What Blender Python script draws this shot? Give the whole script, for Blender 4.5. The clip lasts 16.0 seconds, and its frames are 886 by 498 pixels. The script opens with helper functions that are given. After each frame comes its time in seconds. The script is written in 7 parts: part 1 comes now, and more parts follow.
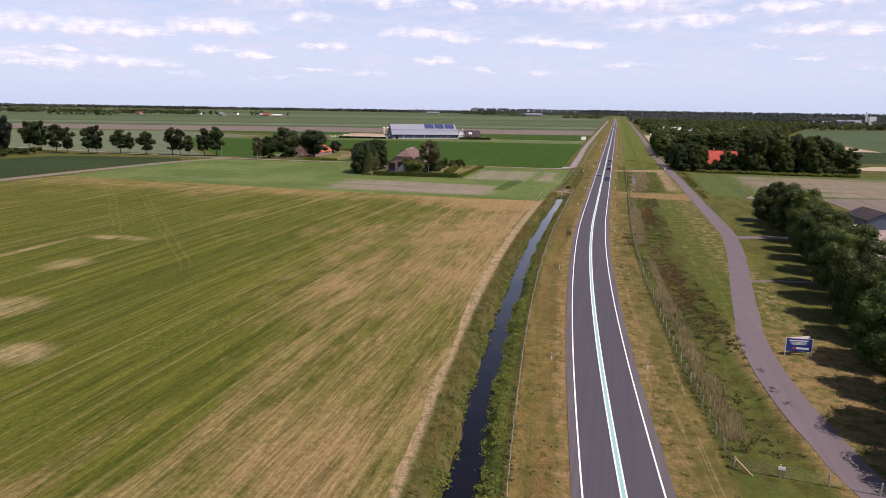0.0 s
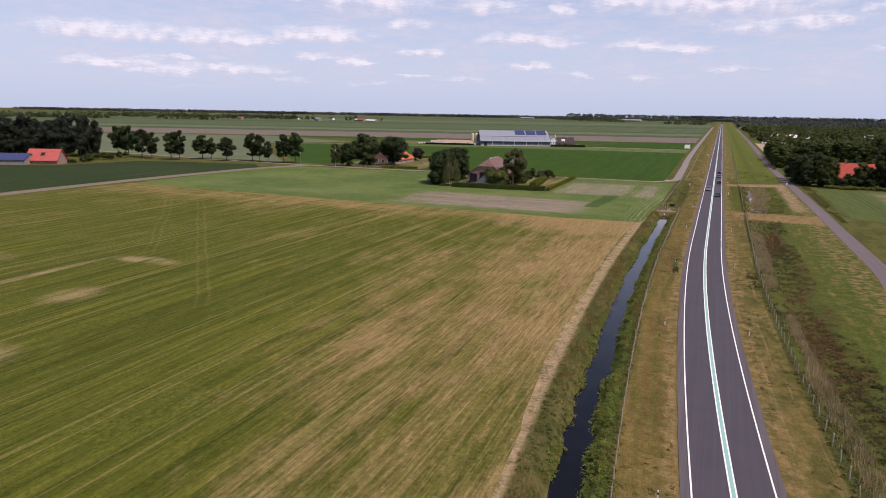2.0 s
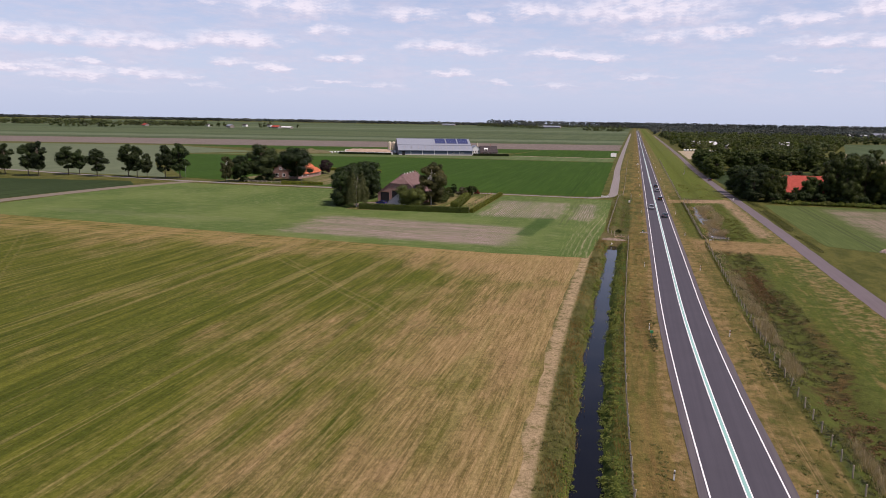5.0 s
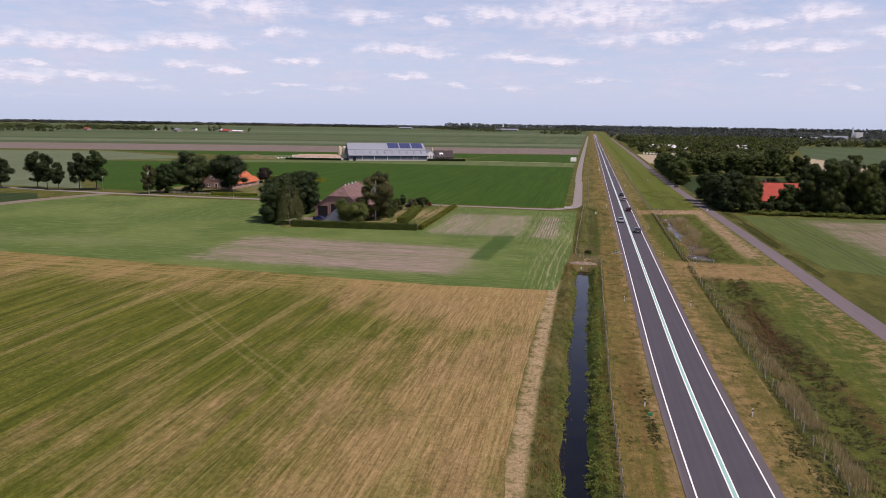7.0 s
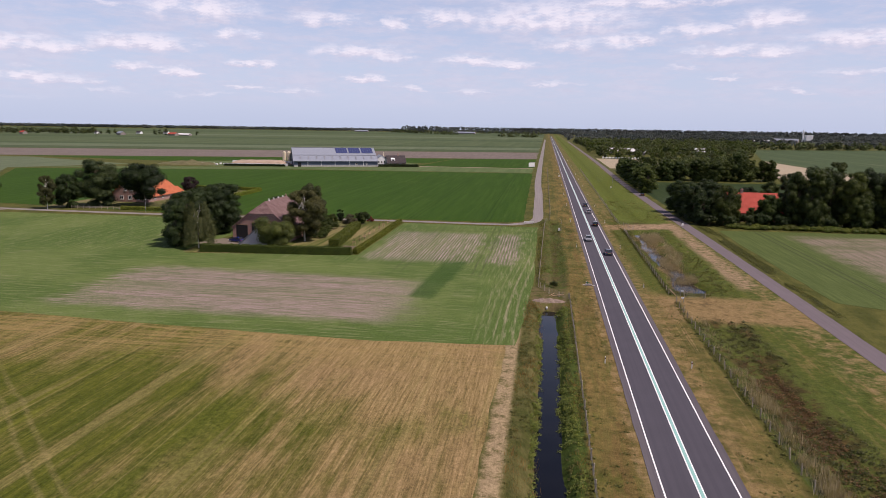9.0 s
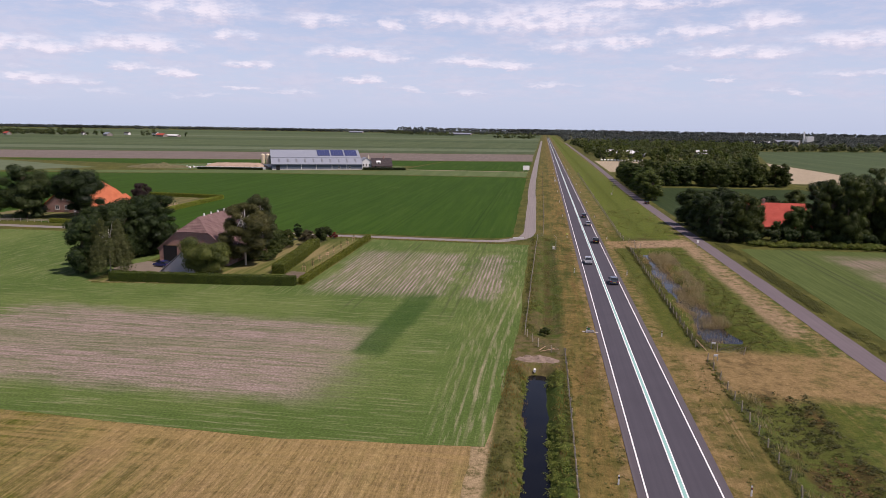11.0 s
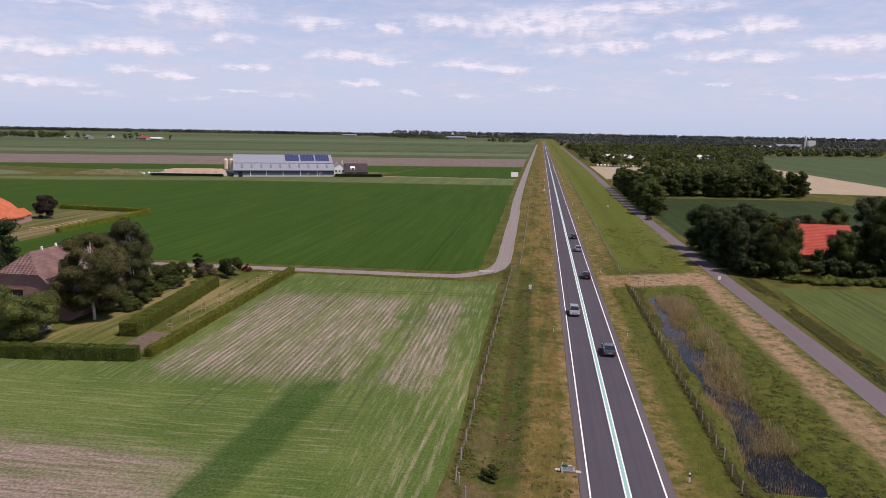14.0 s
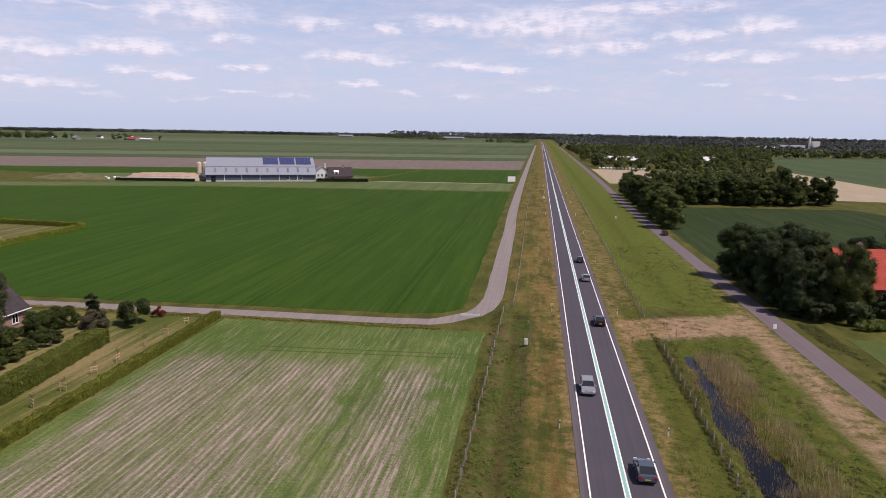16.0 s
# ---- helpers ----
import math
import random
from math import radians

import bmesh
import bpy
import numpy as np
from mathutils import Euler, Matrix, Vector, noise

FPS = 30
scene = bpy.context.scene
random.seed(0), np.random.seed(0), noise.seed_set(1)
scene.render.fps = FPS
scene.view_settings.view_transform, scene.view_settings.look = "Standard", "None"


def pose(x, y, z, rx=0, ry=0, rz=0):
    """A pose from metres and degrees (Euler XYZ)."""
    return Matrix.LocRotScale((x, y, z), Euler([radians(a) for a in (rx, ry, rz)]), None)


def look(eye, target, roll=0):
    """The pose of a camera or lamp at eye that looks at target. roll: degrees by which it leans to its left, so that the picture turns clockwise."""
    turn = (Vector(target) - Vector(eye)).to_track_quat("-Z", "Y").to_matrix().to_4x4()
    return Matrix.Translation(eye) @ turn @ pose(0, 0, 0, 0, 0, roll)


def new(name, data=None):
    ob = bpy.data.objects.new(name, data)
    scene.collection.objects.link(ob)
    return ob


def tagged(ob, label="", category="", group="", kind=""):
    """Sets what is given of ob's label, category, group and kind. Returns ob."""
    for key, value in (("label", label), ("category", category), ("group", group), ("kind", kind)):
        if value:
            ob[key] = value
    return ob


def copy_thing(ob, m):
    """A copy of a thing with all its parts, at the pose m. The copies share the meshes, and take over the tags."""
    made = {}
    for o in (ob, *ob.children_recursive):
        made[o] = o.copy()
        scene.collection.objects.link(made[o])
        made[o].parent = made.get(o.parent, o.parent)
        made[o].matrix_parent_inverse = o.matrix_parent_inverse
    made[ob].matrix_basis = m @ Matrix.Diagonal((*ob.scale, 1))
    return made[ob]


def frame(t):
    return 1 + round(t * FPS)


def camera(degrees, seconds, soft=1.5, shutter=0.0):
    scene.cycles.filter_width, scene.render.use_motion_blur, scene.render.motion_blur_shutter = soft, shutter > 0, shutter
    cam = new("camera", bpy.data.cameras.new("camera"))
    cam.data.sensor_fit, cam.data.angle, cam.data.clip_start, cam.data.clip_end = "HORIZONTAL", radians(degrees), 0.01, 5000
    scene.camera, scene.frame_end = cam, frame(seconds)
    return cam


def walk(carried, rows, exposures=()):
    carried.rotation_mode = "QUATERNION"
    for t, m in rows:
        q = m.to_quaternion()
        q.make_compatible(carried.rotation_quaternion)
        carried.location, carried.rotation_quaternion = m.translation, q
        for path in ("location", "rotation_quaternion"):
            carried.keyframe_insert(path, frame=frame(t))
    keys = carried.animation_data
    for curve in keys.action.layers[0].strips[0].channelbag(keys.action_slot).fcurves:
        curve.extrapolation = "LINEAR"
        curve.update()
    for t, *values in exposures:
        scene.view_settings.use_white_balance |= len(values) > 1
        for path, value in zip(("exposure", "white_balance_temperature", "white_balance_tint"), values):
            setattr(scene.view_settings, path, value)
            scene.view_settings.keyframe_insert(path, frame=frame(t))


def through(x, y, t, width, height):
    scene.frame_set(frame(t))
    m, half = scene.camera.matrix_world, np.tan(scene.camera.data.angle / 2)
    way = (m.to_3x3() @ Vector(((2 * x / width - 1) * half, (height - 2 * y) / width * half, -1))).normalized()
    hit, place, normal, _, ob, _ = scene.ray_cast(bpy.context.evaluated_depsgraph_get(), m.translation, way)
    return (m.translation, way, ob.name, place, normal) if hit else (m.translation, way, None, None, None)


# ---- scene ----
cam = camera(65.3, 16.0, soft=0.75)
METRES, EYE, TILT, LEAN, TURN = 262.3, 32.0, 0.0, 0.0, 13.76
ROWS = [
    (0.0, 0.0, 0.0, 0.0, 0.18, -11.66, -0.86),
    (0.5, 0.0051, 0.0272, -0.0004, 4.23, -11.53, -0.87),
    (1.0, 0.009, 0.0547, -0.0003, 7.97, -11.48, -0.86),
    (1.5, 0.0111, 0.0836, -0.0004, 7.95, -11.4, -0.9),
    (2.0, 0.012, 0.114, 0.0002, 7.89, -11.35, -0.92),
    (2.5, 0.0123, 0.145, 0.0001, 7.88, -11.31, -0.93),
    (3.0, 0.0116, 0.1759, 0.0007, 7.85, -11.29, -0.97),
    (3.5, 0.0114, 0.2051, 0.0013, 6.67, -11.21, -1.01),
    (4.0, 0.0109, 0.234, 0.0017, 3.74, -11.09, -1.05),
    (6.5, 0.0212, 0.3797, 0.0035, -0.11, -10.53, -0.91),
    (7.0, 0.026, 0.4083, 0.0037, -1.9, -10.44, -0.86),
    (7.5, 0.0315, 0.4386, 0.0042, -3.19, -10.34, -0.84),
    (8.0, 0.037, 0.4699, 0.0047, -5.19, -10.26, -0.82),
    (8.5, 0.043, 0.5018, 0.0053, -5.3, -10.21, -0.85),
    (9.0, 0.0499, 0.5337, 0.0055, -5.34, -10.16, -0.87),
    (11.5, 0.0966, 0.6943, 0.0047, -5.61, -10.07, -0.91),
    (12.0, 0.1064, 0.725, 0.0046, -5.65, -10.06, -0.93),
    (12.5, 0.1166, 0.7541, 0.0043, -5.7, -10.01, -0.94),
    (13.0, 0.1275, 0.7818, 0.0036, -5.71, -9.91, -0.99),
    (13.5, 0.1385, 0.8091, 0.0032, -5.73, -9.84, -1.03),
    (14.0, 0.1492, 0.8378, 0.0032, -5.77, -9.79, -1.0),
    (14.5, 0.16, 0.8675, 0.0033, -5.79, -9.79, -0.98),
    (15.0, 0.1694, 0.8991, 0.0035, -5.83, -9.78, -0.98),
    (15.5, 0.1766, 0.9348, 0.0042, -5.86, -9.78, -0.99),
    (16.0, 0.1822, 0.9755, 0.0048, -5.87, -9.76, -1.0),
]
walk(cam, [(t, pose(0, 0, EYE, TILT, LEAN, TURN) @ pose(METRES * x, METRES * y, METRES * z, 90 + pitch, roll, yaw)) for t, x, y, z, yaw, pitch, roll in ROWS],
     exposures=((0.0, 0.33, 6600, 27), (1.2, 0.12, 6600, 27), (16.0, 0.1, 6600, 27)))

# ---- world, sun ----
SUN_AZ, SUN_EL = radians(-18), radians(59)      # azimuth measured from +x towards +y
SUN_DIR = Vector((math.cos(SUN_AZ) * math.cos(SUN_EL), math.sin(SUN_AZ) * math.cos(SUN_EL), math.sin(SUN_EL)))
sun = new("sun", bpy.data.lights.new("sun", "SUN"))
sun.data.energy, sun.data.angle, sun.data.color = 4.05, radians(0.6), (1.0, 0.93, 0.83)
sun.matrix_world = look(SUN_DIR * 100, (0, 0, 0))


class Nodes:
    """A small builder of node graphs."""

    def __init__(self, tree):
        self.tree = tree
        tree.nodes.clear()

    def add(self, kind, inputs=(), **props):
        node = self.tree.nodes.new(kind)
        for key, value in props.items():
            setattr(node, key, value)
        for key, value in dict(inputs).items():
            self.put(node.inputs[key], value)
        return node

    def put(self, socket, value):
        if isinstance(value, bpy.types.NodeSocket):
            self.tree.links.new(value, socket)
        elif isinstance(value, (tuple, list)) and len(value) == 3 and socket.type == "RGBA":
            socket.default_value = (*value, 1)
        else:
            socket.default_value = value

    def math(self, op, a, b=0.0, c=0.0, clamp=False):
        return self.add("ShaderNodeMath", {0: a, 1: b, 2: c}, operation=op, use_clamp=clamp).outputs[0]

    def vmath(self, op, a, b=(0, 0, 0)):
        return self.add("ShaderNodeVectorMath", {0: a, 1: b}, operation=op).outputs[0]

    def mix(self, fac, a, b, blend="MIX"):
        node = self.add("ShaderNodeMix", data_type="RGBA", blend_type=blend)
        for key, value in ((0, fac), (6, a), (7, b)):
            self.put(node.inputs[key], value)
        return node.outputs[2]

    def noise(self, vec, scale, detail=3.0, rough=0.55, distort=0.0):
        return self.add("ShaderNodeTexNoise", {"Vector": vec, "Scale": scale, "Detail": detail, "Roughness": rough, "Distortion": distort}).outputs["Fac"]

    def step(self, value, lo, hi, a=0.0, b=1.0):
        """A smooth step of value from lo to hi."""
        return self.add("ShaderNodeMapRange", {0: value, 1: lo, 2: hi, 3: a, 4: b}, interpolation_type="SMOOTHSTEP").outputs[0]

    def band(self, value, lo, hi, soft):
        """1 between lo and hi, with soft edges."""
        return self.math("MULTIPLY", self.step(value, lo - soft, lo + soft), self.step(value, hi - soft, hi + soft, 1.0, 0.0))

    def xyz(self, vec):
        return self.add("ShaderNodeSeparateXYZ", {0: vec}).outputs

    def vec(self, x, y, z=0.0):
        return self.add("ShaderNodeCombineXYZ", {0: x, 1: y, 2: z}).outputs[0]

    def coords(self, kind="Object"):
        return self.add("ShaderNodeTexCoord").outputs[kind]

    def scaled(self, vec, sx, sy, sz=1.0):
        return self.vmath("MULTIPLY", vec, (sx, sy, sz))

    def surface(self, color, rough=0.8, metal=0.0, bump=None, height=0.02, spec=0.3, **more):
        bsdf = self.add("ShaderNodeBsdfPrincipled", {"Base Color": color, "Roughness": rough, "Metallic": metal, "Specular IOR Level": spec})
        for key, value in more.items():
            self.put(bsdf.inputs[key.replace("_", " ")], value)
        if bump is not None:
            self.put(bsdf.inputs["Normal"], self.add("ShaderNodeBump", {"Height": bump, "Distance": height, "Strength": 0.8}).outputs[0])
        return bsdf.outputs[0]

    def finish(self, shader):
        self.add("ShaderNodeOutputMaterial", {"Surface": shader})


def material(name):
    m = bpy.data.materials.new(name)
    m.use_nodes = True
    return m, Nodes(m.node_tree)


# sky with flat summer clouds, each given by its azimuth and height (degrees) and half sizes
world = bpy.data.worlds.new("sky")
world.use_nodes = True
scene.world = world
W = Nodes(world.node_tree)
sky = W.add("ShaderNodeTexSky", sky_type="NISHITA", sun_disc=False, sun_elevation=SUN_EL, sun_rotation=radians(90) - SUN_AZ,
            altitude=0.0, air_density=1.0, dust_density=1.6, ozone_density=1.0).outputs[0]
wx, wy, wz = W.xyz(W.coords("Generated"))
CLOUDS = [(-27.4, 8.0, 3.7, 1.12), (-18.0, 7.8, 2.3, 0.61), (-41.1, 5.0, 3.5, 0.75), (-36.7, 4.9, 2.3, 0.42), (-31.4, 5.5, 3.3, 0.7), (-31.9, 3.8, 1.4, 0.37),
          (-28.6, 3.6, 1.3, 0.37), (-15.3, 5.5, 2.9, 0.52), (-12.6, 5.2, 1.6, 0.28), (-8.1, 8.1, 2.2, 0.75), (-12.4, 7.5, 0.9, 0.7), (0.2, 7.9, 5.6, 1.5)]
CLOUDS += [(2.5, 6.2, 2.8, 0.56), (5.8, 6.6, 2.3, 0.47), (10.4, 7.1, 1.4, 0.66), (12.2, 7.2, 0.9, 0.42), (10.2, 4.6, 1.0, 0.23), (-6.2, 5.0, 2.3, 0.42), (-2.9, 4.7, 1.8, 0.37),
           (-14.6, 3.5, 1.5, 0.33), (-10.9, 2.9, 1.3, 0.23), (-6.2, 2.6, 1.5, 0.19), (13.1, 3.7, 1.2, 0.19), (17.5, 2.8, 1.6, 0.23)]
CLOUDS += [(14.0, 5.6, 3.7, 0.47), (15.7, 7.6, 2.1, 0.84), (-39.4, 2.8, 2.8, 0.42), (-42.8, 2.5, 2.1, 0.42), (-42.2, 3.5, 2.0, 0.33), (-36.2, 2.7, 1.5, 0.28), (-33.6, 2.1, 1.2, 0.23),
           (-23.8, 2.7, 1.4, 0.23), (-23.3, 4.4, 1.9, 0.33), (-35.7, 8.2, 5.2, 0.3), (7.6, 9.3, 5.6, 0.47), (-24.5, 6.5, 1.3, 0.47)]
CLOUDS += [(-20.2, 2.4, 1.9, 0.19), (0.5, 3.3, 1.9, 0.19), (-41.2, 1.4, 2.8, 0.19), (-27.2, 2.0, 1.9, 0.19), (-47.3, 5.1, 4.2, 0.75), (-46.6, 3.0, 2.8, 0.37), (22.3, 6.2, 4.2, 0.66), (22.3, 4.0, 2.8, 0.28)]
flat = W.math("ADD", W.math("MAXIMUM", wz, 0.0), 0.05)
dome = W.vec(W.math("DIVIDE", wx, flat), W.math("DIVIDE", wy, flat), 3.3)
az = W.math("MULTIPLY", W.math("ARCTAN2", wx, wy), 180 / math.pi)
el = W.math("MULTIPLY", W.math("ARCSINE", wz), 180 / math.pi)
place = W.vec(az, el, 0.0)
fluff_at = W.vmath("MULTIPLY", place, (0.55, 1.5, 1.0))
n_big = W.noise(fluff_at, 0.8, 6.0, 0.62)
n_side = W.noise(W.vmath("ADD", fluff_at, (17.0, 5.0, 0.0)), 0.8, 6.0, 0.62)
shifted = W.vec(W.math("ADD", az, W.math("MULTIPLY", W.math("SUBTRACT", n_side, 0.5), 5.0)), W.math("ADD", el, W.math("MULTIPLY", W.math("SUBTRACT", n_big, 0.5), 1.7)), 0.0)
cover, lit = 0.0, 0.0
for a, e, w, h in CLOUDS:
    ox, oy, _ = W.xyz(W.vmath("MULTIPLY", W.vmath("SUBTRACT", shifted, (a, e, 0.0)), (0.9 / w, 0.9 / h, 0.0)))
    low = W.math("MAXIMUM", oy, W.math("MULTIPLY", oy, -1.7))
    far = W.math("ADD", W.math("MULTIPLY", ox, ox), W.math("MULTIPLY", low, low))
    one = W.step(far, 0.0, 2.3, 1.0 if h > 0.3 else 0.75, 0.0)
    cover = W.math("MAXIMUM", cover, one)
    lit = W.math("MAXIMUM", lit, W.math("MULTIPLY", one, W.step(oy, -0.45, 0.35, 0.1, 1.0)))
scrap = W.step(W.math("ADD", W.math("MULTIPLY", W.noise(dome, 0.75, 6.0, 0.62, 0.2), 0.7), W.math("MULTIPLY", n_big, 0.3)), 0.50, 0.70)
wisp = W.step(W.noise(W.vmath("MULTIPLY", place, (0.22, 1.0, 1.0)), 1.0, 7.0, 0.66), 0.38, 0.66, 0.0, 1.0)
cover = W.math("MAXIMUM", W.math("MULTIPLY", cover, W.step(n_big, 0.32, 0.58, 0.30, 0.95)), W.math("MULTIPLY", W.math("MAXIMUM", scrap, wisp), W.step(wz, 0.17, 0.4, 0.62, 0.25)))
haze = W.math("SUBTRACT", W.step(wz, 0.0, 0.2, 0.75, 0.40), W.step(wz, 0.18, 0.5, 0.0, 0.38))
high = W.step(wz, 0.16, 0.55, 1.0, 0.55)
milky = W.mix(haze, W.mix(1.0, sky, (0.10, 0.105, 0.115), "MULTIPLY"), (0.57, 0.71, 0.885))
lumps = W.noise(W.vmath("ADD", fluff_at, (0.0, -0.35, 0.0)), 1.6, 5.0, 0.6)
lit = W.math("MULTIPLY", W.math("ADD", lit, 0.22), W.step(lumps, 0.34, 0.6, 0.35, 1.1), clamp=True)
cloud = W.mix(lit, (0.545, 0.585, 0.69), (0.86, 0.87, 0.90))
above = W.step(wz, 0.015, 0.05)
final = W.mix(W.math("MULTIPLY", W.math("MULTIPLY", cover, above), 0.88), milky, cloud)
final = W.mix(1.0, final, W.vec(high, high, high), "MULTIPLY")
W.add("ShaderNodeOutputWorld", {"Surface": W.add("ShaderNodeBackground", {"Color": final, "Strength": 0.96}).outputs[0]})


# ---- materials ----
def plain(name, color, rough=0.7, metal=0.0, vary=0.12, scale=3.0, bump=0.0, spec=0.3):
    """A surface with mottling and fine grain."""
    m, n = material(name)
    co = n.coords()
    mott = n.noise(co, scale, 4.0)
    fine = n.noise(co, scale * 11, 3.0)
    k = n.math("ADD", n.math("MULTIPLY", n.math("SUBTRACT", mott, 0.5), 2.2 * vary), n.math("MULTIPLY", n.math("SUBTRACT", fine, 0.5), 1.4 * vary))
    k = n.math("ADD", k, 1.0)
    c = n.mix(1.0, color, n.vec(k, k, k), "MULTIPLY")
    n.finish(n.surface(c, rough, metal, fine if bump else None, bump, spec))
    return m


def leaves(name, dark, light, through=0.25, patches=0.0):
    """Foliage: leaves differ one by one, and whole plants differ in tone and in how yellow they are."""
    m, n = material(name)
    r = n.add("ShaderNodeNewGeometry").outputs["Random Per Island"]
    o = n.add("ShaderNodeObjectInfo").outputs["Random"]
    c = n.mix(n.math("POWER", r, 1.4), dark, light)
    other = n.math("FRACT", n.math("MULTIPLY", o, 7.31))
    if patches:
        p = n.noise(n.coords(), patches, 3.0, 0.7)
        k = n.step(p, 0.28, 0.72, 0.45, 1.65)
        other = n.step(n.noise(n.vmath("ADD", n.coords(), (300.0, 0.0, 0.0)), patches * 1.7, 2.0), 0.35, 0.65)
    else:
        clump = n.noise(n.coords(), 0.45, 3.0, 0.6)
        k = n.math("MULTIPLY", n.math("ADD", n.math("MULTIPLY", o, 0.6), 0.7), n.math("ADD", n.math("MULTIPLY", clump, 0.9), 0.55))
    c = n.mix(n.math("MULTIPLY", other, 0.55), c, n.mix(1.0, c, (1.5, 1.12, 0.9), "MULTIPLY"))
    c = n.mix(1.0, c, n.vec(k, k, k), "MULTIPLY")
    front = n.surface(c, 0.55, spec=0.25)
    back = n.add("ShaderNodeBsdfTranslucent", {"Color": n.mix(1.0, c, (1.2, 1.3, 0.5), "MULTIPLY")}).outputs[0]
    n.finish(n.add("ShaderNodeMixShader", {0: through, 1: front, 2: back}).outputs[0])
    return m


def ground_material():
    """Verges, banks, swales and meadow; the first coordinate is the distance beside the road, the second runs along it."""
    m, n = material("verge_ground")
    uv = n.add("ShaderNodeUVMap", uv_map="metres").outputs[0]
    x, y, _ = n.xyz(uv)
    long = n.scaled(uv, 1.0, 0.35)
    big = n.noise(uv, 0.035, 4.0)
    mid = n.noise(long, 0.22, 5.0, 0.65)
    fine = n.noise(uv, 2.2, 5.0, 0.7)
    blades = n.noise(n.scaled(uv, 1.0, 0.4), 7.0, 4.0, 0.7)
    tuft0 = n.noise(uv, 0.5, 5.0, 0.7)
    streak = n.noise(n.scaled(uv, 1.0, 0.07), 0.9, 5.0, 0.7)
    wheel = n.noise(n.scaled(uv, 1.0, 0.02), 1.9, 3.0, 0.6)
    mixed = n.math("ADD", n.math("MULTIPLY", mid, 0.5), n.math("MULTIPLY", tuft0, 0.5))
    xw = n.math("ADD", x, n.math("MULTIPLY", n.math("SUBTRACT", mid, 0.5), 3.0))
    xs = n.math("ADD", x, n.math("MULTIPLY", n.math("SUBTRACT", tuft0, 0.5), 1.6))
    yw = n.math("ADD", y, n.math("MULTIPLY", n.math("SUBTRACT", mid, 0.5), 9.0))

    def both(a, b):
        return n.math("MULTIPLY", a, b)

    def tone(dark, light):
        return n.mix(n.step(n.math("ADD", n.math("MULTIPLY", fine, 0.6), n.math("MULTIPLY", tuft0, 0.4)), 0.34, 0.66), dark, light)
    olive = n.mix(n.step(mid, 0.35, 0.65), (0.054, 0.062, 0.013), (0.098, 0.098, 0.024))
    fresh = tone((0.044, 0.062, 0.009), (0.100, 0.112, 0.020))
    dry = tone((0.118, 0.084, 0.025), (0.226, 0.158, 0.056))
    tan = tone((0.190, 0.129, 0.063), (0.320, 0.220, 0.118))
    straw = tone((0.20, 0.150, 0.078), (0.36, 0.275, 0.160))
    rusty = tone((0.068, 0.043, 0.015), (0.128, 0.078, 0.029))
    lush = tone((0.028, 0.050, 0.008), (0.076, 0.110, 0.020))
    bog = tone((0.036, 0.031, 0.010), (0.078, 0.060, 0.020))
    dull = tone((0.088, 0.070, 0.032), (0.165, 0.128, 0.064))
    c = olive
    # verge between road and ditch: dry brown with olive mowing lines, greener beyond the ditch head
    far_half = n.step(y, 286.0, 312.0)
    parched = n.math("SUBTRACT", n.step(n.math("ADD", n.math("MULTIPLY", streak, 0.6), n.math("MULTIPLY", mixed, 0.4)), 0.38, 0.60, 0.25, 0.95), n.math("MULTIPLY", far_half, n.step(mixed, 0.38, 0.60, 0.6, 0.0)), clamp=True)
    c = n.mix(both(n.band(xs, -15.0, -9.0, 0.5), parched), c, dry)
    c = n.mix(both(n.band(xs, -13.2, -10.6, 0.8), n.step(n.math("ADD", n.math("MULTIPLY", streak, 0.5), n.math("MULTIPLY", big, 0.5)), 0.46, 0.6, 0.0, 0.6)), c, rusty)
    c = n.mix(both(n.band(xs, -10.4, -9.0, 0.4), n.step(tuft0, 0.4, 0.6, 0.1, 0.55)), c, tan)
    c = n.mix(both(n.band(xw, -15.6, -9.4, 0.6), n.step(n.noise(long, 0.32, 4.0, 0.7), 0.54, 0.68, 0.0, 0.6)), c, fresh)
    # field margin of pale straw
    margin = both(n.band(xs, -25.6, -23.5, 0.5), n.step(y, 268.0, 276.0, 1.0, 0.0))
    c = n.mix(both(margin, n.step(n.math("ADD", n.math("MULTIPLY", tuft0, 0.6), n.math("MULTIPLY", fine, 0.4)), 0.36, 0.52, 0.25, 1.0)), c, straw)
    # ditch banks
    upto = n.step(y, 264.0, 270.0, 1.0, 0.0)
    c = n.mix(both(both(n.band(xs, -23.2, -19.0, 0.5), upto), 0.95), c, n.mix(n.step(mixed, 0.40, 0.60), n.mix(0.5, lush, bog), n.mix(0.4, olive, dull)))
    c = n.mix(both(both(n.band(xs, -18.6, -14.9, 0.4), upto), 0.95), c, n.mix(n.step(mixed, 0.46, 0.64), lush, olive))
    c = n.mix(both(both(n.band(xs, -18.6, -16.4, 0.5), upto), 0.9), c, lush)
    # dry swale along the sown field
    inswale = n.band(y, 283.0, 386.0, 2.0)
    c = n.mix(both(both(n.band(xw, -21.4, -14.6, 0.7), inswale), 0.92), c, n.mix(n.step(mixed, 0.44, 0.60), n.mix(0.65, fresh, lush), n.mix(0.45, dull, bog)))
    c = n.mix(both(both(n.band(xs, -17.9, -16.5, 0.4), inswale), n.step(tuft0, 0.42, 0.56, 0.0, 0.8)), c, bog)
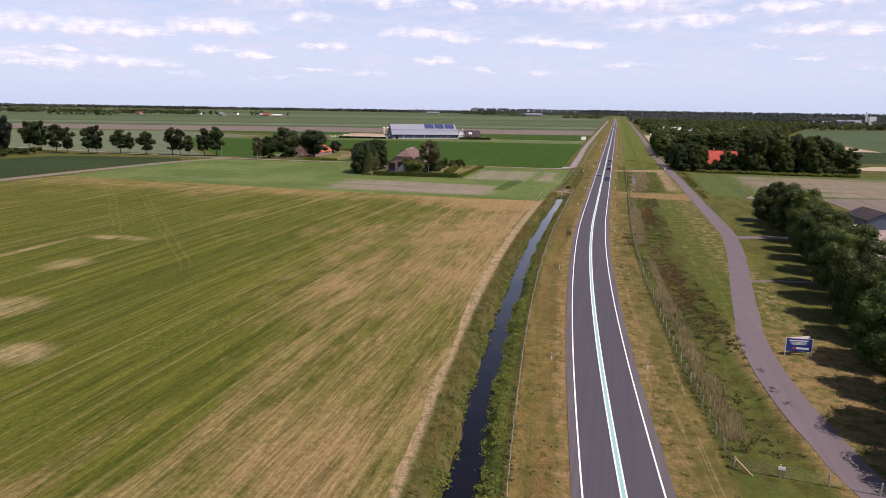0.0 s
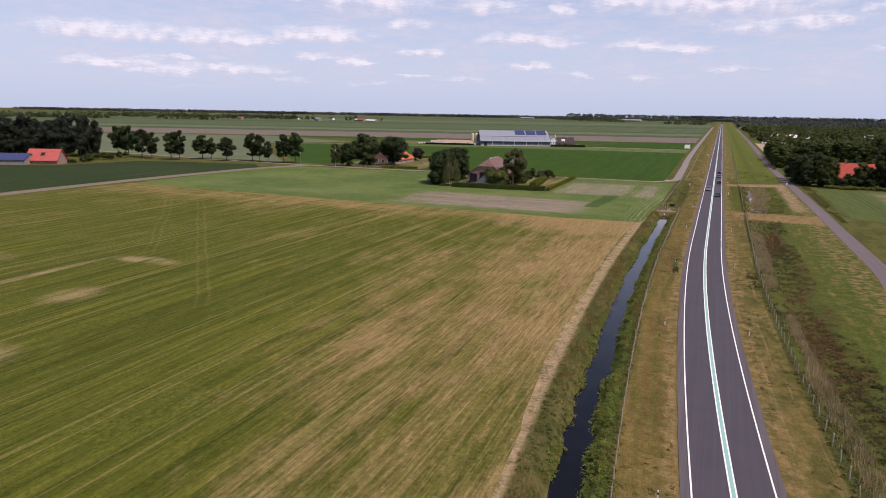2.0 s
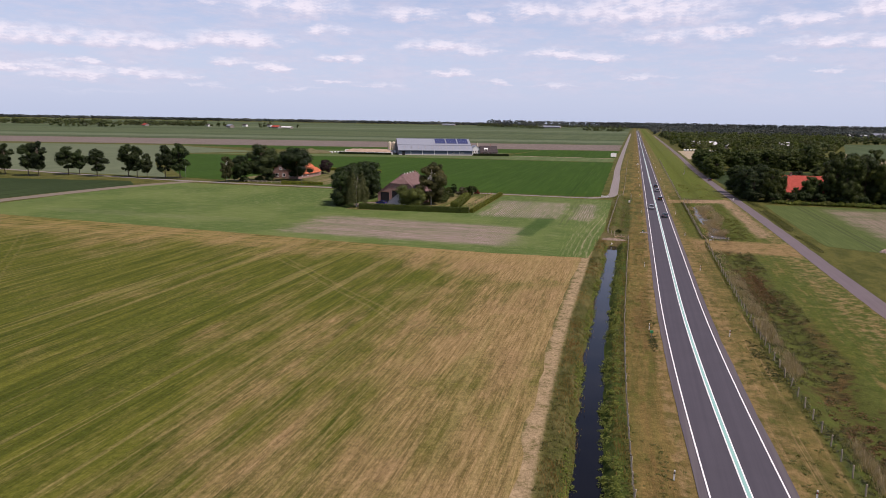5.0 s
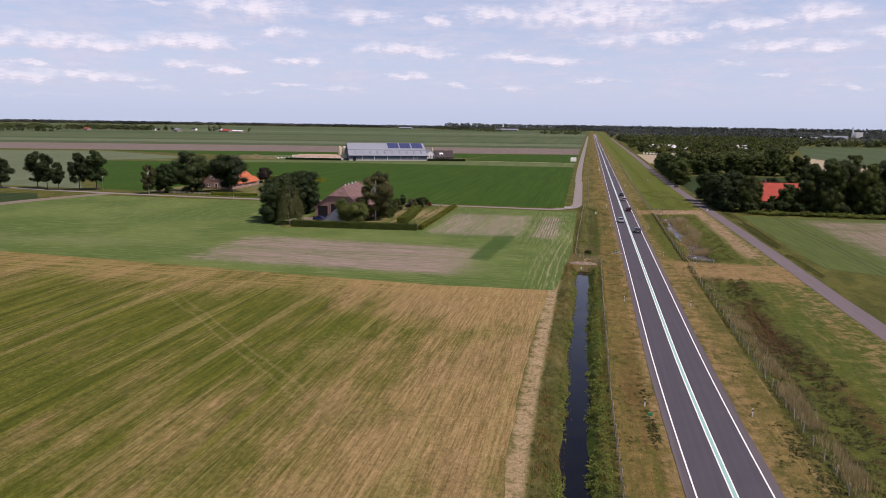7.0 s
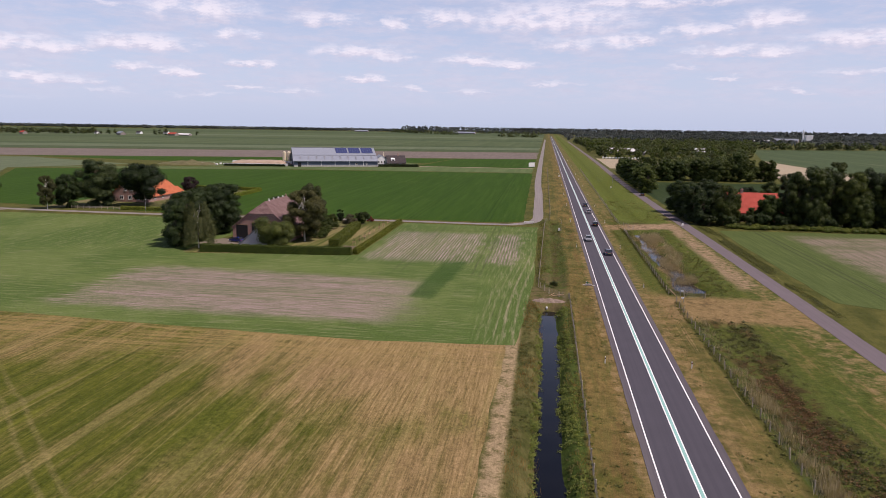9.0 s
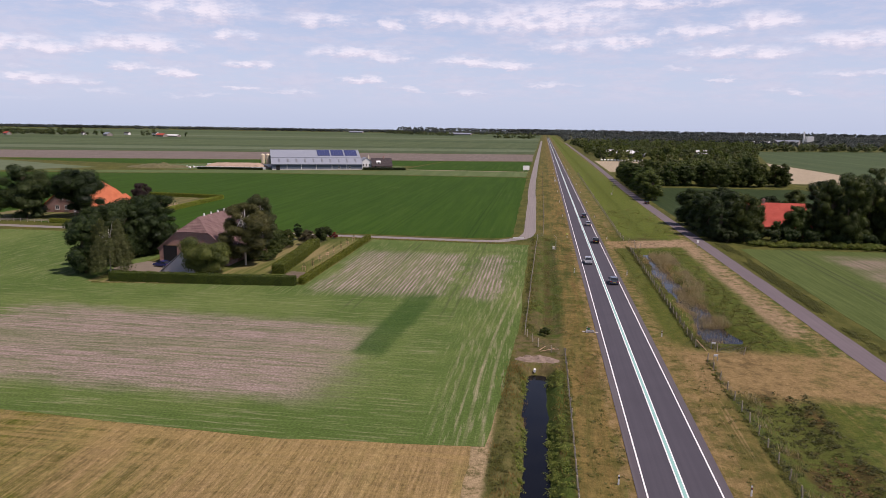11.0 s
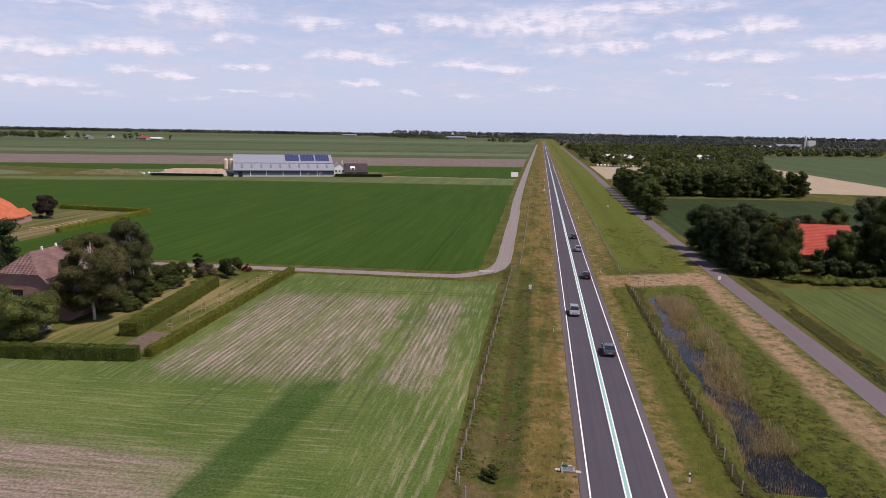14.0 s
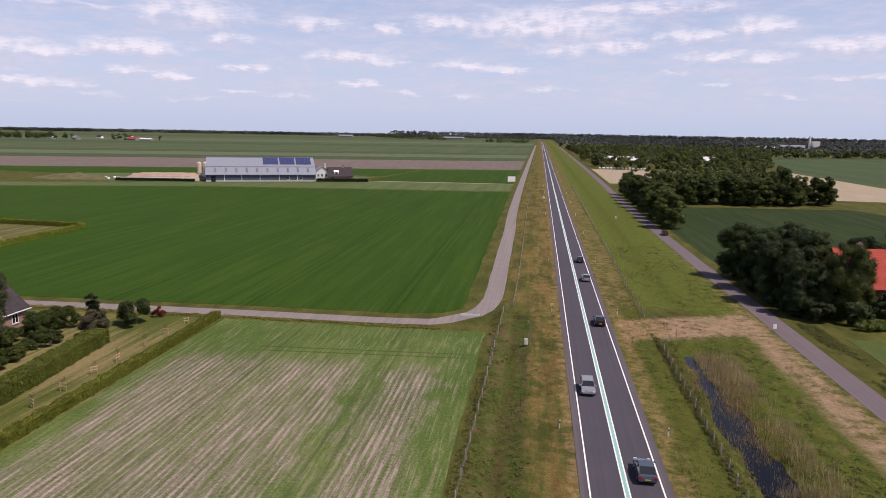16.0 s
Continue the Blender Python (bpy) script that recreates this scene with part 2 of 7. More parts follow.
    headbank = both(n.band(xw, -22.5, -15.2, 0.8), n.band(n.math("ADD", y, n.math("MULTIPLY", n.math("SUBTRACT", tuft0, 0.5), 4.0)), 268.0, 283.0, 1.0))
    c = n.mix(both(headbank, 0.9), c, n.mix(n.step(tuft0, 0.45, 0.6), dull, olive))
    # verge between road and fence
    near = n.step(y, 276.0, 292.0, 1.0, 0.0)
    c = n.mix(both(both(n.band(xs, -1.0, 5.3, 0.5), near), n.step(mixed, 0.42, 0.62, 0.15, 0.72)), c, n.mix(0.15, dry, tan))
    c = n.mix(both(both(n.band(xs, -0.6, 6.0, 0.5), near), n.step(wheel, 0.55, 0.68, 0.0, 0.5)), c, tan)
    c = n.mix(both(both(n.band(xs, -0.6, 6.0, 0.5), n.step(near, 0.0, 1.0, 1.0, 0.0)), n.step(mixed, 0.42, 0.62, 0.97, 0.5)), c, fresh)
    c = n.mix(both(n.band(xs, -1.0, 1.9, 0.9), n.step(tuft0, 0.40, 0.60, 0.1, 0.7)), c, n.mix(0.5, dry, tan))
    c = n.mix(both(n.band(xw, 0.6, 6.0, 0.6), n.step(n.noise(long, 0.4, 4.0, 0.7), 0.56, 0.68, 0.0, 0.75)), c, n.mix(0.5, olive, lush))
    # swale between fence and lane: rank edge, dark wet bottom with rusty herbs, then mown green with parched lines
    wet = n.step(y, 90.0, 140.0, 0.6, 1.0)
    c = n.mix(both(n.band(xs, 5.4, 9.4, 0.6), 0.9), c, n.mix(n.step(mixed, 0.42, 0.58), olive, lush))
    c = n.mix(both(n.band(xw, 12.0, 28.6, 1.2), n.step(mixed, 0.36, 0.62, 0.95, 0.8)), c, n.mix(n.step(mid, 0.4, 0.6, 0.15, 0.75), fresh, lush))
    c = n.mix(both(n.band(xw, 7.4, 15.2, 1.4), both(wet, 0.95)), c, n.mix(n.step(mixed, 0.44, 0.54), n.mix(n.step(tuft0, 0.42, 0.58), bog, rusty), n.mix(0.5, olive, lush)))
    c = n.mix(both(n.band(xw, 16.5, 28.6, 1.6), n.step(n.math("ADD", n.math("MULTIPLY", streak, 0.6), n.math("MULTIPLY", tuft0, 0.4)), 0.48, 0.64, 0.0, 0.62)), c, n.mix(0.3, dry, tan))
    c = n.mix(both(n.band(xs, 22.0, 28.8, 1.6), n.step(tuft0, 0.42, 0.62, 0.0, 0.5)), c, tan)
    c = n.mix(both(both(n.band(xs, 13.5, 30.0, 1.0), n.step(y, 96.0, 118.0, 1.0, 0.0)), n.step(tuft0, 0.34, 0.54, 0.1, 0.85)), c, n.mix(0.4, dry, tan))
    # green hollow round the pond and the grassy ground past the second crossing
    hollow = both(n.band(xw, 5.6, 22.5, 1.2), n.band(yw, 279.5, 375.0, 2.0))
    c = n.mix(both(hollow, n.step(mixed, 0.36, 0.64, 0.97, 0.75)), c, n.mix(n.step(tuft0, 0.40, 0.62), n.mix(0.4, fresh, lush), fresh))
    c = n.mix(both(hollow, n.step(n.noise(long, 0.3, 4.0, 0.7), 0.56, 0.68, 0.0, 0.6)), c, dull)
    beyond = n.step(yw, 390.0, 397.0)
    c = n.mix(both(both(n.band(xw, 5.8, 24.5, 1.0), beyond), n.step(mixed, 0.40, 0.62, 0.98, 0.75)), c, tone((0.054, 0.080, 0.010), (0.116, 0.140, 0.024)))
    c = n.mix(both(both(n.band(xw, 6.4, 24.0, 1.0), beyond), n.step(n.noise(long, 0.26, 4.0, 0.7), 0.58, 0.7, 0.0, 0.55)), c, rusty)
    c = n.mix(both(both(n.band(xs, 1.6, 6.2, 0.8), beyond), n.step(mixed, 0.42, 0.58, 0.05, 0.6)), c, n.mix(0.5, dry, tan))
    c = n.mix(both(both(n.band(xw, -22.0, -9.2, 0.8), n.step(y, 388.0, 396.0)), n.step(n.math("ADD", n.math("MULTIPLY", streak, 0.5), n.math("MULTIPLY", mid, 0.5)), 0.44, 0.60, 0.05, 0.75)), c, dry)
    c = n.mix(both(both(n.band(xw, -22.0, -9.2, 0.8), n.step(y, 388.0, 396.0)), n.step(n.noise(n.vmath("ADD", long, (90.0, 0.0, 0.0)), 0.22, 5.0, 0.7), 0.54, 0.66, 0.0, 0.6)), c, n.mix(0.5, rusty, olive))
    # worn earth: two crossings and the strip beside the lane
    first = both(n.band(xs, 2.2, 28.0, 0.9), n.band(yw, 262.5, 281.0, 2.2))
    c = n.mix(both(first, n.step(mixed, 0.36, 0.54, 0.45, 0.97)), c, n.mix(0.5, dry, tan))
    second = both(n.band(xs, 0.4, 25.5, 0.9), n.band(n.math("ADD", yw, n.math("MULTIPLY", x, -0.35)), 371.0, 383.5, 1.6))
    second = n.math("MAXIMUM", second, both(n.band(xw, 21.6, 26.0, 1.2), both(n.band(yw, 290.0, 392.0, 5.0), 0.8)))
    c = n.mix(both(second, n.step(n.math("ADD", n.math("MULTIPLY", tuft0, 0.6), n.math("MULTIPLY", mid, 0.4)), 0.38, 0.52, 0.2, 0.95)), c, n.mix(n.step(x, 6.0, 12.0), tan, tone((0.205, 0.138, 0.080), (0.345, 0.248, 0.160))))
    tuft = n.noise(n.scaled(uv, 1.0, 0.6), 0.9, 5.0, 0.7)
    k = n.math("ADD", n.math("ADD", n.math("MULTIPLY", blades, 0.75), n.math("MULTIPLY", tuft, 0.95)), 0.12)
    c = n.mix(1.0, c, n.vec(k, k, k), "MULTIPLY")
    n.finish(n.surface(c, 0.95, bump=n.math("ADD", fine, blades), height=0.12, spec=0.1))
    return m


def field_material(name, low, high, bare, bare_at=(0.55, 0.75), rows=0.0, turn=0.0, stripe=6.0, stripe_mix=0.5, tracks=0.0, seed=0.0):
    """A crop or meadow: soft patches, working stripes along y (turned by degrees), bare or dry areas, and sown rows."""
    m, n = material(name)
    co = n.vmath("ADD", n.coords(), (seed * 37.0, 0, 0))
    if turn:
        co = n.add("ShaderNodeVectorRotate", {"Vector": co, "Angle": radians(turn)}, rotation_type="Z_AXIS").outputs[0]
    x, y, _ = n.xyz(co)
    big = n.noise(co, 0.018, 3.0)
    mid = n.noise(n.scaled(co, 1.0, 0.3), 0.10, 4.0, 0.6)
    streak = n.noise(n.scaled(co, 1.0, 0.035), 1.0 / stripe * 2.2, 4.0, 0.65)
    fine = n.noise(n.scaled(co, 1.0, 0.5), 3.0, 4.0, 0.7)
    c = n.mix(n.step(streak, 0.35, 0.65), low, high)
    c = n.mix(n.step(n.math("ADD", n.math("MULTIPLY", big, 0.6), n.math("MULTIPLY", mid, 0.4)), 0.42, 0.62, 0.0, 0.5), c, low)
    dryness = n.math("ADD", n.math("MULTIPLY", big, 1.0 - stripe_mix), n.math("MULTIPLY", streak, stripe_mix))
    c = n.mix(n.step(dryness, *bare_at), c, bare)
    if rows:
        wave = n.math("SINE", n.math("MULTIPLY", n.math("ADD", x, n.math("MULTIPLY", mid, 0.3)), 2 * math.pi / rows))
        c = n.mix(n.math("MULTIPLY", n.step(wave, -0.3, 0.9), 0.45), c, bare)
    if tracks:
        gap = n.math("ABSOLUTE", n.math("SUBTRACT", n.math("PINGPONG", x, tracks), tracks * 0.5))
        pair = n.math("MULTIPLY", n.band(gap, 0.55, 1.15, 0.12), 0.45)
        c = n.mix(pair, c, n.mix(1.0, low, (0.6, 0.6, 0.6), "MULTIPLY"))
    k = n.math("ADD", n.math("MULTIPLY", fine, 1.2), 0.4)
    c = n.mix(1.0, c, n.vec(k, k, k), "MULTIPLY")
    n.finish(n.surface(c, 0.95, bump=fine, height=0.08, spec=0.08))
    return m


def asphalt(name, color, wear):
    m, n = material(name)
    co = n.coords()
    grain = n.noise(co, 18.0, 4.0, 0.75)
    lane = n.noise(n.scaled(co, 1.0, 0.01), 2.2, 3.0)
    blot = n.noise(co, 0.25, 4.0)
    c = n.mix(n.step(lane, 0.35, 0.65), color, wear)
    k = n.math("ADD", n.math("ADD", n.math("MULTIPLY", grain, 0.35), n.math("MULTIPLY", blot, 0.22)), 0.72)
    c = n.mix(1.0, c, n.vec(k, k, k), "MULTIPLY")
    n.finish(n.surface(c, 0.85, bump=grain, height=0.006, spec=0.25))
    return m


def water_material():
    m, n = material("still_water")
    co = n.coords()
    n.finish(n.surface((0.006, 0.007, 0.010), 0.04, bump=n.noise(co, 0.8, 2.0), height=0.003, spec=0.3, IOR=1.33))
    return m


def mown_material():
    """The large meadow after mowing: olive grass, working streaks along y, brown worn areas and wheel lines."""
    m, n = material("mown_meadow")
    co = n.coords()
    x, y, _ = n.xyz(co)
    big = n.noise(co, 0.022, 4.0, 0.6)
    mid = n.noise(n.scaled(co, 1.0, 0.45), 0.11, 6.0, 0.68)
    wide = n.noise(n.scaled(co, 1.0, 0.14), 0.22, 4.0, 0.65)
    streak = n.noise(n.scaled(co, 1.0, 0.08), 0.75, 6.0, 0.75)
    thin = n.noise(n.scaled(co, 1.0, 0.05), 2.9, 4.0, 0.75)
    grain = n.noise(n.scaled(co, 1.0, 0.7), 1.5, 6.0, 0.8)
    fine = n.noise(n.scaled(co, 1.0, 0.6), 4.0, 4.0, 0.75)
    lines = n.noise(n.scaled(co, 1.0, 0.010), 0.55, 3.0, 0.7)

    def both(a, b):
        return n.math("MULTIPLY", a, b)
    band_ = n.math("ADD", n.math("MULTIPLY", lines, 0.45), n.math("ADD", n.math("MULTIPLY", streak, 0.35), n.math("MULTIPLY", thin, 0.20)))
    c = n.mix(n.step(band_, 0.38, 0.62), (0.040, 0.055, 0.006), (0.112, 0.119, 0.017))
    swath = n.math("SINE", n.math("ADD", n.math("MULTIPLY", x, 2 * math.pi / 3.1), n.math("MULTIPLY", wide, 9.0)))
    c = n.mix(n.step(swath, -0.2, 0.9, 0.0, 0.30), c, (0.040, 0.052, 0.006))
    c = n.mix(n.step(mid, 0.46, 0.68, 0.0, 0.45), c, (0.060, 0.078, 0.009))
    east = n.step(n.math("ADD", x, n.math("MULTIPLY", n.math("SUBTRACT", big, 0.5), 50.0)), -78.0, -25.0)
    head = both(n.step(n.math("ADD", y, n.math("MULTIPLY", n.math("SUBTRACT", mid, 0.5), 26.0)), 205.0, 236.0), n.step(n.math("ADD", x, n.math("MULTIPLY", mid, 40.0)), -190.0, -70.0, 0.45, 1.0))
    near = n.step(n.math("ADD", y, n.math("MULTIPLY", x, -0.1)), 95.0, 200.0)
    wear = n.math("ADD", n.math("MULTIPLY", wide, 0.26), n.math("ADD", n.math("MULTIPLY", mid, 0.26), n.math("MULTIPLY", big, 0.26)))
    wear = n.math("ADD", wear, n.math("ADD", n.math("MULTIPLY", east, 0.185), n.math("ADD", n.math("MULTIPLY", head, 0.07), n.math("MULTIPLY", near, 0.085))))
    worn = n.step(wear, 0.385, 0.70)
    swaths = n.noise(n.scaled(co, 1.0, 0.022), 0.30, 4.0, 0.72)
    strip = n.math("ADD", n.math("ADD", n.math("MULTIPLY", streak, 0.24), n.math("MULTIPLY", swaths, 0.34)), n.math("ADD", n.math("MULTIPLY", thin, 0.20), n.math("MULTIPLY", grain, 0.22)))
    over = n.math("ADD", n.math("MULTIPLY", worn, 0.98), n.math("MULTIPLY", n.math("SUBTRACT", strip, 0.5), 2.3))
    brown = n.mix(n.step(thin, 0.3, 0.7), (0.166, 0.116, 0.044), (0.308, 0.218, 0.104))
    brown = n.mix(n.step(n.noise(co, 0.05, 3.0), 0.48, 0.64, 0.0, 0.3), brown, (0.26, 0.165, 0.090))
    c = n.mix(n.step(over, 0.12, 1.0, 0.0, 0.90), c, brown)
    c = n.mix(n.step(thin, 0.55, 0.75, 0.0, 0.22), c, (0.22, 0.165, 0.070))
    blot = n.noise(n.scaled(co, 1.0, 0.55), 0.075, 5.0, 0.62)
    c = n.mix(n.step(n.math("ADD", n.math("MULTIPLY", blot, 0.75), n.math("MULTIPLY", streak, 0.25)), 0.51, 0.64, 0.0, 0.62), c, n.mix(n.step(grain, 0.35, 0.65), (0.046, 0.062, 0.007), (0.092, 0.108, 0.015)))
    ridge = n.step(n.math("ABSOLUTE", n.math("SUBTRACT", n.noise(n.scaled(co, 1.0, 0.012), 0.16, 2.0, 0.6), 0.5)), 0.003, 0.012, 0.30, 0.0)
    c = n.mix(ridge, c, (0.27, 0.215, 0.088))
    # turning strip along the far edge, worked across
    across = n.noise(n.scaled(co, 0.05, 1.0), 0.8, 5.0, 0.7)
    edge_y = n.math("ADD", y, n.math("MULTIPLY", n.math("SUBTRACT", mid, 0.5), 7.0))
    c = n.mix(both(n.step(edge_y, 223.0, 236.0), n.step(across, 0.42, 0.60, 0.0, 0.75)), c, (0.250, 0.180, 0.072))
    pale = (0.32, 0.245, 0.13)
    # bleached strips and patches
    rub = n.step(n.math("ADD", n.math("MULTIPLY", mid, 0.5), n.math("MULTIPLY", streak, 0.5)), 0.36, 0.58, 0.1, 1.0)
    for cx, cy, rx, ry, k in ((-123.5, 117.0, 1.8, 27.0, 0.7), (-114.0, 139.5, 9.0, 3.5, 0.9), (-92.0, 85.0, 8.0, 7.0, 0.8), (-73.0, 69.0, 6.0, 5.0, 0.8), (-105.0, 113.0, 5.0, 7.0, 0.6), (-150.0, 128.0, 12.0, 5.0, 0.5)):
        off = n.vec(n.math("MULTIPLY", n.math("SUBTRACT", x, cx), 1 / rx), n.math("MULTIPLY", n.math("SUBTRACT", n.math("ADD", y, n.math("MULTIPLY", n.math("SUBTRACT", mid, 0.5), ry)), cy), 1 / ry))
        far = n.add("ShaderNodeVectorMath", {0: off}, operation="LENGTH").outputs["Value"]
        c = n.mix(n.math("MULTIPLY", n.math("MULTIPLY", n.step(far, 0.35, 1.1, 1.0, 0.0), rub), k), c, pale)
    # wheel lines: a point, the run for one metre along y, and how far they go
    for px_, py_, run, lo, hi, k in ((-134.0, 179.0, -0.86, 118.0, 226.0, 0.15), (-159.0, 192.0, -0.85, 144.0, 234.0, 0.13), (-74.5, 201.0, -1.08, 176.0, 219.0, 0.26), (-138.0, 170.0, 0.13, 90.0, 244.0, 0.22)):
        d = n.math("MULTIPLY", n.math("SUBTRACT", n.math("SUBTRACT", n.math("ADD", x, n.math("MULTIPLY", big, 6.0)), px_ + 3.0), n.math("MULTIPLY", n.math("SUBTRACT", y, py_), run)), 1 / math.hypot(1, run))
        pair = n.band(n.math("ABSOLUTE", d), 0.65, 1.25, 0.22)
        c = n.mix(n.math("MULTIPLY", n.math("MULTIPLY", pair, n.band(y, lo, hi, 6.0)), n.step(grain, 0.35, 0.6, k * 0.3, k)), c, (0.27, 0.21, 0.10))
    k = n.math("ADD", n.math("ADD", n.math("MULTIPLY", fine, 1.3), n.math("MULTIPLY", grain, 1.3)), n.math("ADD", n.math("MULTIPLY", thin, 0.45), -0.52))
    c = n.mix(1.0, c, n.vec(k, k, k), "MULTIPLY")
    n.finish(n.surface(c, 0.95, bump=n.math("ADD", fine, grain), height=0.12, spec=0.08))
    return m


def sown_material():
    """The sown field: drill rows along x in the west, along y in the east, bare brown stretches, a dark lush strip and wheel lines."""
    m, n = material("sown_field")
    co = n.coords()
    x, y, _ = n.xyz(co)
    big = n.noise(co, 0.03, 4.0, 0.6)
    mid = n.noise(co, 0.16, 5.0, 0.65)
    fine = n.noise(co, 3.0, 5.0, 0.75)
    xn = n.math("ADD", x, n.math("MULTIPLY", n.math("SUBTRACT", mid, 0.5), 10.0))
    yn = n.math("ADD", y, n.math("MULTIPLY", n.math("SUBTRACT", mid, 0.5), 8.0))
    rows_x = n.noise(n.scaled(co, 0.06, 1.0), 1.7, 4.0, 0.75)
    rows_y = n.noise(n.scaled(co, 1.0, 0.06), 1.9, 4.0, 0.75)
    wide_y = n.noise(n.scaled(co, 1.0, 0.03), 0.35, 3.0, 0.6)
    drill = n.math("SINE", n.math("MULTIPLY", n.math("ADD", x, n.math("MULTIPLY", mid, 0.4)), 2 * math.pi / 0.8))
    east = n.math("MAXIMUM", n.step(yn, 299.0, 305.0), n.step(n.math("ADD", x, n.math("MULTIPLY", y, 0.06)), -18.5, -14.0))
    rows = n.mix(east, n.vec(rows_x, rows_x, rows_x), n.vec(rows_y, rows_y, rows_y))
    rows = n.xyz(rows)[0]
    c = n.mix(n.step(big, 0.4, 0.62), (0.066, 0.107, 0.025), (0.096, 0.134, 0.037))
    c = n.mix(n.step(rows, 0.52, 0.64, 0.0, 0.42), c, (0.205, 0.185, 0.118))
    soil = n.mix(n.step(fine, 0.3, 0.7), (0.180, 0.136, 0.118), (0.270, 0.210, 0.185))
    # bare stretch in the west
    west = n.math("MULTIPLY", n.band(n.math("ADD", yn, n.math("MULTIPLY", x, 0.03)), 249.0, 282.5, 3.5), n.band(n.math("ADD", xn, n.math("MULTIPLY", n.math("SUBTRACT", rows_x, 0.5), 26.0)), -110.0, -46.0, 5.0))
    gap = n.step(n.noise(n.scaled(co, 0.012, 0.14), 1.0, 3.0, 0.6), 0.47, 0.56, 1.0, 0.7)
    west = n.math("MULTIPLY", west, n.math("MAXIMUM", gap, n.step(yn, 268.0, 272.0, 0.0, 0.7)))
    far_west = n.math("MULTIPLY", n.band(yn, 262.0, 270.0, 2.0), n.band(xn, -205.0, -135.0, 8.0))
    c = n.mix(n.math("MULTIPLY", n.math("MAXIMUM", west, n.math("MULTIPLY", far_west, 0.12)), n.step(rows_x, 0.40, 0.56, 0.45, 0.95)), c, soil)
    # bare drilled stretches in the north-east
    ne = n.math("MULTIPLY", n.band(yn, 306.0, 352.0, 4.0), n.math("MAXIMUM", n.band(xn, -65.0, -38.0, 2.0), n.math("MULTIPLY", n.band(xn, -34.5, -26.5, 1.5), 0.9)))
    patchy = n.step(n.math("ADD", n.math("MULTIPLY", wide_y, 0.55), n.math("MULTIPLY", n.noise(n.scaled(co, 1.0, 0.12), 0.28, 5.0, 0.7), 0.45)), 0.43, 0.56)
    line = n.math("MULTIPLY", n.step(drill, -0.5, 0.6, 0.25, 1.0), n.math("MULTIPLY", n.math("ADD", n.math("MULTIPLY", patchy, 0.42), 0.54), n.step(rows_y, 0.34, 0.56, 0.5, 1.0)))
    c = n.mix(n.math("MULTIPLY", ne, n.math("MAXIMUM", line, 0.10)), c, n.mix(n.step(rows_y, 0.4, 0.6), soil, (0.290, 0.220, 0.212)))
    edge = n.math("MULTIPLY", n.step(x, -30.0, -23.5), n.band(y, 236.0, 330.0, 10.0))
    c = n.mix(n.math("MULTIPLY", edge, n.step(rows_y, 0.54, 0.66, 0.0, 0.14)), c, (0.28, 0.235, 0.16))
    # lush strip
    strip = n.math("SUBTRACT", n.math("ADD", x, n.math("MULTIPLY", n.math("SUBTRACT", mid, 0.5), 2.0)), n.math("ADD", -60.0, n.math("MULTIPLY", y, 0.06)))
    c = n.mix(n.math("MULTIPLY", n.math("MULTIPLY", n.band(strip, -2.7, 2.7, 0.9), n.band(yn, 269.0, 306.5, 2.0)), n.step(n.math("ADD", n.math("MULTIPLY", fine, 0.5), n.math("MULTIPLY", mid, 0.5)), 0.34, 0.66, 0.98, 0.6)), c, (0.030, 0.066, 0.013))
    # headland tracks curving round the corner
    curve = n.math("ADD", -23.2, n.step(y, 262.0, 334.0, -3.2, 0.0))
    for off, wide_, k in ((0.0, 0.10, 0.36), (1.7, 0.10, 0.32), (-1.3, 0.06, 0.14), (-2.7, 0.06, 0.14), (-4.0, 0.06, 0.12)):
        d = n.math("ABSOLUTE", n.math("SUBTRACT", n.math("SUBTRACT", x, curve), off))
        c = n.mix(n.math("MULTIPLY", n.math("MULTIPLY", n.step(d, wide_, wide_ + 0.22, 1.0, 0.0), n.band(y, 246.0, 322.0, 10.0)), n.step(mid, 0.35, 0.6, k * 0.4, k)), c, (0.33, 0.275, 0.19))
    # wheel lines
    for at in (-53.6, -35.2):
        off = n.math("ABSOLUTE", n.math("SUBTRACT", n.math("ADD", x, n.math("MULTIPLY", n.math("SUBTRACT", mid, 0.5), 0.4)), at))
        c = n.mix(n.math("MULTIPLY", n.math("MULTIPLY", n.band(off, 0.72, 1.15, 0.15), n.step(y, 286.0, 298.0)), n.step(n.math("ADD", n.math("MULTIPLY", fine, 0.5), n.math("MULTIPLY", mid, 0.5)), 0.36, 0.6, 0.15, 0.7)), c, (0.052, 0.066, 0.026))
    for at in (356.6, 358.4):
        off = n.math("ABSOLUTE", n.math("SUBTRACT", n.math("ADD", y, n.math("MULTIPLY", x, -0.06)), at + 2.4))
        c = n.mix(n.math("MULTIPLY", n.math("MULTIPLY", n.step(off, 0.12, 0.34, 1.0, 0.0), n.band(x, -56.0, -24.0, 2.0)), n.step(fine, 0.35, 0.6, 0.3, 0.85)), c, (0.045, 0.062, 0.020))
    k = n.math("ADD", n.math("MULTIPLY", fine, 2.0), n.math("ADD", n.math("MULTIPLY", rows, 0.9), -0.40))
    c = n.mix(1.0, c, n.vec(k, k, k), "MULTIPLY")
    n.finish(n.surface(c, 0.95, bump=n.math("ADD", fine, rows), height=0.08, spec=0.08))
    return m




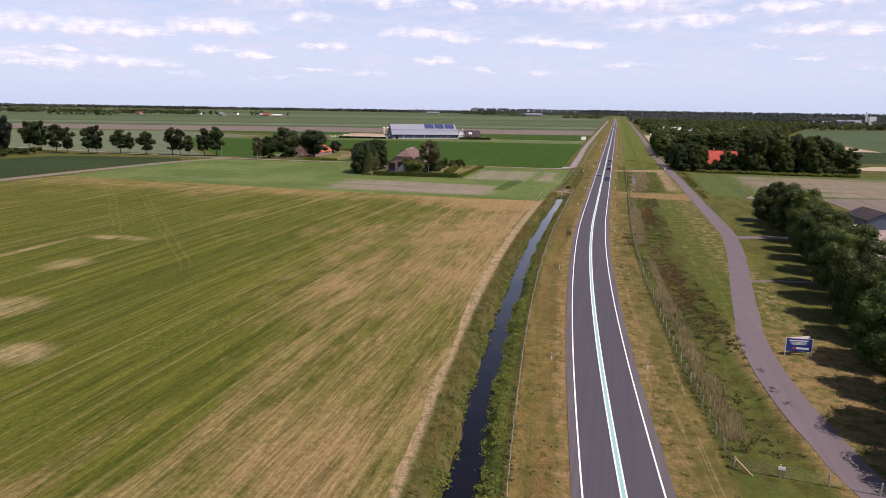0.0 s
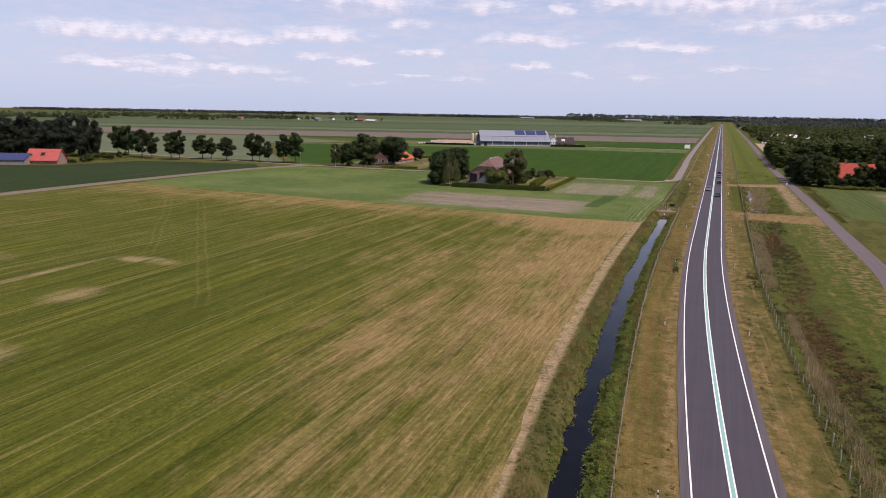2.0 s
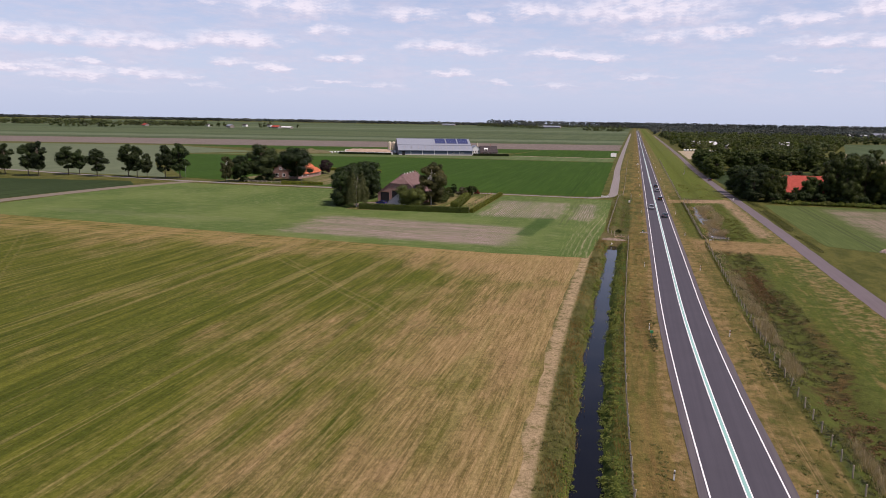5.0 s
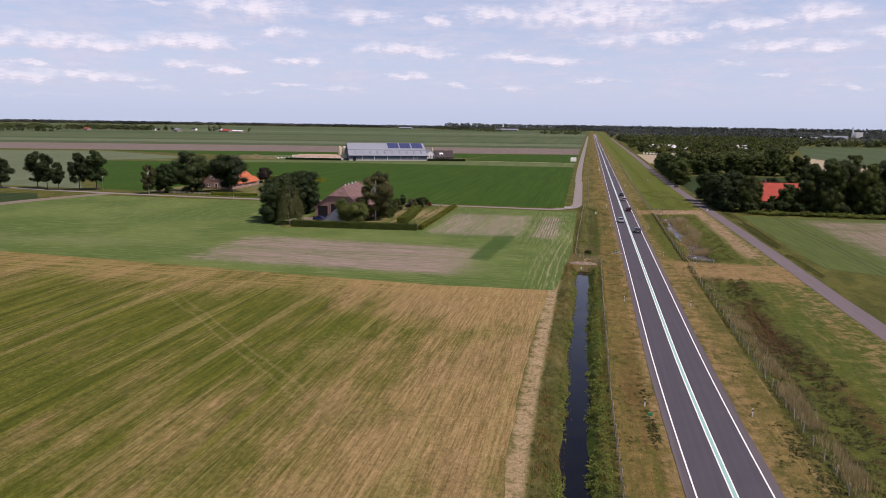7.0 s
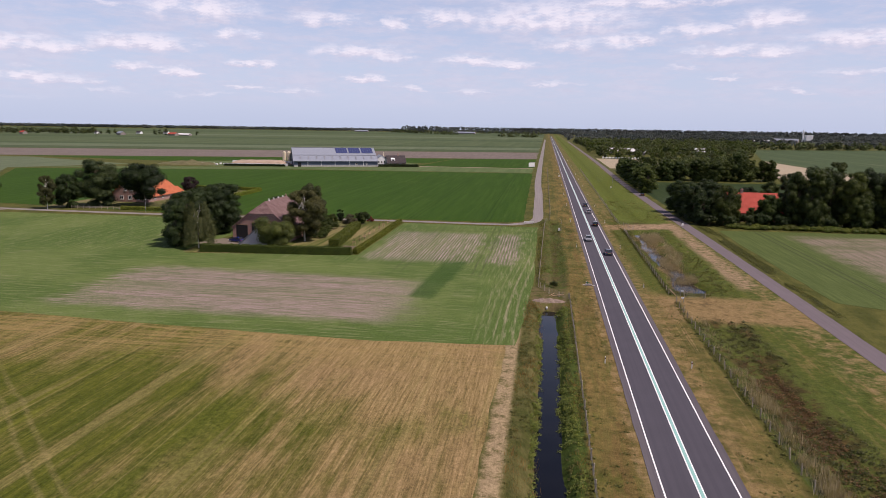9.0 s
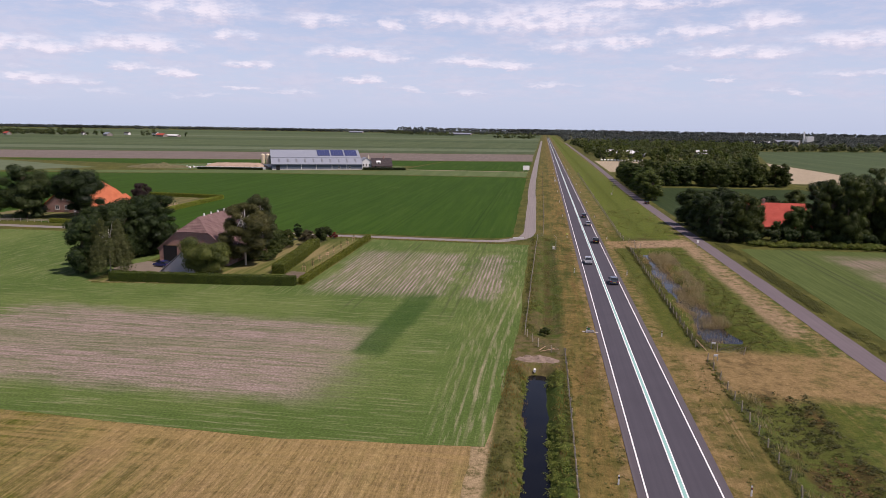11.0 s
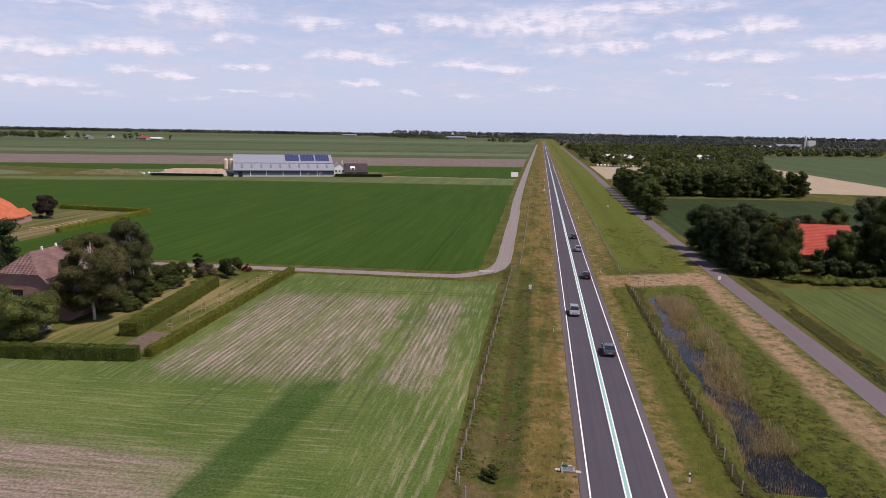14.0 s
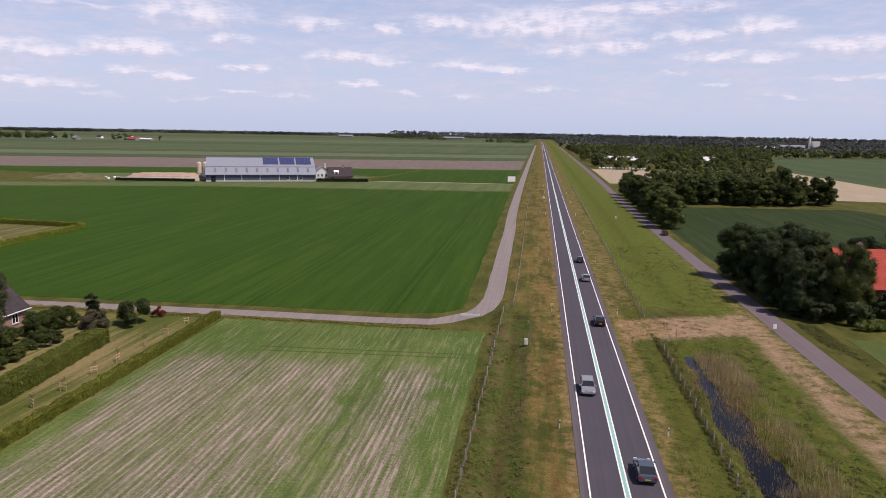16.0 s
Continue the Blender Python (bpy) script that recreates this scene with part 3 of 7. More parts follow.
def sparse_material():
    """The sparse crop right of the lane: green with a bare brown middle and a pair of wheel lines."""
    m, n = material("sparse_crop")
    co = n.coords()
    x, y, _ = n.xyz(co)
    mid = n.noise(co, 0.12, 5.0, 0.65)
    rows = n.noise(n.scaled(co, 1.0, 0.03), 1.6, 4.0, 0.7)
    fine = n.noise(co, 2.6, 5.0, 0.75)
    c = n.mix(n.step(rows, 0.36, 0.66), (0.066, 0.094, 0.026), (0.082, 0.110, 0.034))
    inner = n.math("MULTIPLY", n.step(n.math("ADD", x, n.math("MULTIPLY", mid, 12.0)), 60.0, 68.0), n.band(n.math("ADD", y, n.math("MULTIPLY", mid, 10.0)), 298.0, 377.0, 4.0))
    inner = n.math("MULTIPLY", inner, n.step(n.noise(n.scaled(co, 0.5, 1.0), 0.07, 3.0), 0.34, 0.5, 0.4, 0.95))
    c = n.mix(n.math("MULTIPLY", inner, n.step(rows, 0.35, 0.6, 0.55, 1.0)), c, n.mix(fine, (0.17, 0.135, 0.105), (0.26, 0.21, 0.165)))
    off = n.math("ABSOLUTE", n.math("SUBTRACT", x, 49.8))
    c = n.mix(n.math("MULTIPLY", n.band(off, 0.7, 1.25, 0.2), 0.7), c, (0.045, 0.055, 0.025))
    k = n.math("ADD", n.math("MULTIPLY", fine, 1.1), n.math("ADD", n.math("MULTIPLY", rows, 0.6), 0.12))
    c = n.mix(1.0, c, n.vec(k, k, k), "MULTIPLY")
    n.finish(n.surface(c, 0.95, bump=fine, height=0.08, spec=0.08))
    return m


M_GROUND = ground_material()
M_MOWN = mown_material()
M_SOWN = sown_material()
M_DULL = field_material("dull_crop", (0.021, 0.037, 0.012), (0.036, 0.055, 0.019), (0.06, 0.07, 0.03), (0.62, 0.8), stripe=5.0, seed=12)
M_MAIZE = field_material("dark_crop", (0.023, 0.058, 0.005), (0.036, 0.078, 0.008), (0.075, 0.105, 0.022), (0.56, 0.76), stripe=5.0, tracks=27.0)
M_FAR_GRASS = field_material("far_grass", (0.066, 0.092, 0.042), (0.084, 0.110, 0.052), (0.12, 0.13, 0.075), (0.55, 0.75), stripe=40.0, seed=11)
M_FAR_CROP = field_material("far_crop", (0.050, 0.076, 0.034), (0.066, 0.094, 0.042), (0.11, 0.12, 0.065), (0.55, 0.75), stripe=40.0, seed=9)
M_GRASS = field_material("light_grass", (0.075, 0.110, 0.040), (0.105, 0.138, 0.055), (0.15, 0.155, 0.085), (0.62, 0.8), stripe=9.0, seed=2)
M_PALE = field_material("pale_grass", (0.090, 0.116, 0.064), (0.122, 0.148, 0.086), (0.18, 0.17, 0.12), (0.6, 0.8), stripe=9.0, seed=3)
M_PLOUGH = field_material("ploughed_earth", (0.135, 0.112, 0.096), (0.175, 0.148, 0.128), (0.21, 0.18, 0.155), (0.55, 0.75), stripe=4.0, seed=4)
M_SANDY = field_material("sandy_strip", (0.30, 0.255, 0.175), (0.36, 0.305, 0.215), (0.40, 0.345, 0.25), (0.55, 0.75), stripe=3.0, seed=5)
M_PADDOCK = field_material("dry_paddock", (0.070, 0.082, 0.022), (0.110, 0.112, 0.038), (0.18, 0.145, 0.078), (0.47, 0.64), stripe=5.0, seed=10)
M_LAWN = field_material("garden_lawn", (0.065, 0.082, 0.018), (0.100, 0.112, 0.028), (0.20, 0.165, 0.075), (0.46, 0.62), stripe=3.0, seed=6)
M_ASPHALT = asphalt("dark_asphalt", (0.060, 0.056, 0.069), (0.067, 0.063, 0.076))
M_SHOULDER = asphalt("worn_shoulder", (0.085, 0.075, 0.085), (0.105, 0.095, 0.10))
M_LANE = asphalt("pale_asphalt", (0.124, 0.103, 0.110), (0.140, 0.117, 0.124))
M_LANE_PALE = asphalt("bleached_asphalt", (0.190, 0.168, 0.158), (0.225, 0.202, 0.190))
M_YARD = plain("pink_yard_paving", (0.27, 0.215, 0.185), 0.9, vary=0.2, scale=0.6)
M_SPARSE = sparse_material()
M_TRACK = plain("dry_track", (0.165, 0.138, 0.105), 0.95, vary=0.25, scale=0.5)
M_WHITE = plain("road_paint", (0.82, 0.81, 0.80), 0.6, vary=0.1, scale=2.0)
M_GREEN = plain("green_paint", (0.24, 0.46, 0.41), 0.6, vary=0.1, scale=2.0)
M_WATER = water_material()
M_LEAF = leaves("leaf_green", (0.018, 0.036, 0.006), (0.082, 0.118, 0.022), 0.28)
M_LEAF_DARK = leaves("leaf_dark", (0.009, 0.021, 0.006), (0.038, 0.064, 0.013))
# near-black leaves: a cloud's shadow over the left wood, put into the colour
M_LEAF_SHADED = leaves("leaf_cloud_shade", (0.005, 0.011, 0.006), (0.014, 0.022, 0.010), 0.1)
M_LEAF_MID = leaves("leaf_olive", (0.026, 0.036, 0.012), (0.090, 0.102, 0.034), 0.22)
M_LEAF_BIRCH = leaves("leaf_birch", (0.040, 0.056, 0.020), (0.125, 0.142, 0.050), 0.3)
M_LEAF_LIGHT = leaves("leaf_light", (0.034, 0.052, 0.012), (0.112, 0.142, 0.034))
M_HEDGE = leaves("leaf_hedge", (0.032, 0.056, 0.008), (0.110, 0.142, 0.022), 0.2)
M_HEDGE_Y = leaves("leaf_beech", (0.086, 0.118, 0.014), (0.20, 0.24, 0.032))
M_RUST = leaves("rusty_weed", (0.072, 0.046, 0.018), (0.150, 0.098, 0.042), 0.3)
M_LUSH = leaves("lush_weed", (0.060, 0.092, 0.014), (0.150, 0.185, 0.036), 0.3)
M_TURF = leaves("rank_turf", (0.080, 0.094, 0.018), (0.165, 0.166, 0.040), 0.3)
M_RANK = leaves("rank_herbs", (0.044, 0.056, 0.012), (0.108, 0.114, 0.028), 0.3)
M_STRAW = leaves("verge_straw_blades", (0.14, 0.096, 0.036), (0.27, 0.19, 0.085), 0.35)
M_REED_PALE = leaves("pale_reed", (0.26, 0.215, 0.135), (0.50, 0.43, 0.31), 0.35)
# horizon foliage: the blue-grey of distance haze is mixed into the leaf colour
M_HAZY_WOOD = leaves("hazy_far_foliage", (0.044, 0.060, 0.060), (0.062, 0.082, 0.080), 0.1, 0.004)
M_LEAF_DEEP = leaves("leaf_deep", (0.012, 0.028, 0.010), (0.050, 0.080, 0.024))
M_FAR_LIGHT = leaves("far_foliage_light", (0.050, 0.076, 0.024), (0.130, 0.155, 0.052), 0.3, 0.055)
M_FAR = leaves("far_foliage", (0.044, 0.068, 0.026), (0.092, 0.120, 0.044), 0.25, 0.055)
M_BARK = plain("bark", (0.12, 0.095, 0.07), 0.9, vary=0.3, scale=4.0, bump=0.02)
M_BIRCH = plain("birch_bark", (0.55, 0.53, 0.48), 0.8, vary=0.3, scale=3.0)


# ---- helpers for meshes ----
from mathutils import geometry


def part(name, bm, mat, parent=None, label=""):
    """Links a bmesh as one mesh object, under a thing where one is given."""
    me = bpy.data.meshes.new(name)
    bm.to_mesh(me)
    bm.free()
    me.materials.append(mat)
    ob = new(name, me)
    if parent is not None:
        ob.parent = parent
    return tagged(ob, label)


def mesh_of(name, verts, faces, mats=()):
    """A mesh from arrays of corners and of triangles or quads."""
    verts, faces = np.asarray(verts, np.float32), np.asarray(faces, np.int32)
    me = bpy.data.meshes.new(name)
    me.vertices.add(len(verts))
    me.vertices.foreach_set("co", verts.ravel())
    k = faces.shape[1]
    me.loops.add(faces.size)
    me.loops.foreach_set("vertex_index", faces.ravel())
    me.polygons.add(len(faces))
    me.polygons.foreach_set("loop_start", np.arange(len(faces), dtype=np.int32) * k)
    me.polygons.foreach_set("use_smooth", np.zeros(len(faces), bool))
    me.update(calc_edges=True)
    me.validate()
    for m in mats:
        me.materials.append(m)
    return me


def box(bm, x0, x1, y0, y1, z0, z1):
    """A box in a bmesh; returns its corners."""
    got = bmesh.ops.create_cube(bm, size=1.0)["verts"]
    for v in got:
        v.co = Vector(((x0 + x1) / 2 + v.co.x * (x1 - x0), (y0 + y1) / 2 + v.co.y * (y1 - y0), (z0 + z1) / 2 + v.co.z * (z1 - z0)))
    return got


def tube(bm, a, b, r0, r1=None, seg=8):
    """A tapered rod from a to b."""
    a, b = Vector(a), Vector(b)
    r1 = r0 if r1 is None else r1
    m = Matrix.Translation((a + b) / 2) @ (b - a).to_track_quat("Z", "Y").to_matrix().to_4x4()
    return bmesh.ops.create_cone(bm, cap_ends=True, segments=seg, radius1=r0, radius2=max(r1, 0.001), depth=(b - a).length, matrix=m)["verts"]


def empty(name, m, label, category, group="", kind=""):
    ob = new(name)
    ob.matrix_basis = m
    ob.empty_display_size = 0.5
    return tagged(ob, label, category, group, kind)


def bend(y):
    """How far the road has swung to +x at y: it is straight from 202 m on."""
    return 0.000339 * max(0.0, 202.0 - y) ** 2


def road_mid(y):
    """The middle of the main road at y."""
    return -5.0 + 0.000361 * max(0.0, 215.0 - y) ** 1.96


def smooth(lo, hi, v):
    t = min(1.0, max(0.0, (v - lo) / (hi - lo)))
    return t * t * (3 - 2 * t)


def dip(u, mid, flat_half, bank, depth):
    """A channel: its flat bottom and sloping banks."""
    return -depth * (1 - smooth(flat_half, flat_half + bank, abs(u - mid)))


def pond_mid(y):
    return 10.6 + 0.5 * math.cos((y - 288) / 16.0) + 0.9 * noise.noise(Vector((4.0, y * 0.09, 0)))


def land(u, y):
    """The height of the ground at u beside the road and y along it."""
    z = 0.0
    if -30 < u < -10:
        z += dip(u, -18.8 + 0.45 * noise.noise(Vector((3.0, y * 0.06, 0))), 0.70 + 0.6 * noise.noise(Vector((9.0, y * 0.21, 0))), 2.3, 1.7) * (1 - smooth(268.0, 270.2, y))
        z += dip(u, -17.0, 0.5, 2.0, 0.55) * smooth(281, 287, y) * (1 - smooth(383, 390, y))
    if 2 < u < 26:
        z += dip(u, 10.5, 0.8, 3.2, 0.7) * smooth(66, 76, y) * (1 - smooth(256, 264, y))
        z += dip(u, pond_mid(y), 1.0 + 0.9 * noise.noise(Vector((7.0, y * 0.13, 0))) + 0.7 * noise.noise(Vector((2.0, y * 0.42, u * 0.5))) + 1.2 * (1 - smooth(290, 302, y)), 2.8, 1.1) * smooth(281, 291, y) * (1 - smooth(364, 374, y))
        z += dip(u, 11.0, 0.8, 3.5, 0.5) * smooth(392, 402, y)
    return z


def spaced(*runs):
    """Rising numbers: runs of (from, to, step)."""
    out = []
    for a, b, s in runs:
        k = max(1, round((b - a) / s))
        out += [a + (b - a) * i / k for i in range(k)]
    return out + [runs[-1][1]]


def build_ground():
    us = spaced((-7000, -400, 1100), (-400, -40, 40), (-40, -25, 3), (-25, -13, 0.6), (-13, 2, 1.5), (2, 22, 0.8), (22, 40, 3), (40, 400, 40), (400, 7000, 1100))
    ys = spaced((-900, 0, 100), (0, 40, 5), (40, 262, 2.0), (262, 292, 1.0), (292, 362, 2.0), (362, 404, 1.5), (404, 700, 12), (700, 8000, 400))
    verts = [(u + bend(y), y, land(u, y)) for y in ys for u in us]
    w = len(us)
    faces = [(j * w + i, j * w + i + 1, (j + 1) * w + i + 1, (j + 1) * w + i) for j in range(len(ys) - 1) for i in range(w - 1)]
    me = mesh_of("ground", verts, faces, [M_GROUND])
    me.polygons.foreach_set("use_smooth", [True] * len(faces))
    uv = me.uv_layers.new(name="metres")
    flat = np.array([(u, y) for y in ys for u in us], np.float32)
    index = np.empty(len(me.loops), np.int32)
    me.loops.foreach_get("vertex_index", index)
    uv.data.foreach_set("uv", flat[index].ravel())
    return tagged(new("ground", me), "flat farmland with dry mown verges and ditches", "ground", kind="structure")


def spline(points, step=4.0):
    """A smooth line through points."""
    p = [Vector((*q, 0)) if len(q) == 2 else Vector(q) for q in points]
    p = [2 * p[0] - p[1]] + p + [2 * p[-1] - p[-2]]
    out = []
    for i in range(1, len(p) - 2):
        k = max(1, int((p[i + 1] - p[i]).length / step))
        for j in range(k):
            t = j / k
            out.append(0.5 * (2 * p[i] + (p[i + 1] - p[i - 1]) * t + (2 * p[i - 1] - 5 * p[i] + 4 * p[i + 1] - p[i + 2]) * t * t
                              + (3 * p[i] - p[i - 1] - 3 * p[i + 1] + p[i + 2]) * t ** 3))
    return out + [p[-2]]


def ribbon(name, line, left, right, z, mat, rag=0.0, skirt=0.08, label="", category="road", kind="structure", parent=None):
    """A strip along a line, from left to right of it, with side faces down into the ground."""
    verts, faces = [], []
    for i, q in enumerate(line):
        d = (line[min(i + 1, len(line) - 1)] - line[max(i - 1, 0)]).normalized()
        side = Vector((d.y, -d.x, 0))
        jl, jr = (rag * noise.noise(q * 0.35), rag * noise.noise(q * 0.35 + Vector((50, 0, 0)))) if rag else (0, 0)
        a, b = q + side * (left + jl), q + side * (right + jr)
        verts += [(a.x, a.y, z - skirt), (a.x, a.y, z), (b.x, b.y, z), (b.x, b.y, z - skirt)]
    for i in range(len(line) - 1):
        k = 4 * i
        faces += [(k + j, k + j + 1, k + j + 5, k + j + 4) for j in range(3)]
    ob = new(name, mesh_of(name, verts, faces, [mat]))
    if parent:
        ob.parent = parent
        return ob
    return tagged(ob, label, category, kind=kind)


def field(name, outline, z, mat, label, rag=0.5, follow=False):
    """A field as a thin layer with a ragged edge; outline in (u or x, y)."""
    pts = []
    for (ax, ay), (bx_, by) in zip(outline, outline[1:] + outline[:1]):
        k = max(1, int(math.hypot(bx_ - ax, by - ay) / 4.0))
        k = min(k, 150)
        for j in range(k):
            x, y = ax + (bx_ - ax) * j / k, ay + (by - ay) * j / k
            q = Vector((x * 0.13, y * 0.13, z * 50))
            pts.append((x + (bend(y) if follow else 0) + rag * noise.noise(q), y + rag * noise.noise(q + Vector((0, 0, 9)))))
    bm = bmesh.new()
    top = [bm.verts.new((x, y, z)) for x, y in pts]
    for tri in geometry.tessellate_polygon([[Vector((x, y, 0)) for x, y in pts]]):
        bm.faces.new([top[i] for i in tri])
    low = [bm.verts.new((x, y, -0.05)) for x, y in pts]
    for i in range(len(pts)):
        j = (i + 1) % len(pts)
        bm.faces.new((top[i], low[i], low[j], top[j]))
    bmesh.ops.recalc_face_normals(bm, faces=bm.faces[:])
    return tagged(part(name, bm, mat), label, "field", kind="structure")


# ---- land ----
build_ground()
field("field_mown", [(-24.6, -20), (-24.6, 70), (-25.2, 130), (-26.0, 200), (-25.8, 243.0), (-46, 241.4), (-80, 243), (-130, 246.5), (-232, 252), (-236, 180), (-245, 60), (-250, -20)], 0.03, M_MOWN,
      "mown meadow with dry brown stripes in the grass", 1.0, follow=True)
field("field_sown", [(-24.0, 242.5), (-22.1, 285), (-22.2, 371.6), (-67.9, 371.6), (-67.7, 310), (-112, 303), (-114, 366), (-226, 362), (-233, 300), (-231, 251), (-130, 245.5), (-80, 242.0), (-46, 240.6)], 0.04, M_SOWN,
      "young sown crop field with bare brown patches", 0.5)
field("field_dark", [(-27.6, 386), (-29.5, 643), (-112, 634), (-202, 622), (-295, 592), (-383, 572), (-311, 467), (-240, 388), (-160, 376.8), (-115, 378.6), (-70, 380.4), (-38, 380.8), (-31, 382.4)], 0.03, M_MAIZE, "dark green crop field beside the lane", 0.5)
main = [Vector((road_mid(y), y, 0)) for y in spaced((-60, 240, 4), (240, 2600, 60))]
ribbon("road", main, -4.4, 4.4, 0.05, M_SHOULDER, 0.12, 0.15, "dark asphalt main road with white and green lines")
ribbon("road_surface", main, -3.62, 3.62, 0.06, M_ASPHALT, 0.0, 0.03, "smooth dark asphalt running surface of the road")
edges = tagged(new("road_marking"), "white edge lines and green centre band on the asphalt", "road marking", kind="structure")
for nm, a, b, mt in (("edge_line", -3.55, -3.39, M_WHITE), ("edge_line", 3.39, 3.55, M_WHITE), ("centre_line", -0.31, -0.17, M_WHITE),
                     ("centre_line", 0.17, 0.31, M_WHITE), ("green_band", -0.17, 0.17, M_GREEN)):
    ribbon(nm, main, a, b, 0.068, mt, 0.0, 0.01, parent=edges)
lane = spline([(30.5, 46), (24.0, 60), (22.2, 70), (20.9, 82), (20.5, 93), (20.7, 103), (22.1, 115), (24.4, 135), (26.8, 154), (29.0, 175), (30.3, 195), (30.3, 217), (29.9, 256), (29.7, 300), (29.2, 350), (28.6, 395), (27.6, 455), (26.9, 600), (29.0, 900), (30, 1800)])
ribbon("lane", lane, -1.95, 1.95, 0.03, M_LANE, 0.15, 0.1, "pale worn asphalt service lane")
path = spline([(-24.0, 2000), (-25.0, 740), (-23.2, 480), (-22.7, 425), (-22.5, 402), (-22.9, 391.5), (-25.0, 383), (-30.0, 377.4), (-38, 375.6), (-70, 375.2), (-115, 373.6), (-165, 371), (-226, 372), (-300, 380), (-480, 410)])
ribbon("lane_field", path, -1.9, 1.9, 0.035, M_LANE_PALE, 0.15, 0.1, "pale narrow farm lane between fields")
dirt = spline([(-236, 20), (-240, 120), (-241, 230), (-238, 290), (-233, 335), (-222, 371)])
ribbon("track_dirt", dirt, -4.0, 3.4, 0.045, M_TRACK, 0.5, 0.1, "dry bare farm track along the meadow")
water = [Vector((bend(y) - 18.8, y, 0)) for y in spaced((-40, 269.4, 4))]
ribbon("water_ditch", water, -2.2, 2.2, -1.28, M_WATER, 0.0, 0.02, "dark still water in a straight ditch", "water")
pond = [Vector((pond_mid(y), y, 0)) for y in spaced((284, 371, 3))]
ribbon("water_pond", pond, -4.2, 4.2, -0.80, M_WATER, 0.4, 0.02, "dark marshy pond water among reeds", "water")
# far fields in oblique bands towards the horizon
def far_band(name, y0, y1, mt, label, x0=-30.0, x1=-2600.0, tilt=0.3):
    return field(name, [(x0, y0), (x0, y1), (x1, y1 + tilt * (x1 - x0)), (x1, y0 + tilt * (x1 - x0))], 0.03, mt, label, 1.5)


field("field_strip", [(-30, 649), (-30, 700), (-112, 694), (-150, 672), (-222, 648), (-300, 622), (-380, 590), (-295, 597), (-202, 627), (-112, 639)], 0.03, M_GRASS, "green grass strip behind the crop field", 0.5)
field("track_farm", [(-30, 702), (-30, 705), (-122, 698), (-122, 694.5)], 0.04, M_SANDY, "pale farm track to the barn", 0.2)
field("field_meadow", [(-30, 707), (-30, 862), (-110, 838), (-125, 700)], 0.03, M_MAIZE, "dark green meadow beside the barn")
field("barnyard", [(-152, 676), (-216, 649), (-268, 643), (-318, 646), (-335, 690), (-200, 760), (-130, 735), (-128, 690)], 0.035, M_GRASS, "rough grass and earth yard round the barn", 0.8)
far_band("field_ploughed", 872, 1052, M_PLOUGH, "bare brown ploughed field")
field("field_behind", [(-340, 692), (-205, 765), (-125, 742), (-112, 840), (-390, 757), (-500, 720)], 0.03, M_MAIZE, "dark green field behind the barn")
field("field_pale", [(-248, 385), (-316, 464), (-390, 572), (-340, 640), (-480, 705), (-900, 560), (-900, 440), (-420, 392)], 0.03, M_PALE, "pale grey green meadow by the tree row")
field("field_left", [(-247, 60), (-247, 230), (-243, 300), (-236, 345), (-250, 360), (-320, 345), (-330, 300), (-420, 250), (-500, 60)], 0.03, M_DULL, "dark green crop field past the dirt track")
field("field_right", [(37.0, 281.5), (37.4, 330), (37.6, 379), (160, 389), (160, 268), (60, 272.5), (48, 276)], 0.03, M_SPARSE, "sparse green crop field beside the lane")
field("field_right_dark", [(32.6, 436), (32.0, 512), (40, 590), (130, 600), (150, 520), (125, 440)], 0.03, M_DULL, "dark green crop field behind the grove")
field("field_right_sand", [(126, 436), (152, 470), (420, 500), (420, 455)], 0.04, M_SANDY, "pale sandy strip at the field corner")
field("field_right_mid", [(140, 500), (160, 640), (215, 640), (600, 560), (600, 510), (300, 480)], 0.03, M_DULL, "dark green field right of the woods")
field("field_right_wedge", [(132, 650), (152, 712), (174, 785), (214, 950), (213, 645)], 0.04, M_SANDY, "pale sandy wedge of field beside the wood")
field("field_right_far", [(215, 645), (216, 952), (320, 1365), (700, 1560), (1000, 1300), (700, 560)], 0.03, M_FAR_CROP, "wide green field behind the woods")
field("field_right_pale", [(33.5, 735), (34, 918), (92, 918), (84, 725)], 0.03, M_SANDY, "pale dry field beside the lane")
for y0, y1, mt in ((1060, 1140, M_FAR_CROP), (1142, 1250, M_PALE), (1252, 1330, M_FAR_CROP), (1332, 1480, M_FAR_GRASS), (1482, 1560, M_FAR_GRASS), (1562, 1690, M_FAR_GRASS), (1692, 1850, M_FAR_CROP), (1852, 2050, M_FAR_GRASS),
                   (2052, 2200, M_PALE), (2202, 2600, M_FAR_GRASS), (2602, 3000, M_FAR_CROP), (3002, 3500, M_FAR_GRASS)):
    far_band("field_far", y0, y1, mt, "long far field strip of flat farmland")
field("paddock", [(-157, 383), (-159, 464), (-200, 467), (-212, 420), (-214, 381)], 0.05, M_PADDOCK, "dry grassy paddock at the orange-roofed farm", 0.3)
field("yard_paving", [(49, 130), (56, 225), (92, 232), (92, 130)], 0.04, M_YARD, "pale paved yard behind the tree row", 0.4)
field("riding_arena", [(78, 238), (76, 285), (130, 300), (132, 250)], 0.04, M_PLOUGH, "brown sandy riding arena", 0.4)
ribbon("drive", spline([(31.5, 188), (38, 190.5), (46, 191), (60, 188)]), -1.8, 1.8, 0.052, M_LANE, 0.2, 0.1, "pale asphalt drive off the lane")
ribbon("footpath", spline([(26.3, 138.5), (30, 140.5), (37, 141.5), (48, 143)]), -0.6, 0.6, 0.052, M_LANE, 0.1, 0.1, "narrow paved path under the trees")
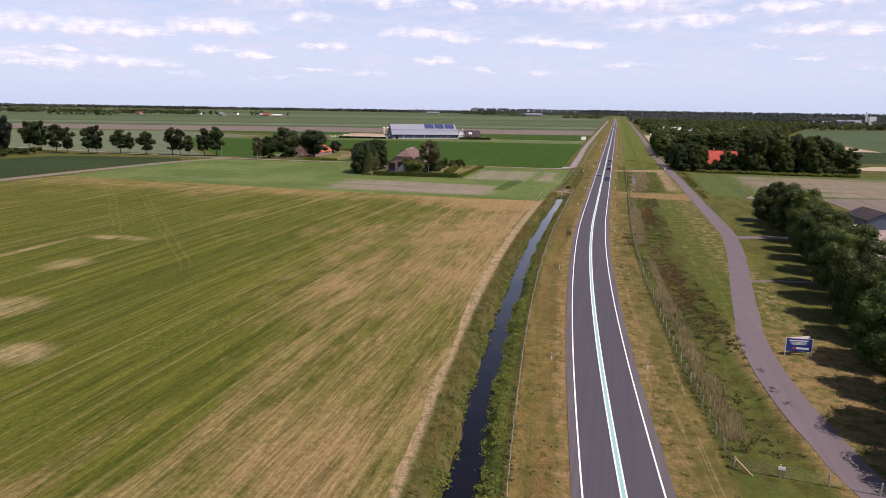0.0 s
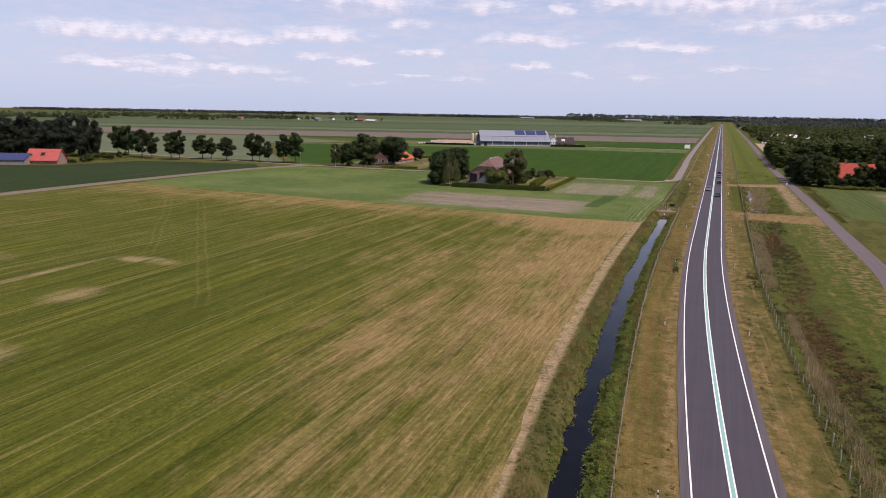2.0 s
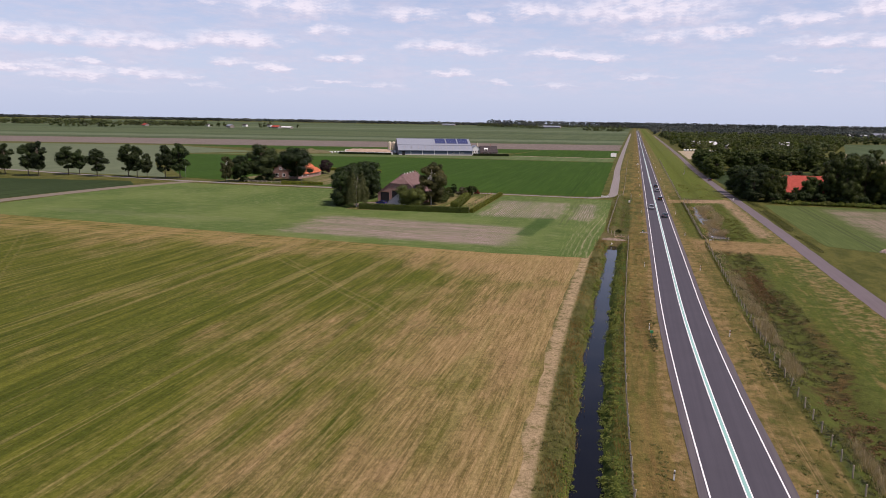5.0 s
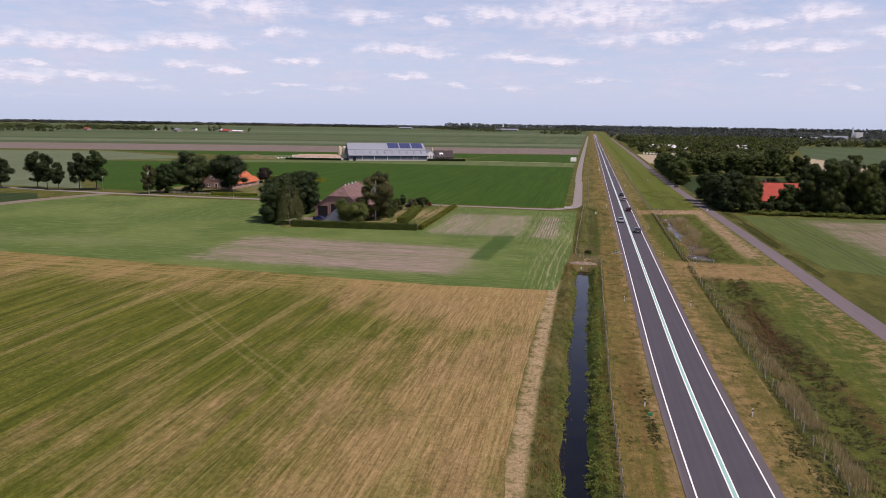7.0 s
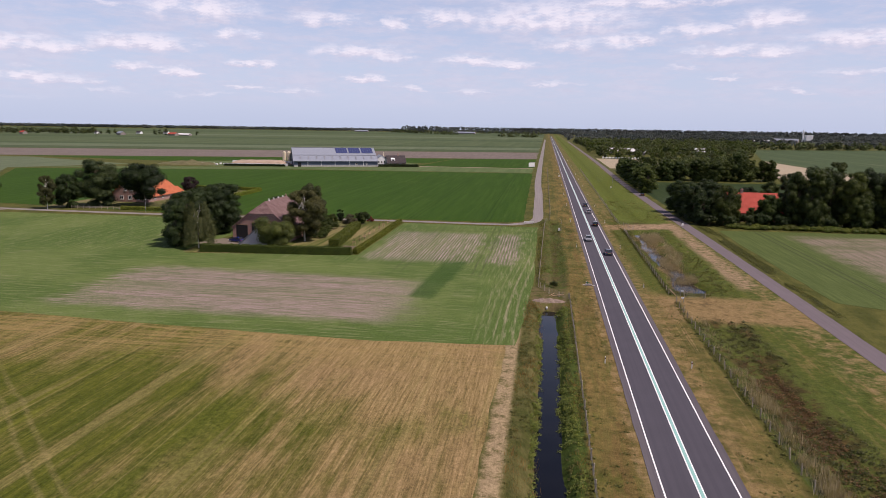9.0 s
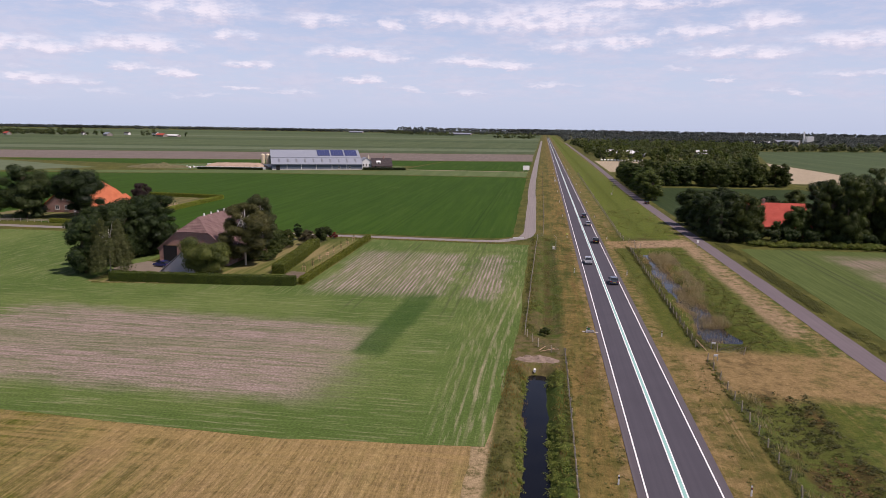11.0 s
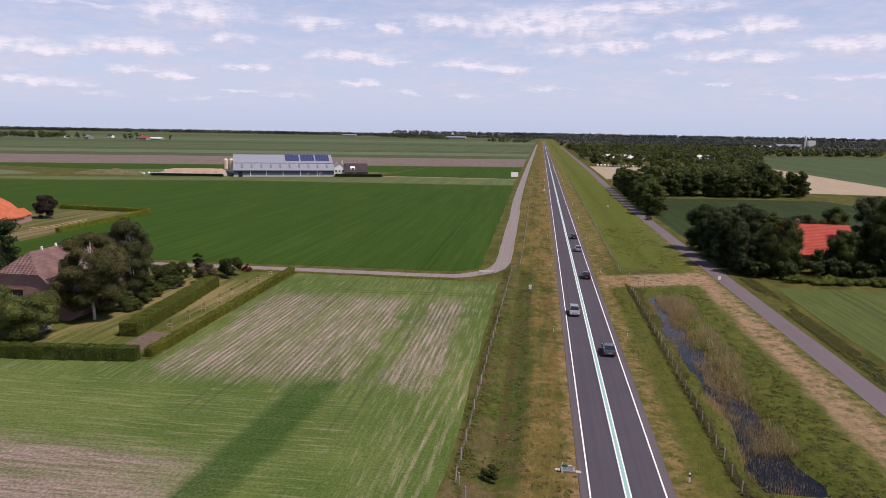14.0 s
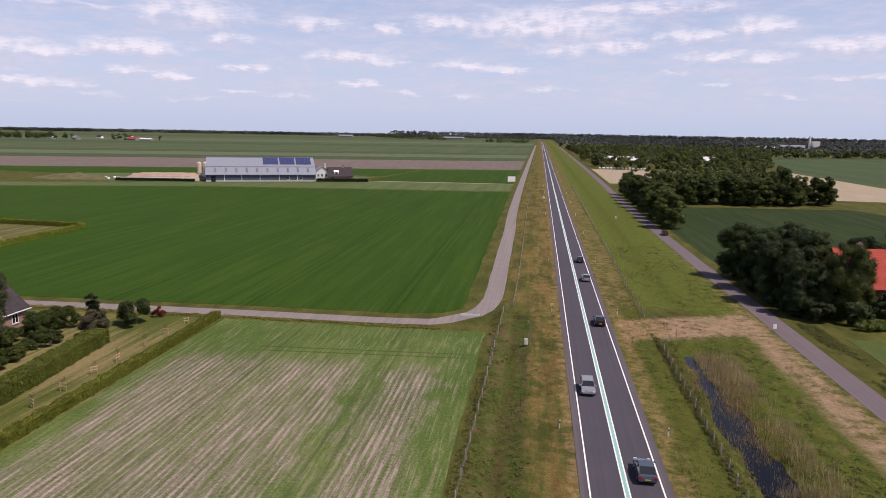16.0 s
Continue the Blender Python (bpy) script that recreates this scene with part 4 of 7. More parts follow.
field("garden_lawn", [(-67.6, 310.5), (-68.2, 371.2), (-112.5, 369.0), (-113.5, 304.5), (-108, 304.2)], 0.05, M_LAWN, "dry garden lawn round the old farmhouse", 0.3)
field("farmyard", [(-99.5, 312.5), (-101, 325.3), (-113, 326), (-116, 318), (-112, 311.5)], 0.07, M_TRACK, "pale pink farmyard paving beside the house", 0.6)


# ---- plants ----
RNG = np.random.default_rng(7)


def unit(v):
    return v / np.maximum(np.linalg.norm(v, axis=-1, keepdims=True), 1e-9)


def leaf_quads(rng, centres, normals, size, long=1.5):
    """Four corners for each leaf clump, turned about its normal, with a slight fold."""
    n = len(centres)
    t = unit(np.cross(normals, unit(rng.normal(size=(n, 3)))))
    b = np.cross(normals, t)
    s = (size * rng.uniform(0.6, 1.35, n))[:, None]
    fold = normals * s * rng.uniform(-0.35, 0.35, (n, 1))
    a = centres + t * s * long * 0.5
    c = centres - t * s * long * 0.5
    return np.stack([a, centres + b * s * 0.5 + fold, c, centres - b * s * 0.5 + fold], 1).reshape(-1, 3)


def ball(fineness):
    """Corners and triangles of a small ball."""
    bm = bmesh.new()
    bmesh.ops.create_icosphere(bm, subdivisions=fineness, radius=1.0)
    v = np.array([q.co[:] for q in bm.verts])
    f = np.array([[q.index for q in face.verts] for face in bm.faces])
    bm.free()
    return v, f


BALL_FINE, BALL_COARSE = ball(2), ball(1)


def leaf_mesh(name, rng, centres, normals, size, mat, long=1.5, cores=(), core=0.72, body=BALL_FINE):
    """A skin of leaves, over rough inner masses where lobes are given."""
    v = leaf_quads(rng, centres, normals, size, long)
    q = np.arange(len(v)).reshape(-1, 4)
    f = [q[:, [0, 1, 2]], q[:, [0, 2, 3]]]
    v, k = [v], len(v)
    for x, y, z, r, flat_ in cores:
        b = body[0] * (r * core * rng.uniform(0.85, 1.1, (len(body[0]), 1))) * np.array([1, 1, flat_]) + np.array([x, y, z])
        v.append(b)
        f.append(body[1] + k)
        k += len(b)
    return mesh_of(name, np.concatenate(v), np.concatenate(f), [mat])


def lobes_to_leaves(rng, lobes, count, outward=0.75, up=0.35):
    """Leaf places and normals on the shells of ball-like lobes (x, y, z, r, flat)."""
    lobes = np.asarray(lobes, float)
    weight = lobes[:, 3] ** 2
    pick = rng.choice(len(lobes), count, p=weight / weight.sum())
    d = unit(rng.normal(size=(count, 3)))
    d[:, 2] = np.where((d[:, 2] < -0.45) & (rng.random(count) < 0.6), -d[:, 2], d[:, 2])
    r = lobes[pick, 3] * (0.72 + 0.36 * rng.random(count) ** 0.7)
    off = d * r[:, None]
    off[:, 2] *= lobes[pick, 4]
    normals = unit(d * outward + rng.normal(size=(count, 3)) * 0.45 + np.array([0, 0, up]))
    return lobes[pick, :3] + off, normals


def trunk_mesh(name, rng, height, radius, ends, mat, split=0.45):
    """A tapered, slightly crooked trunk with limbs out to the given ends."""
    bm = bmesh.new()
    pts = [Vector((0, 0, -0.2))]
    for k in range(1, 5):
        z = height * k / 4
        pts.append(Vector((rng.normal() * 0.04 * z / 2, rng.normal() * 0.04 * z / 2, z)))
    for k in range(4):
        tube(bm, pts[k], pts[k + 1] + (pts[k + 1] - pts[k]) * 0.02, radius * (1 - 0.2 * k), radius * (0.8 - 0.2 * k), 8)
    for e in ends:
        e = Vector(e)
        f = rng.uniform(split, 0.95)
        k = min(3, int(f * 4))
        a = pts[k].lerp(pts[k + 1], f * 4 - k)
        mid = a.lerp(e, 0.5) + Vector((0, 0, 0.06 * height))
        tube(bm, a, mid, radius * 0.35, radius * 0.22, 6)
        tube(bm, mid, e, radius * 0.22, radius * 0.06, 5)
    me = bpy.data.meshes.new(name)
    bm.to_mesh(me)
    bm.free()
    me.materials.append(mat)
    return me


def crown_lobes(rng, h, r, base, count, top=0.75, shape="round"):
    """Ball-like lobes that fill a crown from base to h with half width r."""
    out = []
    mid, half = (h + base) / 2, (h - base) / 2
    for _ in range(int(count * 1.6)):
        f = rng.uniform(-0.88, 0.95)
        wide = math.sqrt(max(0.05, 1 - f * f)) if shape == "round" else (0.25 + 0.75 * (1 - (f + 1) / 2)) if shape == "cone" else math.sqrt(max(0.08, 1 - abs(f) ** 3))
        a, d = rng.uniform(0, 2 * math.pi), wide * r * math.sqrt(rng.uniform(0.15, 1.0)) * top
        lr = rng.uniform(0.19, 0.38) * r * (0.6 + 0.4 * wide)
        out.append((d * math.cos(a), d * math.sin(a), mid + f * (half - 0.6 * lr), lr, rng.uniform(0.65, 0.9)))
    return out


def make_tree(kind, seed, label, h, r, base, count, leaf, mat, bark=M_BARK, lobes=18, shape="round", trunk=0.28, category="tree", group=""):
    """One tree at the origin, with a trunk and a crown."""
    rng = np.random.default_rng(seed)
    lob = crown_lobes(rng, h, r, base, lobes, shape=shape)
    root = empty(kind, Matrix(), label, category, group)
    ends = [(x * 0.8, y * 0.8, z) for x, y, z, *_ in lob[::2]]
    t = new("trunk", trunk_mesh("trunk", rng, h * 0.82, trunk, ends, bark))
    t.parent = root
    c, n = lobes_to_leaves(rng, lob, count)
    crown = new("crown", leaf_mesh("crown", rng, c, n, leaf, mat, cores=lob))
    crown.parent = root
    return root


def make_weeping(kind, seed, label, h, r, count, mat, bark):
    """A birch with hanging curtains of twigs."""
    rng = np.random.default_rng(seed)
    root = empty(kind, Matrix(), label, "tree")
    ends = []
    cs, ns = [], []
    for k in range(46):
        a, d = rng.uniform(0, 2 * math.pi), r * math.sqrt(rng.uniform(0.05, 1))
        z1 = h * (1 - 0.55 * (d / r) ** 2) * rng.uniform(0.85, 1.0)
        z0 = max(0.8, z1 - h * rng.uniform(0.25, 0.55))
        m = count // 46
        f = rng.random(m)
        sway = rng.normal(size=(m, 2)) * (0.25 + 0.25 * f[:, None])
        cs.append(np.stack([d * math.cos(a) * (1 + 0.1 * f) + sway[:, 0], d * math.sin(a) * (1 + 0.1 * f) + sway[:, 1], z1 + (z0 - z1) * f], 1))
        ns.append(unit(np.array([math.cos(a), math.sin(a), 0.3]) + rng.normal(size=(m, 3)) * 0.5))
        if k % 4 == 0:
            ends.append((d * math.cos(a) * 0.8, d * math.sin(a) * 0.8, z1))
    t = new("trunk", trunk_mesh("trunk", rng, h * 0.7, 0.17, ends[::2], bark))
    t.parent = root
    crown = new("crown", leaf_mesh("crown", rng, np.concatenate(cs), np.concatenate(ns), 0.17, mat, 2.6))
    crown.parent = root
    return root


def make_shrub(kind, seed, label, h, r, count, leaf, mat, shape="full", lobes=9):
    rng = np.random.default_rng(seed)
    root = empty(kind, Matrix(), label, "shrub")
    lob = crown_lobes(rng, h, r, 0.05, lobes, shape=shape)
    bm = bmesh.new()
    for x, y, z, *_ in lob[:5]:
        tube(bm, (x * 0.1, y * 0.1, -0.1), (x * 0.7, y * 0.7, z), 0.07, 0.02, 6)
    part("stem", bm, M_BARK, root)
    c, n = lobes_to_leaves(rng, lob, count)
    c[:, 2] = np.abs(c[:, 2])
    cr = new("foliage", leaf_mesh("foliage", rng, c, n, leaf, mat, cores=[q for q in lob if q[2] > q[3] * 0.6]))
    cr.parent = root
    return root


def put(proto, places, used):
    """Copies of trees at rows of x, y, height scale, width scale, turn; the first takes the proto itself."""
    for x, y, sh, sw, turn in places:
        m = Matrix.Translation((x, y, 0)) @ Matrix.Rotation(radians(turn), 4, "Z") @ Matrix.Diagonal((sw, sw, sh, 1))
        if proto not in used:
            proto.matrix_basis = m
            used.add(proto)
        else:
            k = proto.scale
            copy_thing(proto, m @ Matrix.Diagonal((1 / k.x, 1 / k.y, 1 / k.z, 1)))


USED = set()
row_tree = [make_tree("roadside_tree", 11 + k, "tall dark green roadside tree with bare trunk", 17, 6.0, 2.4, 7000, 0.34, M_LEAF_DARK, lobes=26, shape="round", group="trees along the farm lane") for k in range(3)]
grove_tree = [make_tree("grove_tree", 21 + k, "dense dark broadleaf tree of a grove", 17, 6.8, -1.6, 15000, 0.24, M_LEAF, lobes=34, trunk=0.3, shape="full", group="trees of the grove") for k in range(3)]
dark_tree = [make_tree("dark_tree", 31 + k, "very dark dense broadleaf tree with low crown", 16, 6.6, -1.6, 14000, 0.25, M_LEAF_DARK, lobes=32, trunk=0.3, shape="full", group="dark trees") for k in range(2)]
# trees of the left wood, darkened by colour as under a cloud; species assumed
pine_tree = [make_tree("conifer_tree", 35 + k, "tall tree of a dense wood with cloud shade painted nearly black", 16, 6.4, -1.0, 6000, 0.36, M_LEAF_SHADED, lobes=26, trunk=0.3, shape="full", group="trees of the dark wood") for k in range(2)]
avenue_tree = [make_tree("avenue_tree", 41 + k, "broad leafy tree in a closed row along the lane", 15.5, 7.4, -1.0, 15000, 0.25, M_LEAF, lobes=40, trunk=0.32, shape="full", group="trees along the lane") for k in range(3)]

put(row_tree[0], [(-313, 362, 1.0, 0.95, 0), (-297, 379, 0.80, 0.60, 40), (-259.5, 376.8, 0.98, 0.75, 200), (-237.4, 381.4, 1.08, 1.0, 90), (-375, 380.7, 1.12, 1.0, 150)], USED)
put(row_tree[1], [(-308.5, 364, 1.05, 0.85, 20), (-265.6, 378, 1.0, 0.95, 70), (-281, 373.5, 0.84, 0.95, 120), (-340, 366, 1.05, 1.05, 300), (-329, 363, 0.95, 0.9, 33), (-358, 373, 1.15, 0.95, 10), (-366, 378, 1.1, 0.9, 260)], USED)
put(row_tree[2], [(-301.4, 376, 0.88, 1.0, 0), (-253, 376, 0.74, 0.62, 60), (-243.3, 377.5, 1.0, 0.92, 140), (-387, 372, 1.0, 0.85, 200)], USED)

forest = [(-395, 352), (-404, 366), (-413, 350), (-420, 371), (-428, 356), (-436, 340), (-440, 368), (-448, 352), (-458, 338), (-462, 365), (-472, 350), (-400, 340), (-415, 335), (-384, 345), (-470, 330), (-485, 342), (-492, 360), (-380, 362), (-390, 374), (-376, 352), (-408, 358), (-430, 330), (-450, 325)]
for k, (x, y) in enumerate(forest):
    put(pine_tree[k % 2], [(x, y, RNG.uniform(1.35, 1.7), RNG.uniform(1.15, 1.45), 47 * k)], USED)

# grove beside the red-roofed house
front_tree = make_tree("grove_tree", 27, "green leafy tree at the front of the grove", 16.5, 7.2, -1.4, 20000, 0.21, M_LEAF, lobes=30, trunk=0.3, shape="round", group="trees of the grove")
put(front_tree, [(42.5, 393.5, 0.88, 0.72, 0), (45.5, 397, 0.80, 0.6, 130), (57.2, 395.5, 0.70, 0.58, 40), (61.5, 399.5, 0.60, 0.42, 170), (52.5, 395.5, 0.40, 0.36, 250), (69.5, 389.5, 0.9, 0.6, 200), (99, 390.5, 0.9, 0.75, 310), (86, 390, 0.7, 0.6, 80)], USED)
for k, (x, y, sh, sw) in enumerate([(33.2, 428, 0.84, 0.85), (34.2, 415, 0.88, 0.95), (34.0, 403, 0.84, 0.86), (35.5, 394, 0.62, 0.62), (41.5, 421, 0.92, 0.92), (41, 409, 0.92, 0.9)]):
    put(dark_tree[k % 2], [(x, y, sh, sw, 61 * k)], USED)
grove = [(67, 394, 0.98, 0.8), (72, 391.5, 1.05, 0.85), (78, 396, 1.12, 0.95), (84, 392.5, 1.0, 0.9), (91, 396, 1.08, 1.0), (97, 394, 1.0, 0.9), (105, 397, 0.98, 1.0), (74, 404, 1.15, 0.95), (83, 406, 1.15, 1.0),
         (94, 408, 1.1, 1.0), (103, 409, 1.0, 1.0), (112, 403, 0.86, 1.0), (68, 409, 1.0, 0.85), (119, 400, 0.72, 0.9), (58, 423, 0.74, 0.75), (66, 425, 0.7, 0.8), (50, 428, 0.72, 0.7)]
for k, (x, y, sh, sw) in enumerate(grove):
    put((grove_tree + dark_tree)[(k * 2) % 5], [(x, y, sh * (1.18 if x > 63 else 1.0), sw, 61 * k)], USED)

for k, (x, y, sh, sw) in enumerate([(103, 618, 1.12, 0.95), (88, 612, 0.82, 0.9), (112, 616, 0.85, 0.85), (122, 623, 0.75, 0.9), (66, 608, 0.78, 0.85), (77, 610, 0.9, 0.9), (57, 605, 0.85, 0.85), (96, 615, 0.8, 0.85), (129, 628, 0.6, 0.8)]):
    put(([front_tree] + grove_tree)[(k * 3) % 4], [(x, y, sh, sw, 71 * k)], USED)

under = make_shrub("undergrowth_shrub", 62, "dark leafy undergrowth at the foot of the grove", 4.6, 3.4, 2600, 0.3, M_LEAF_DARK)
put(under, [(34.0, 396, 0.9, 1.0, 0), (34.2, 406, 0.9, 1.0, 60), (34.5, 416, 0.9, 1.0, 120), (35, 428, 0.8, 0.9, 200), (37, 391, 0.9, 1.0, 20), (43, 389.5, 0.9, 1.0, 90), (49, 390.5, 1.0, 1.0, 140), (55, 391.5, 1.1, 1.0, 10),
            (61, 391, 1.0, 1.0, 50), (68, 389, 0.8, 1.0, 80), (76, 390, 0.9, 1.0, 110), (85, 389.5, 0.9, 1.0, 170), (94, 390, 0.9, 1.0, 210), (104, 391, 0.9, 1.0, 280), (113, 394, 0.8, 1.0, 300), (56, 399, 0.7, 1.0, 33), (49, 399, 0.8, 1.0, 77)], USED)

# closed row of trees along the lane by the yard
row = [(33.5, 64), (34.5, 74), (36.5, 84), (37, 95), (38.5, 106), (40, 117), (41.5, 128), (42.5, 139), (44, 151), (45, 163), (46.5, 174), (48, 186), (48, 197), (48, 208), (47.5, 219), (42, 58), (47, 78), (47, 96), (43, 68), (38, 55)]
for k, (x, y) in enumerate(row):
    put(avenue_tree[k % 3], [(x - 1.0, y, RNG.uniform(0.74, 0.90), RNG.uniform(0.74, 0.90), 77 * k)], USED)

# garden of the old farmhouse
wb = make_weeping("weeping_birch", 51, "weeping birch with white trunk and hanging twigs", 14.5, 4.4, 16000, M_LEAF_BIRCH, M_BIRCH)
put(wb, [(-111.8, 310.6, 1, 1, 0)], USED)
gb = make_tree("garden_birch", 52, "tall birch with pale trunk in the garden", 15, 5.7, 0.6, 34000, 0.17, M_LEAF_MID, M_BIRCH, lobes=34, shape="full", trunk=0.24)
put(gb, [(-88.1, 327.2, 1.0, 1.12, 0), (-91.0, 343.0, 1.04, 0.85, 120), (-206.2, 374.7, 0.85, 0.62, 40)], USED)
fruit = make_tree("fruit_tree", 53, "low spreading light green fruit tree", 8.8, 6.2, 0.0, 24000, 0.16, M_LEAF_LIGHT, lobes=20, shape="full", trunk=0.24)
put(fruit, [(-92.2, 315.6, 1.0, 1.0, 0)], USED)
big_round = make_tree("broad_tree", 54, "large round lush green broadleaf tree", 19, 8.4, -2.0, 26000, 0.22, M_LEAF_DEEP, lobes=34, trunk=0.4)
put(big_round, [(-194.0, 387.3, 1, 1.1, 0), (-112.2, 368.2, 0.46, 0.5, 50)], USED)
pine = make_tree("pine_tree", 55, "dark pine with flat layered crown and bare trunk", 17.5, 10.2, 1.0, 26000, 0.21, M_LEAF_DARK, lobes=30, shape="full", trunk=0.35)
put(pine, [(-177.8, 393.2, 1, 1, 0)], USED)
put(dark_tree[0], [(-201.5, 380, 0.82, 0.8, 10), (-118.4, 311.4, 0.82, 0.72, 100), (-119.5, 319, 0.92, 0.9, 190), (-117.5, 333, 0.94, 1.0, 70)], USED)
put(dark_tree[1], [(-120, 333, 0.98, 1.0, 30), (-118.0, 342, 0.96, 1.0, 250), (-120, 326, 0.92, 0.9, 140)], USED)
purple = leaves("leaf_purple", (0.016, 0.012, 0.012), (0.05, 0.03, 0.03))
red_leaf = leaves("leaf_red", (0.08, 0.012, 0.010), (0.20, 0.03, 0.02))
grey_leaf = leaves("leaf_grey", (0.05, 0.05, 0.025), (0.13, 0.12, 0.07))
plum = make_tree("plum_tree", 56, "small round dark purple garden tree", 8.2, 4.4, -0.4, 7000, 0.28, purple, lobes=24, trunk=0.16)
put(plum, [(-184.1, 441.1, 1, 1, 0)], USED)
shrub = make_shrub("garden_shrub", 57, "dark green rounded garden shrub", 4.3, 3.0, 4200, 0.18, M_LEAF)
put(shrub, [(-17.6, 284.6, 0.26, 0.38, 15), (-338, 322, 0.8, 1.3, 15), (-344, 330, 0.9, 1.5, 50), (-350, 338, 1.0, 1.5, 130), (-343, 342, 0.8, 1.4, 220), (-352, 350, 0.9, 1.6, 300), (-346, 356, 1.0, 1.4, 10), (-336, 312, 0.6, 1.0, 75), (-80.8, 364.5, 1.1, 1.05, 0), (-91.1, 361, 0.95, 0.9, 80), (-87.5, 345, 0.55, 0.75, 150), (-91, 339, 0.6, 0.8, 210), (-97, 331, 0.6, 0.9, 30), (-94, 352, 0.6, 0.7, 300), (-86, 340, 0.5, 0.65, 15), (-88.5, 333, 0.7, 0.9, 77), (-90, 345, 0.9, 0.9, 200), (-85.5, 334, 0.5, 0.7, 111), (-92, 356, 0.8, 0.8, 31), (-87.5, 352, 0.6, 0.8, 240), (-94.5, 350, 0.7, 0.9, 5), (-93.0, 358.5, 0.9, 1.0, 99), (-95.5, 361.5, 0.55, 0.7, 160), (-90.5, 354.5, 0.4, 0.6, 20), (-88.5, 349.5, 0.4, 0.55, 70), (-93.5, 345.5, 0.7, 0.8, 210), (-90, 336.5, 0.5, 0.8, 260), (-98, 322.5, 0.5, 0.6, 60)], USED)
put(make_shrub("grey_shrub", 58, "loose grey green flowering shrub", 4.3, 3.0, 4200, 0.16, grey_leaf), [(-83.5, 357.8, 1, 1, 0)], USED)
put(make_shrub("red_shrub", 59, "dark red barberry shrub by the lane", 2.4, 1.3, 700, 0.2, red_leaf, lobes=6), [(-79.6, 369.6, 1, 1, 0)], USED)
put(make_shrub("conifer_shrub", 60, "narrow dark green upright thuja", 4.8, 1.5, 3200, 0.15, M_LEAF_DARK, shape="full", lobes=24), [(-89.0, 365.4, 1, 1, 0)], USED)
put(make_shrub("bramble_shrub", 61, "low green brambles at the grove edge", 1.7, 3.0, 1500, 0.2, M_LUSH), [(x, 386.5 + 0.8 * math.sin(x), RNG.uniform(0.7, 1.1), RNG.uniform(0.8, 1.2), 50 * x) for x in np.arange(44, 118, 2.7)], USED)


def hedge(label, line, width, height, mat, per_metre=190, leaf=0.135):
    """A clipped hedge along a line: woody core and a skin of leaves."""
    rng = np.random.default_rng(len(line) + int(abs(line[0][0])))
    root = empty("hedge", Matrix.Translation((line[0][0], line[0][1], 0)), label, "hedge")
    o = Vector((line[0][0], line[0][1], 0))
    bm = bmesh.new()
    cs, ns = [], []
    for (ax, ay), (bx_, by) in zip(line, line[1:]):
        a, b = Vector((ax, ay, 0)) - o, Vector((bx_, by, 0)) - o
        d = (b - a).normalized()
        s = Vector((d.y, -d.x, 0))
        w = width / 2 - 0.15
        vs = [bm.verts.new(a + s * e * w + Vector((0, 0, z))) for z in (0, height - 0.15) for e in (-1, 1)] + [bm.verts.new(b + s * e * w + Vector((0, 0, z))) for z in (0, height - 0.15) for e in (-1, 1)]
        for q in ((0, 2, 6, 4), (1, 5, 7, 3), (2, 3, 7, 6), (0, 1, 3, 2), (4, 6, 7, 5)):
            bm.faces.new([vs[i] for i in q])
        L = (b - a).length
        n = int(L * per_metre * (height + width / 2))
        f, side = rng.random(n) * 1.0, rng.random(n)
        lump = 0.10 * np.sin(f * L * 1.7) + 0.07 * np.sin(f * L * 4.1 + 1) + rng.normal(size=n) * 0.06
        top = side < width / (width + 2 * height)
        e = np.where(side < 0.5 + width / (2 * (width + 2 * height)), -1.0, 1.0)
        across = np.where(top, rng.uniform(-1, 1, n) * width / 2, e * (width / 2 + lump))
        z = np.where(top, height + lump, rng.random(n) * height)
        p = np.array(a)[None] + np.outer(f * L, np.array(d)) + np.outer(across, np.array(s))
        p[:, 2] = np.maximum(z, 0.05)
        nn = np.where(top[:, None], np.array([0, 0, 1.0])[None], np.outer(e, np.array(s)))
        cs.append(p)
        ns.append(unit(nn + rng.normal(size=(n, 3)) * 0.5))
    for (ax, ay), (bx_, by) in ((line[0], line[1]), (line[-1], line[-2])):
        d = Vector((ax - bx_, ay - by, 0)).normalized()
        n = int(per_metre * width * height * 0.9)
        p = np.array([ax - o.x, ay - o.y, 0.0])[None] + np.outer(rng.uniform(-width / 2, width / 2, n), np.array((d.y, -d.x, 0))) + np.outer(rng.normal(size=n) * 0.08 + 0.12, np.array(d))
        p[:, 2] = rng.random(n) * height
        cs.append(p)
        ns.append(unit(np.array(d)[None] + rng.normal(size=(n, 3)) * 0.5))
    part("branch_core", bm, mat, root)
    fo = new("foliage", leaf_mesh("foliage", rng, np.concatenate(cs), np.concatenate(ns), leaf, mat))
    fo.parent = root
    return root


hedge("tall dark green clipped hedge in front of the garden", [(-108.5, 305.6), (-98, 306.8), (-84, 307.7), (-69.5, 309.5)], 1.6, 2.0, M_HEDGE)
hedge("low yellow green beech hedge beside the field", [(-68.6, 311.0), (-68.7, 330), (-68.9, 350), (-69.3, 371.0)], 1.3, 1.35, M_HEDGE_Y, 170)
hedge("broad tall green hedge inside the garden", [(-77.0, 319.5), (-78.4, 336), (-80.4, 354.5)], 2.8, 2.2, M_HEDGE)
hedge("trimmed yellow green hedge round the paddock", [(-158.2, 412), (-159, 463)], 1.2, 1.6, M_HEDGE_Y, 40, 0.28)
hedge("trimmed hedge behind the paddock", [(-159.6, 464), (-198, 467)], 1.2, 1.6, M_HEDGE_Y, 40, 0.28)
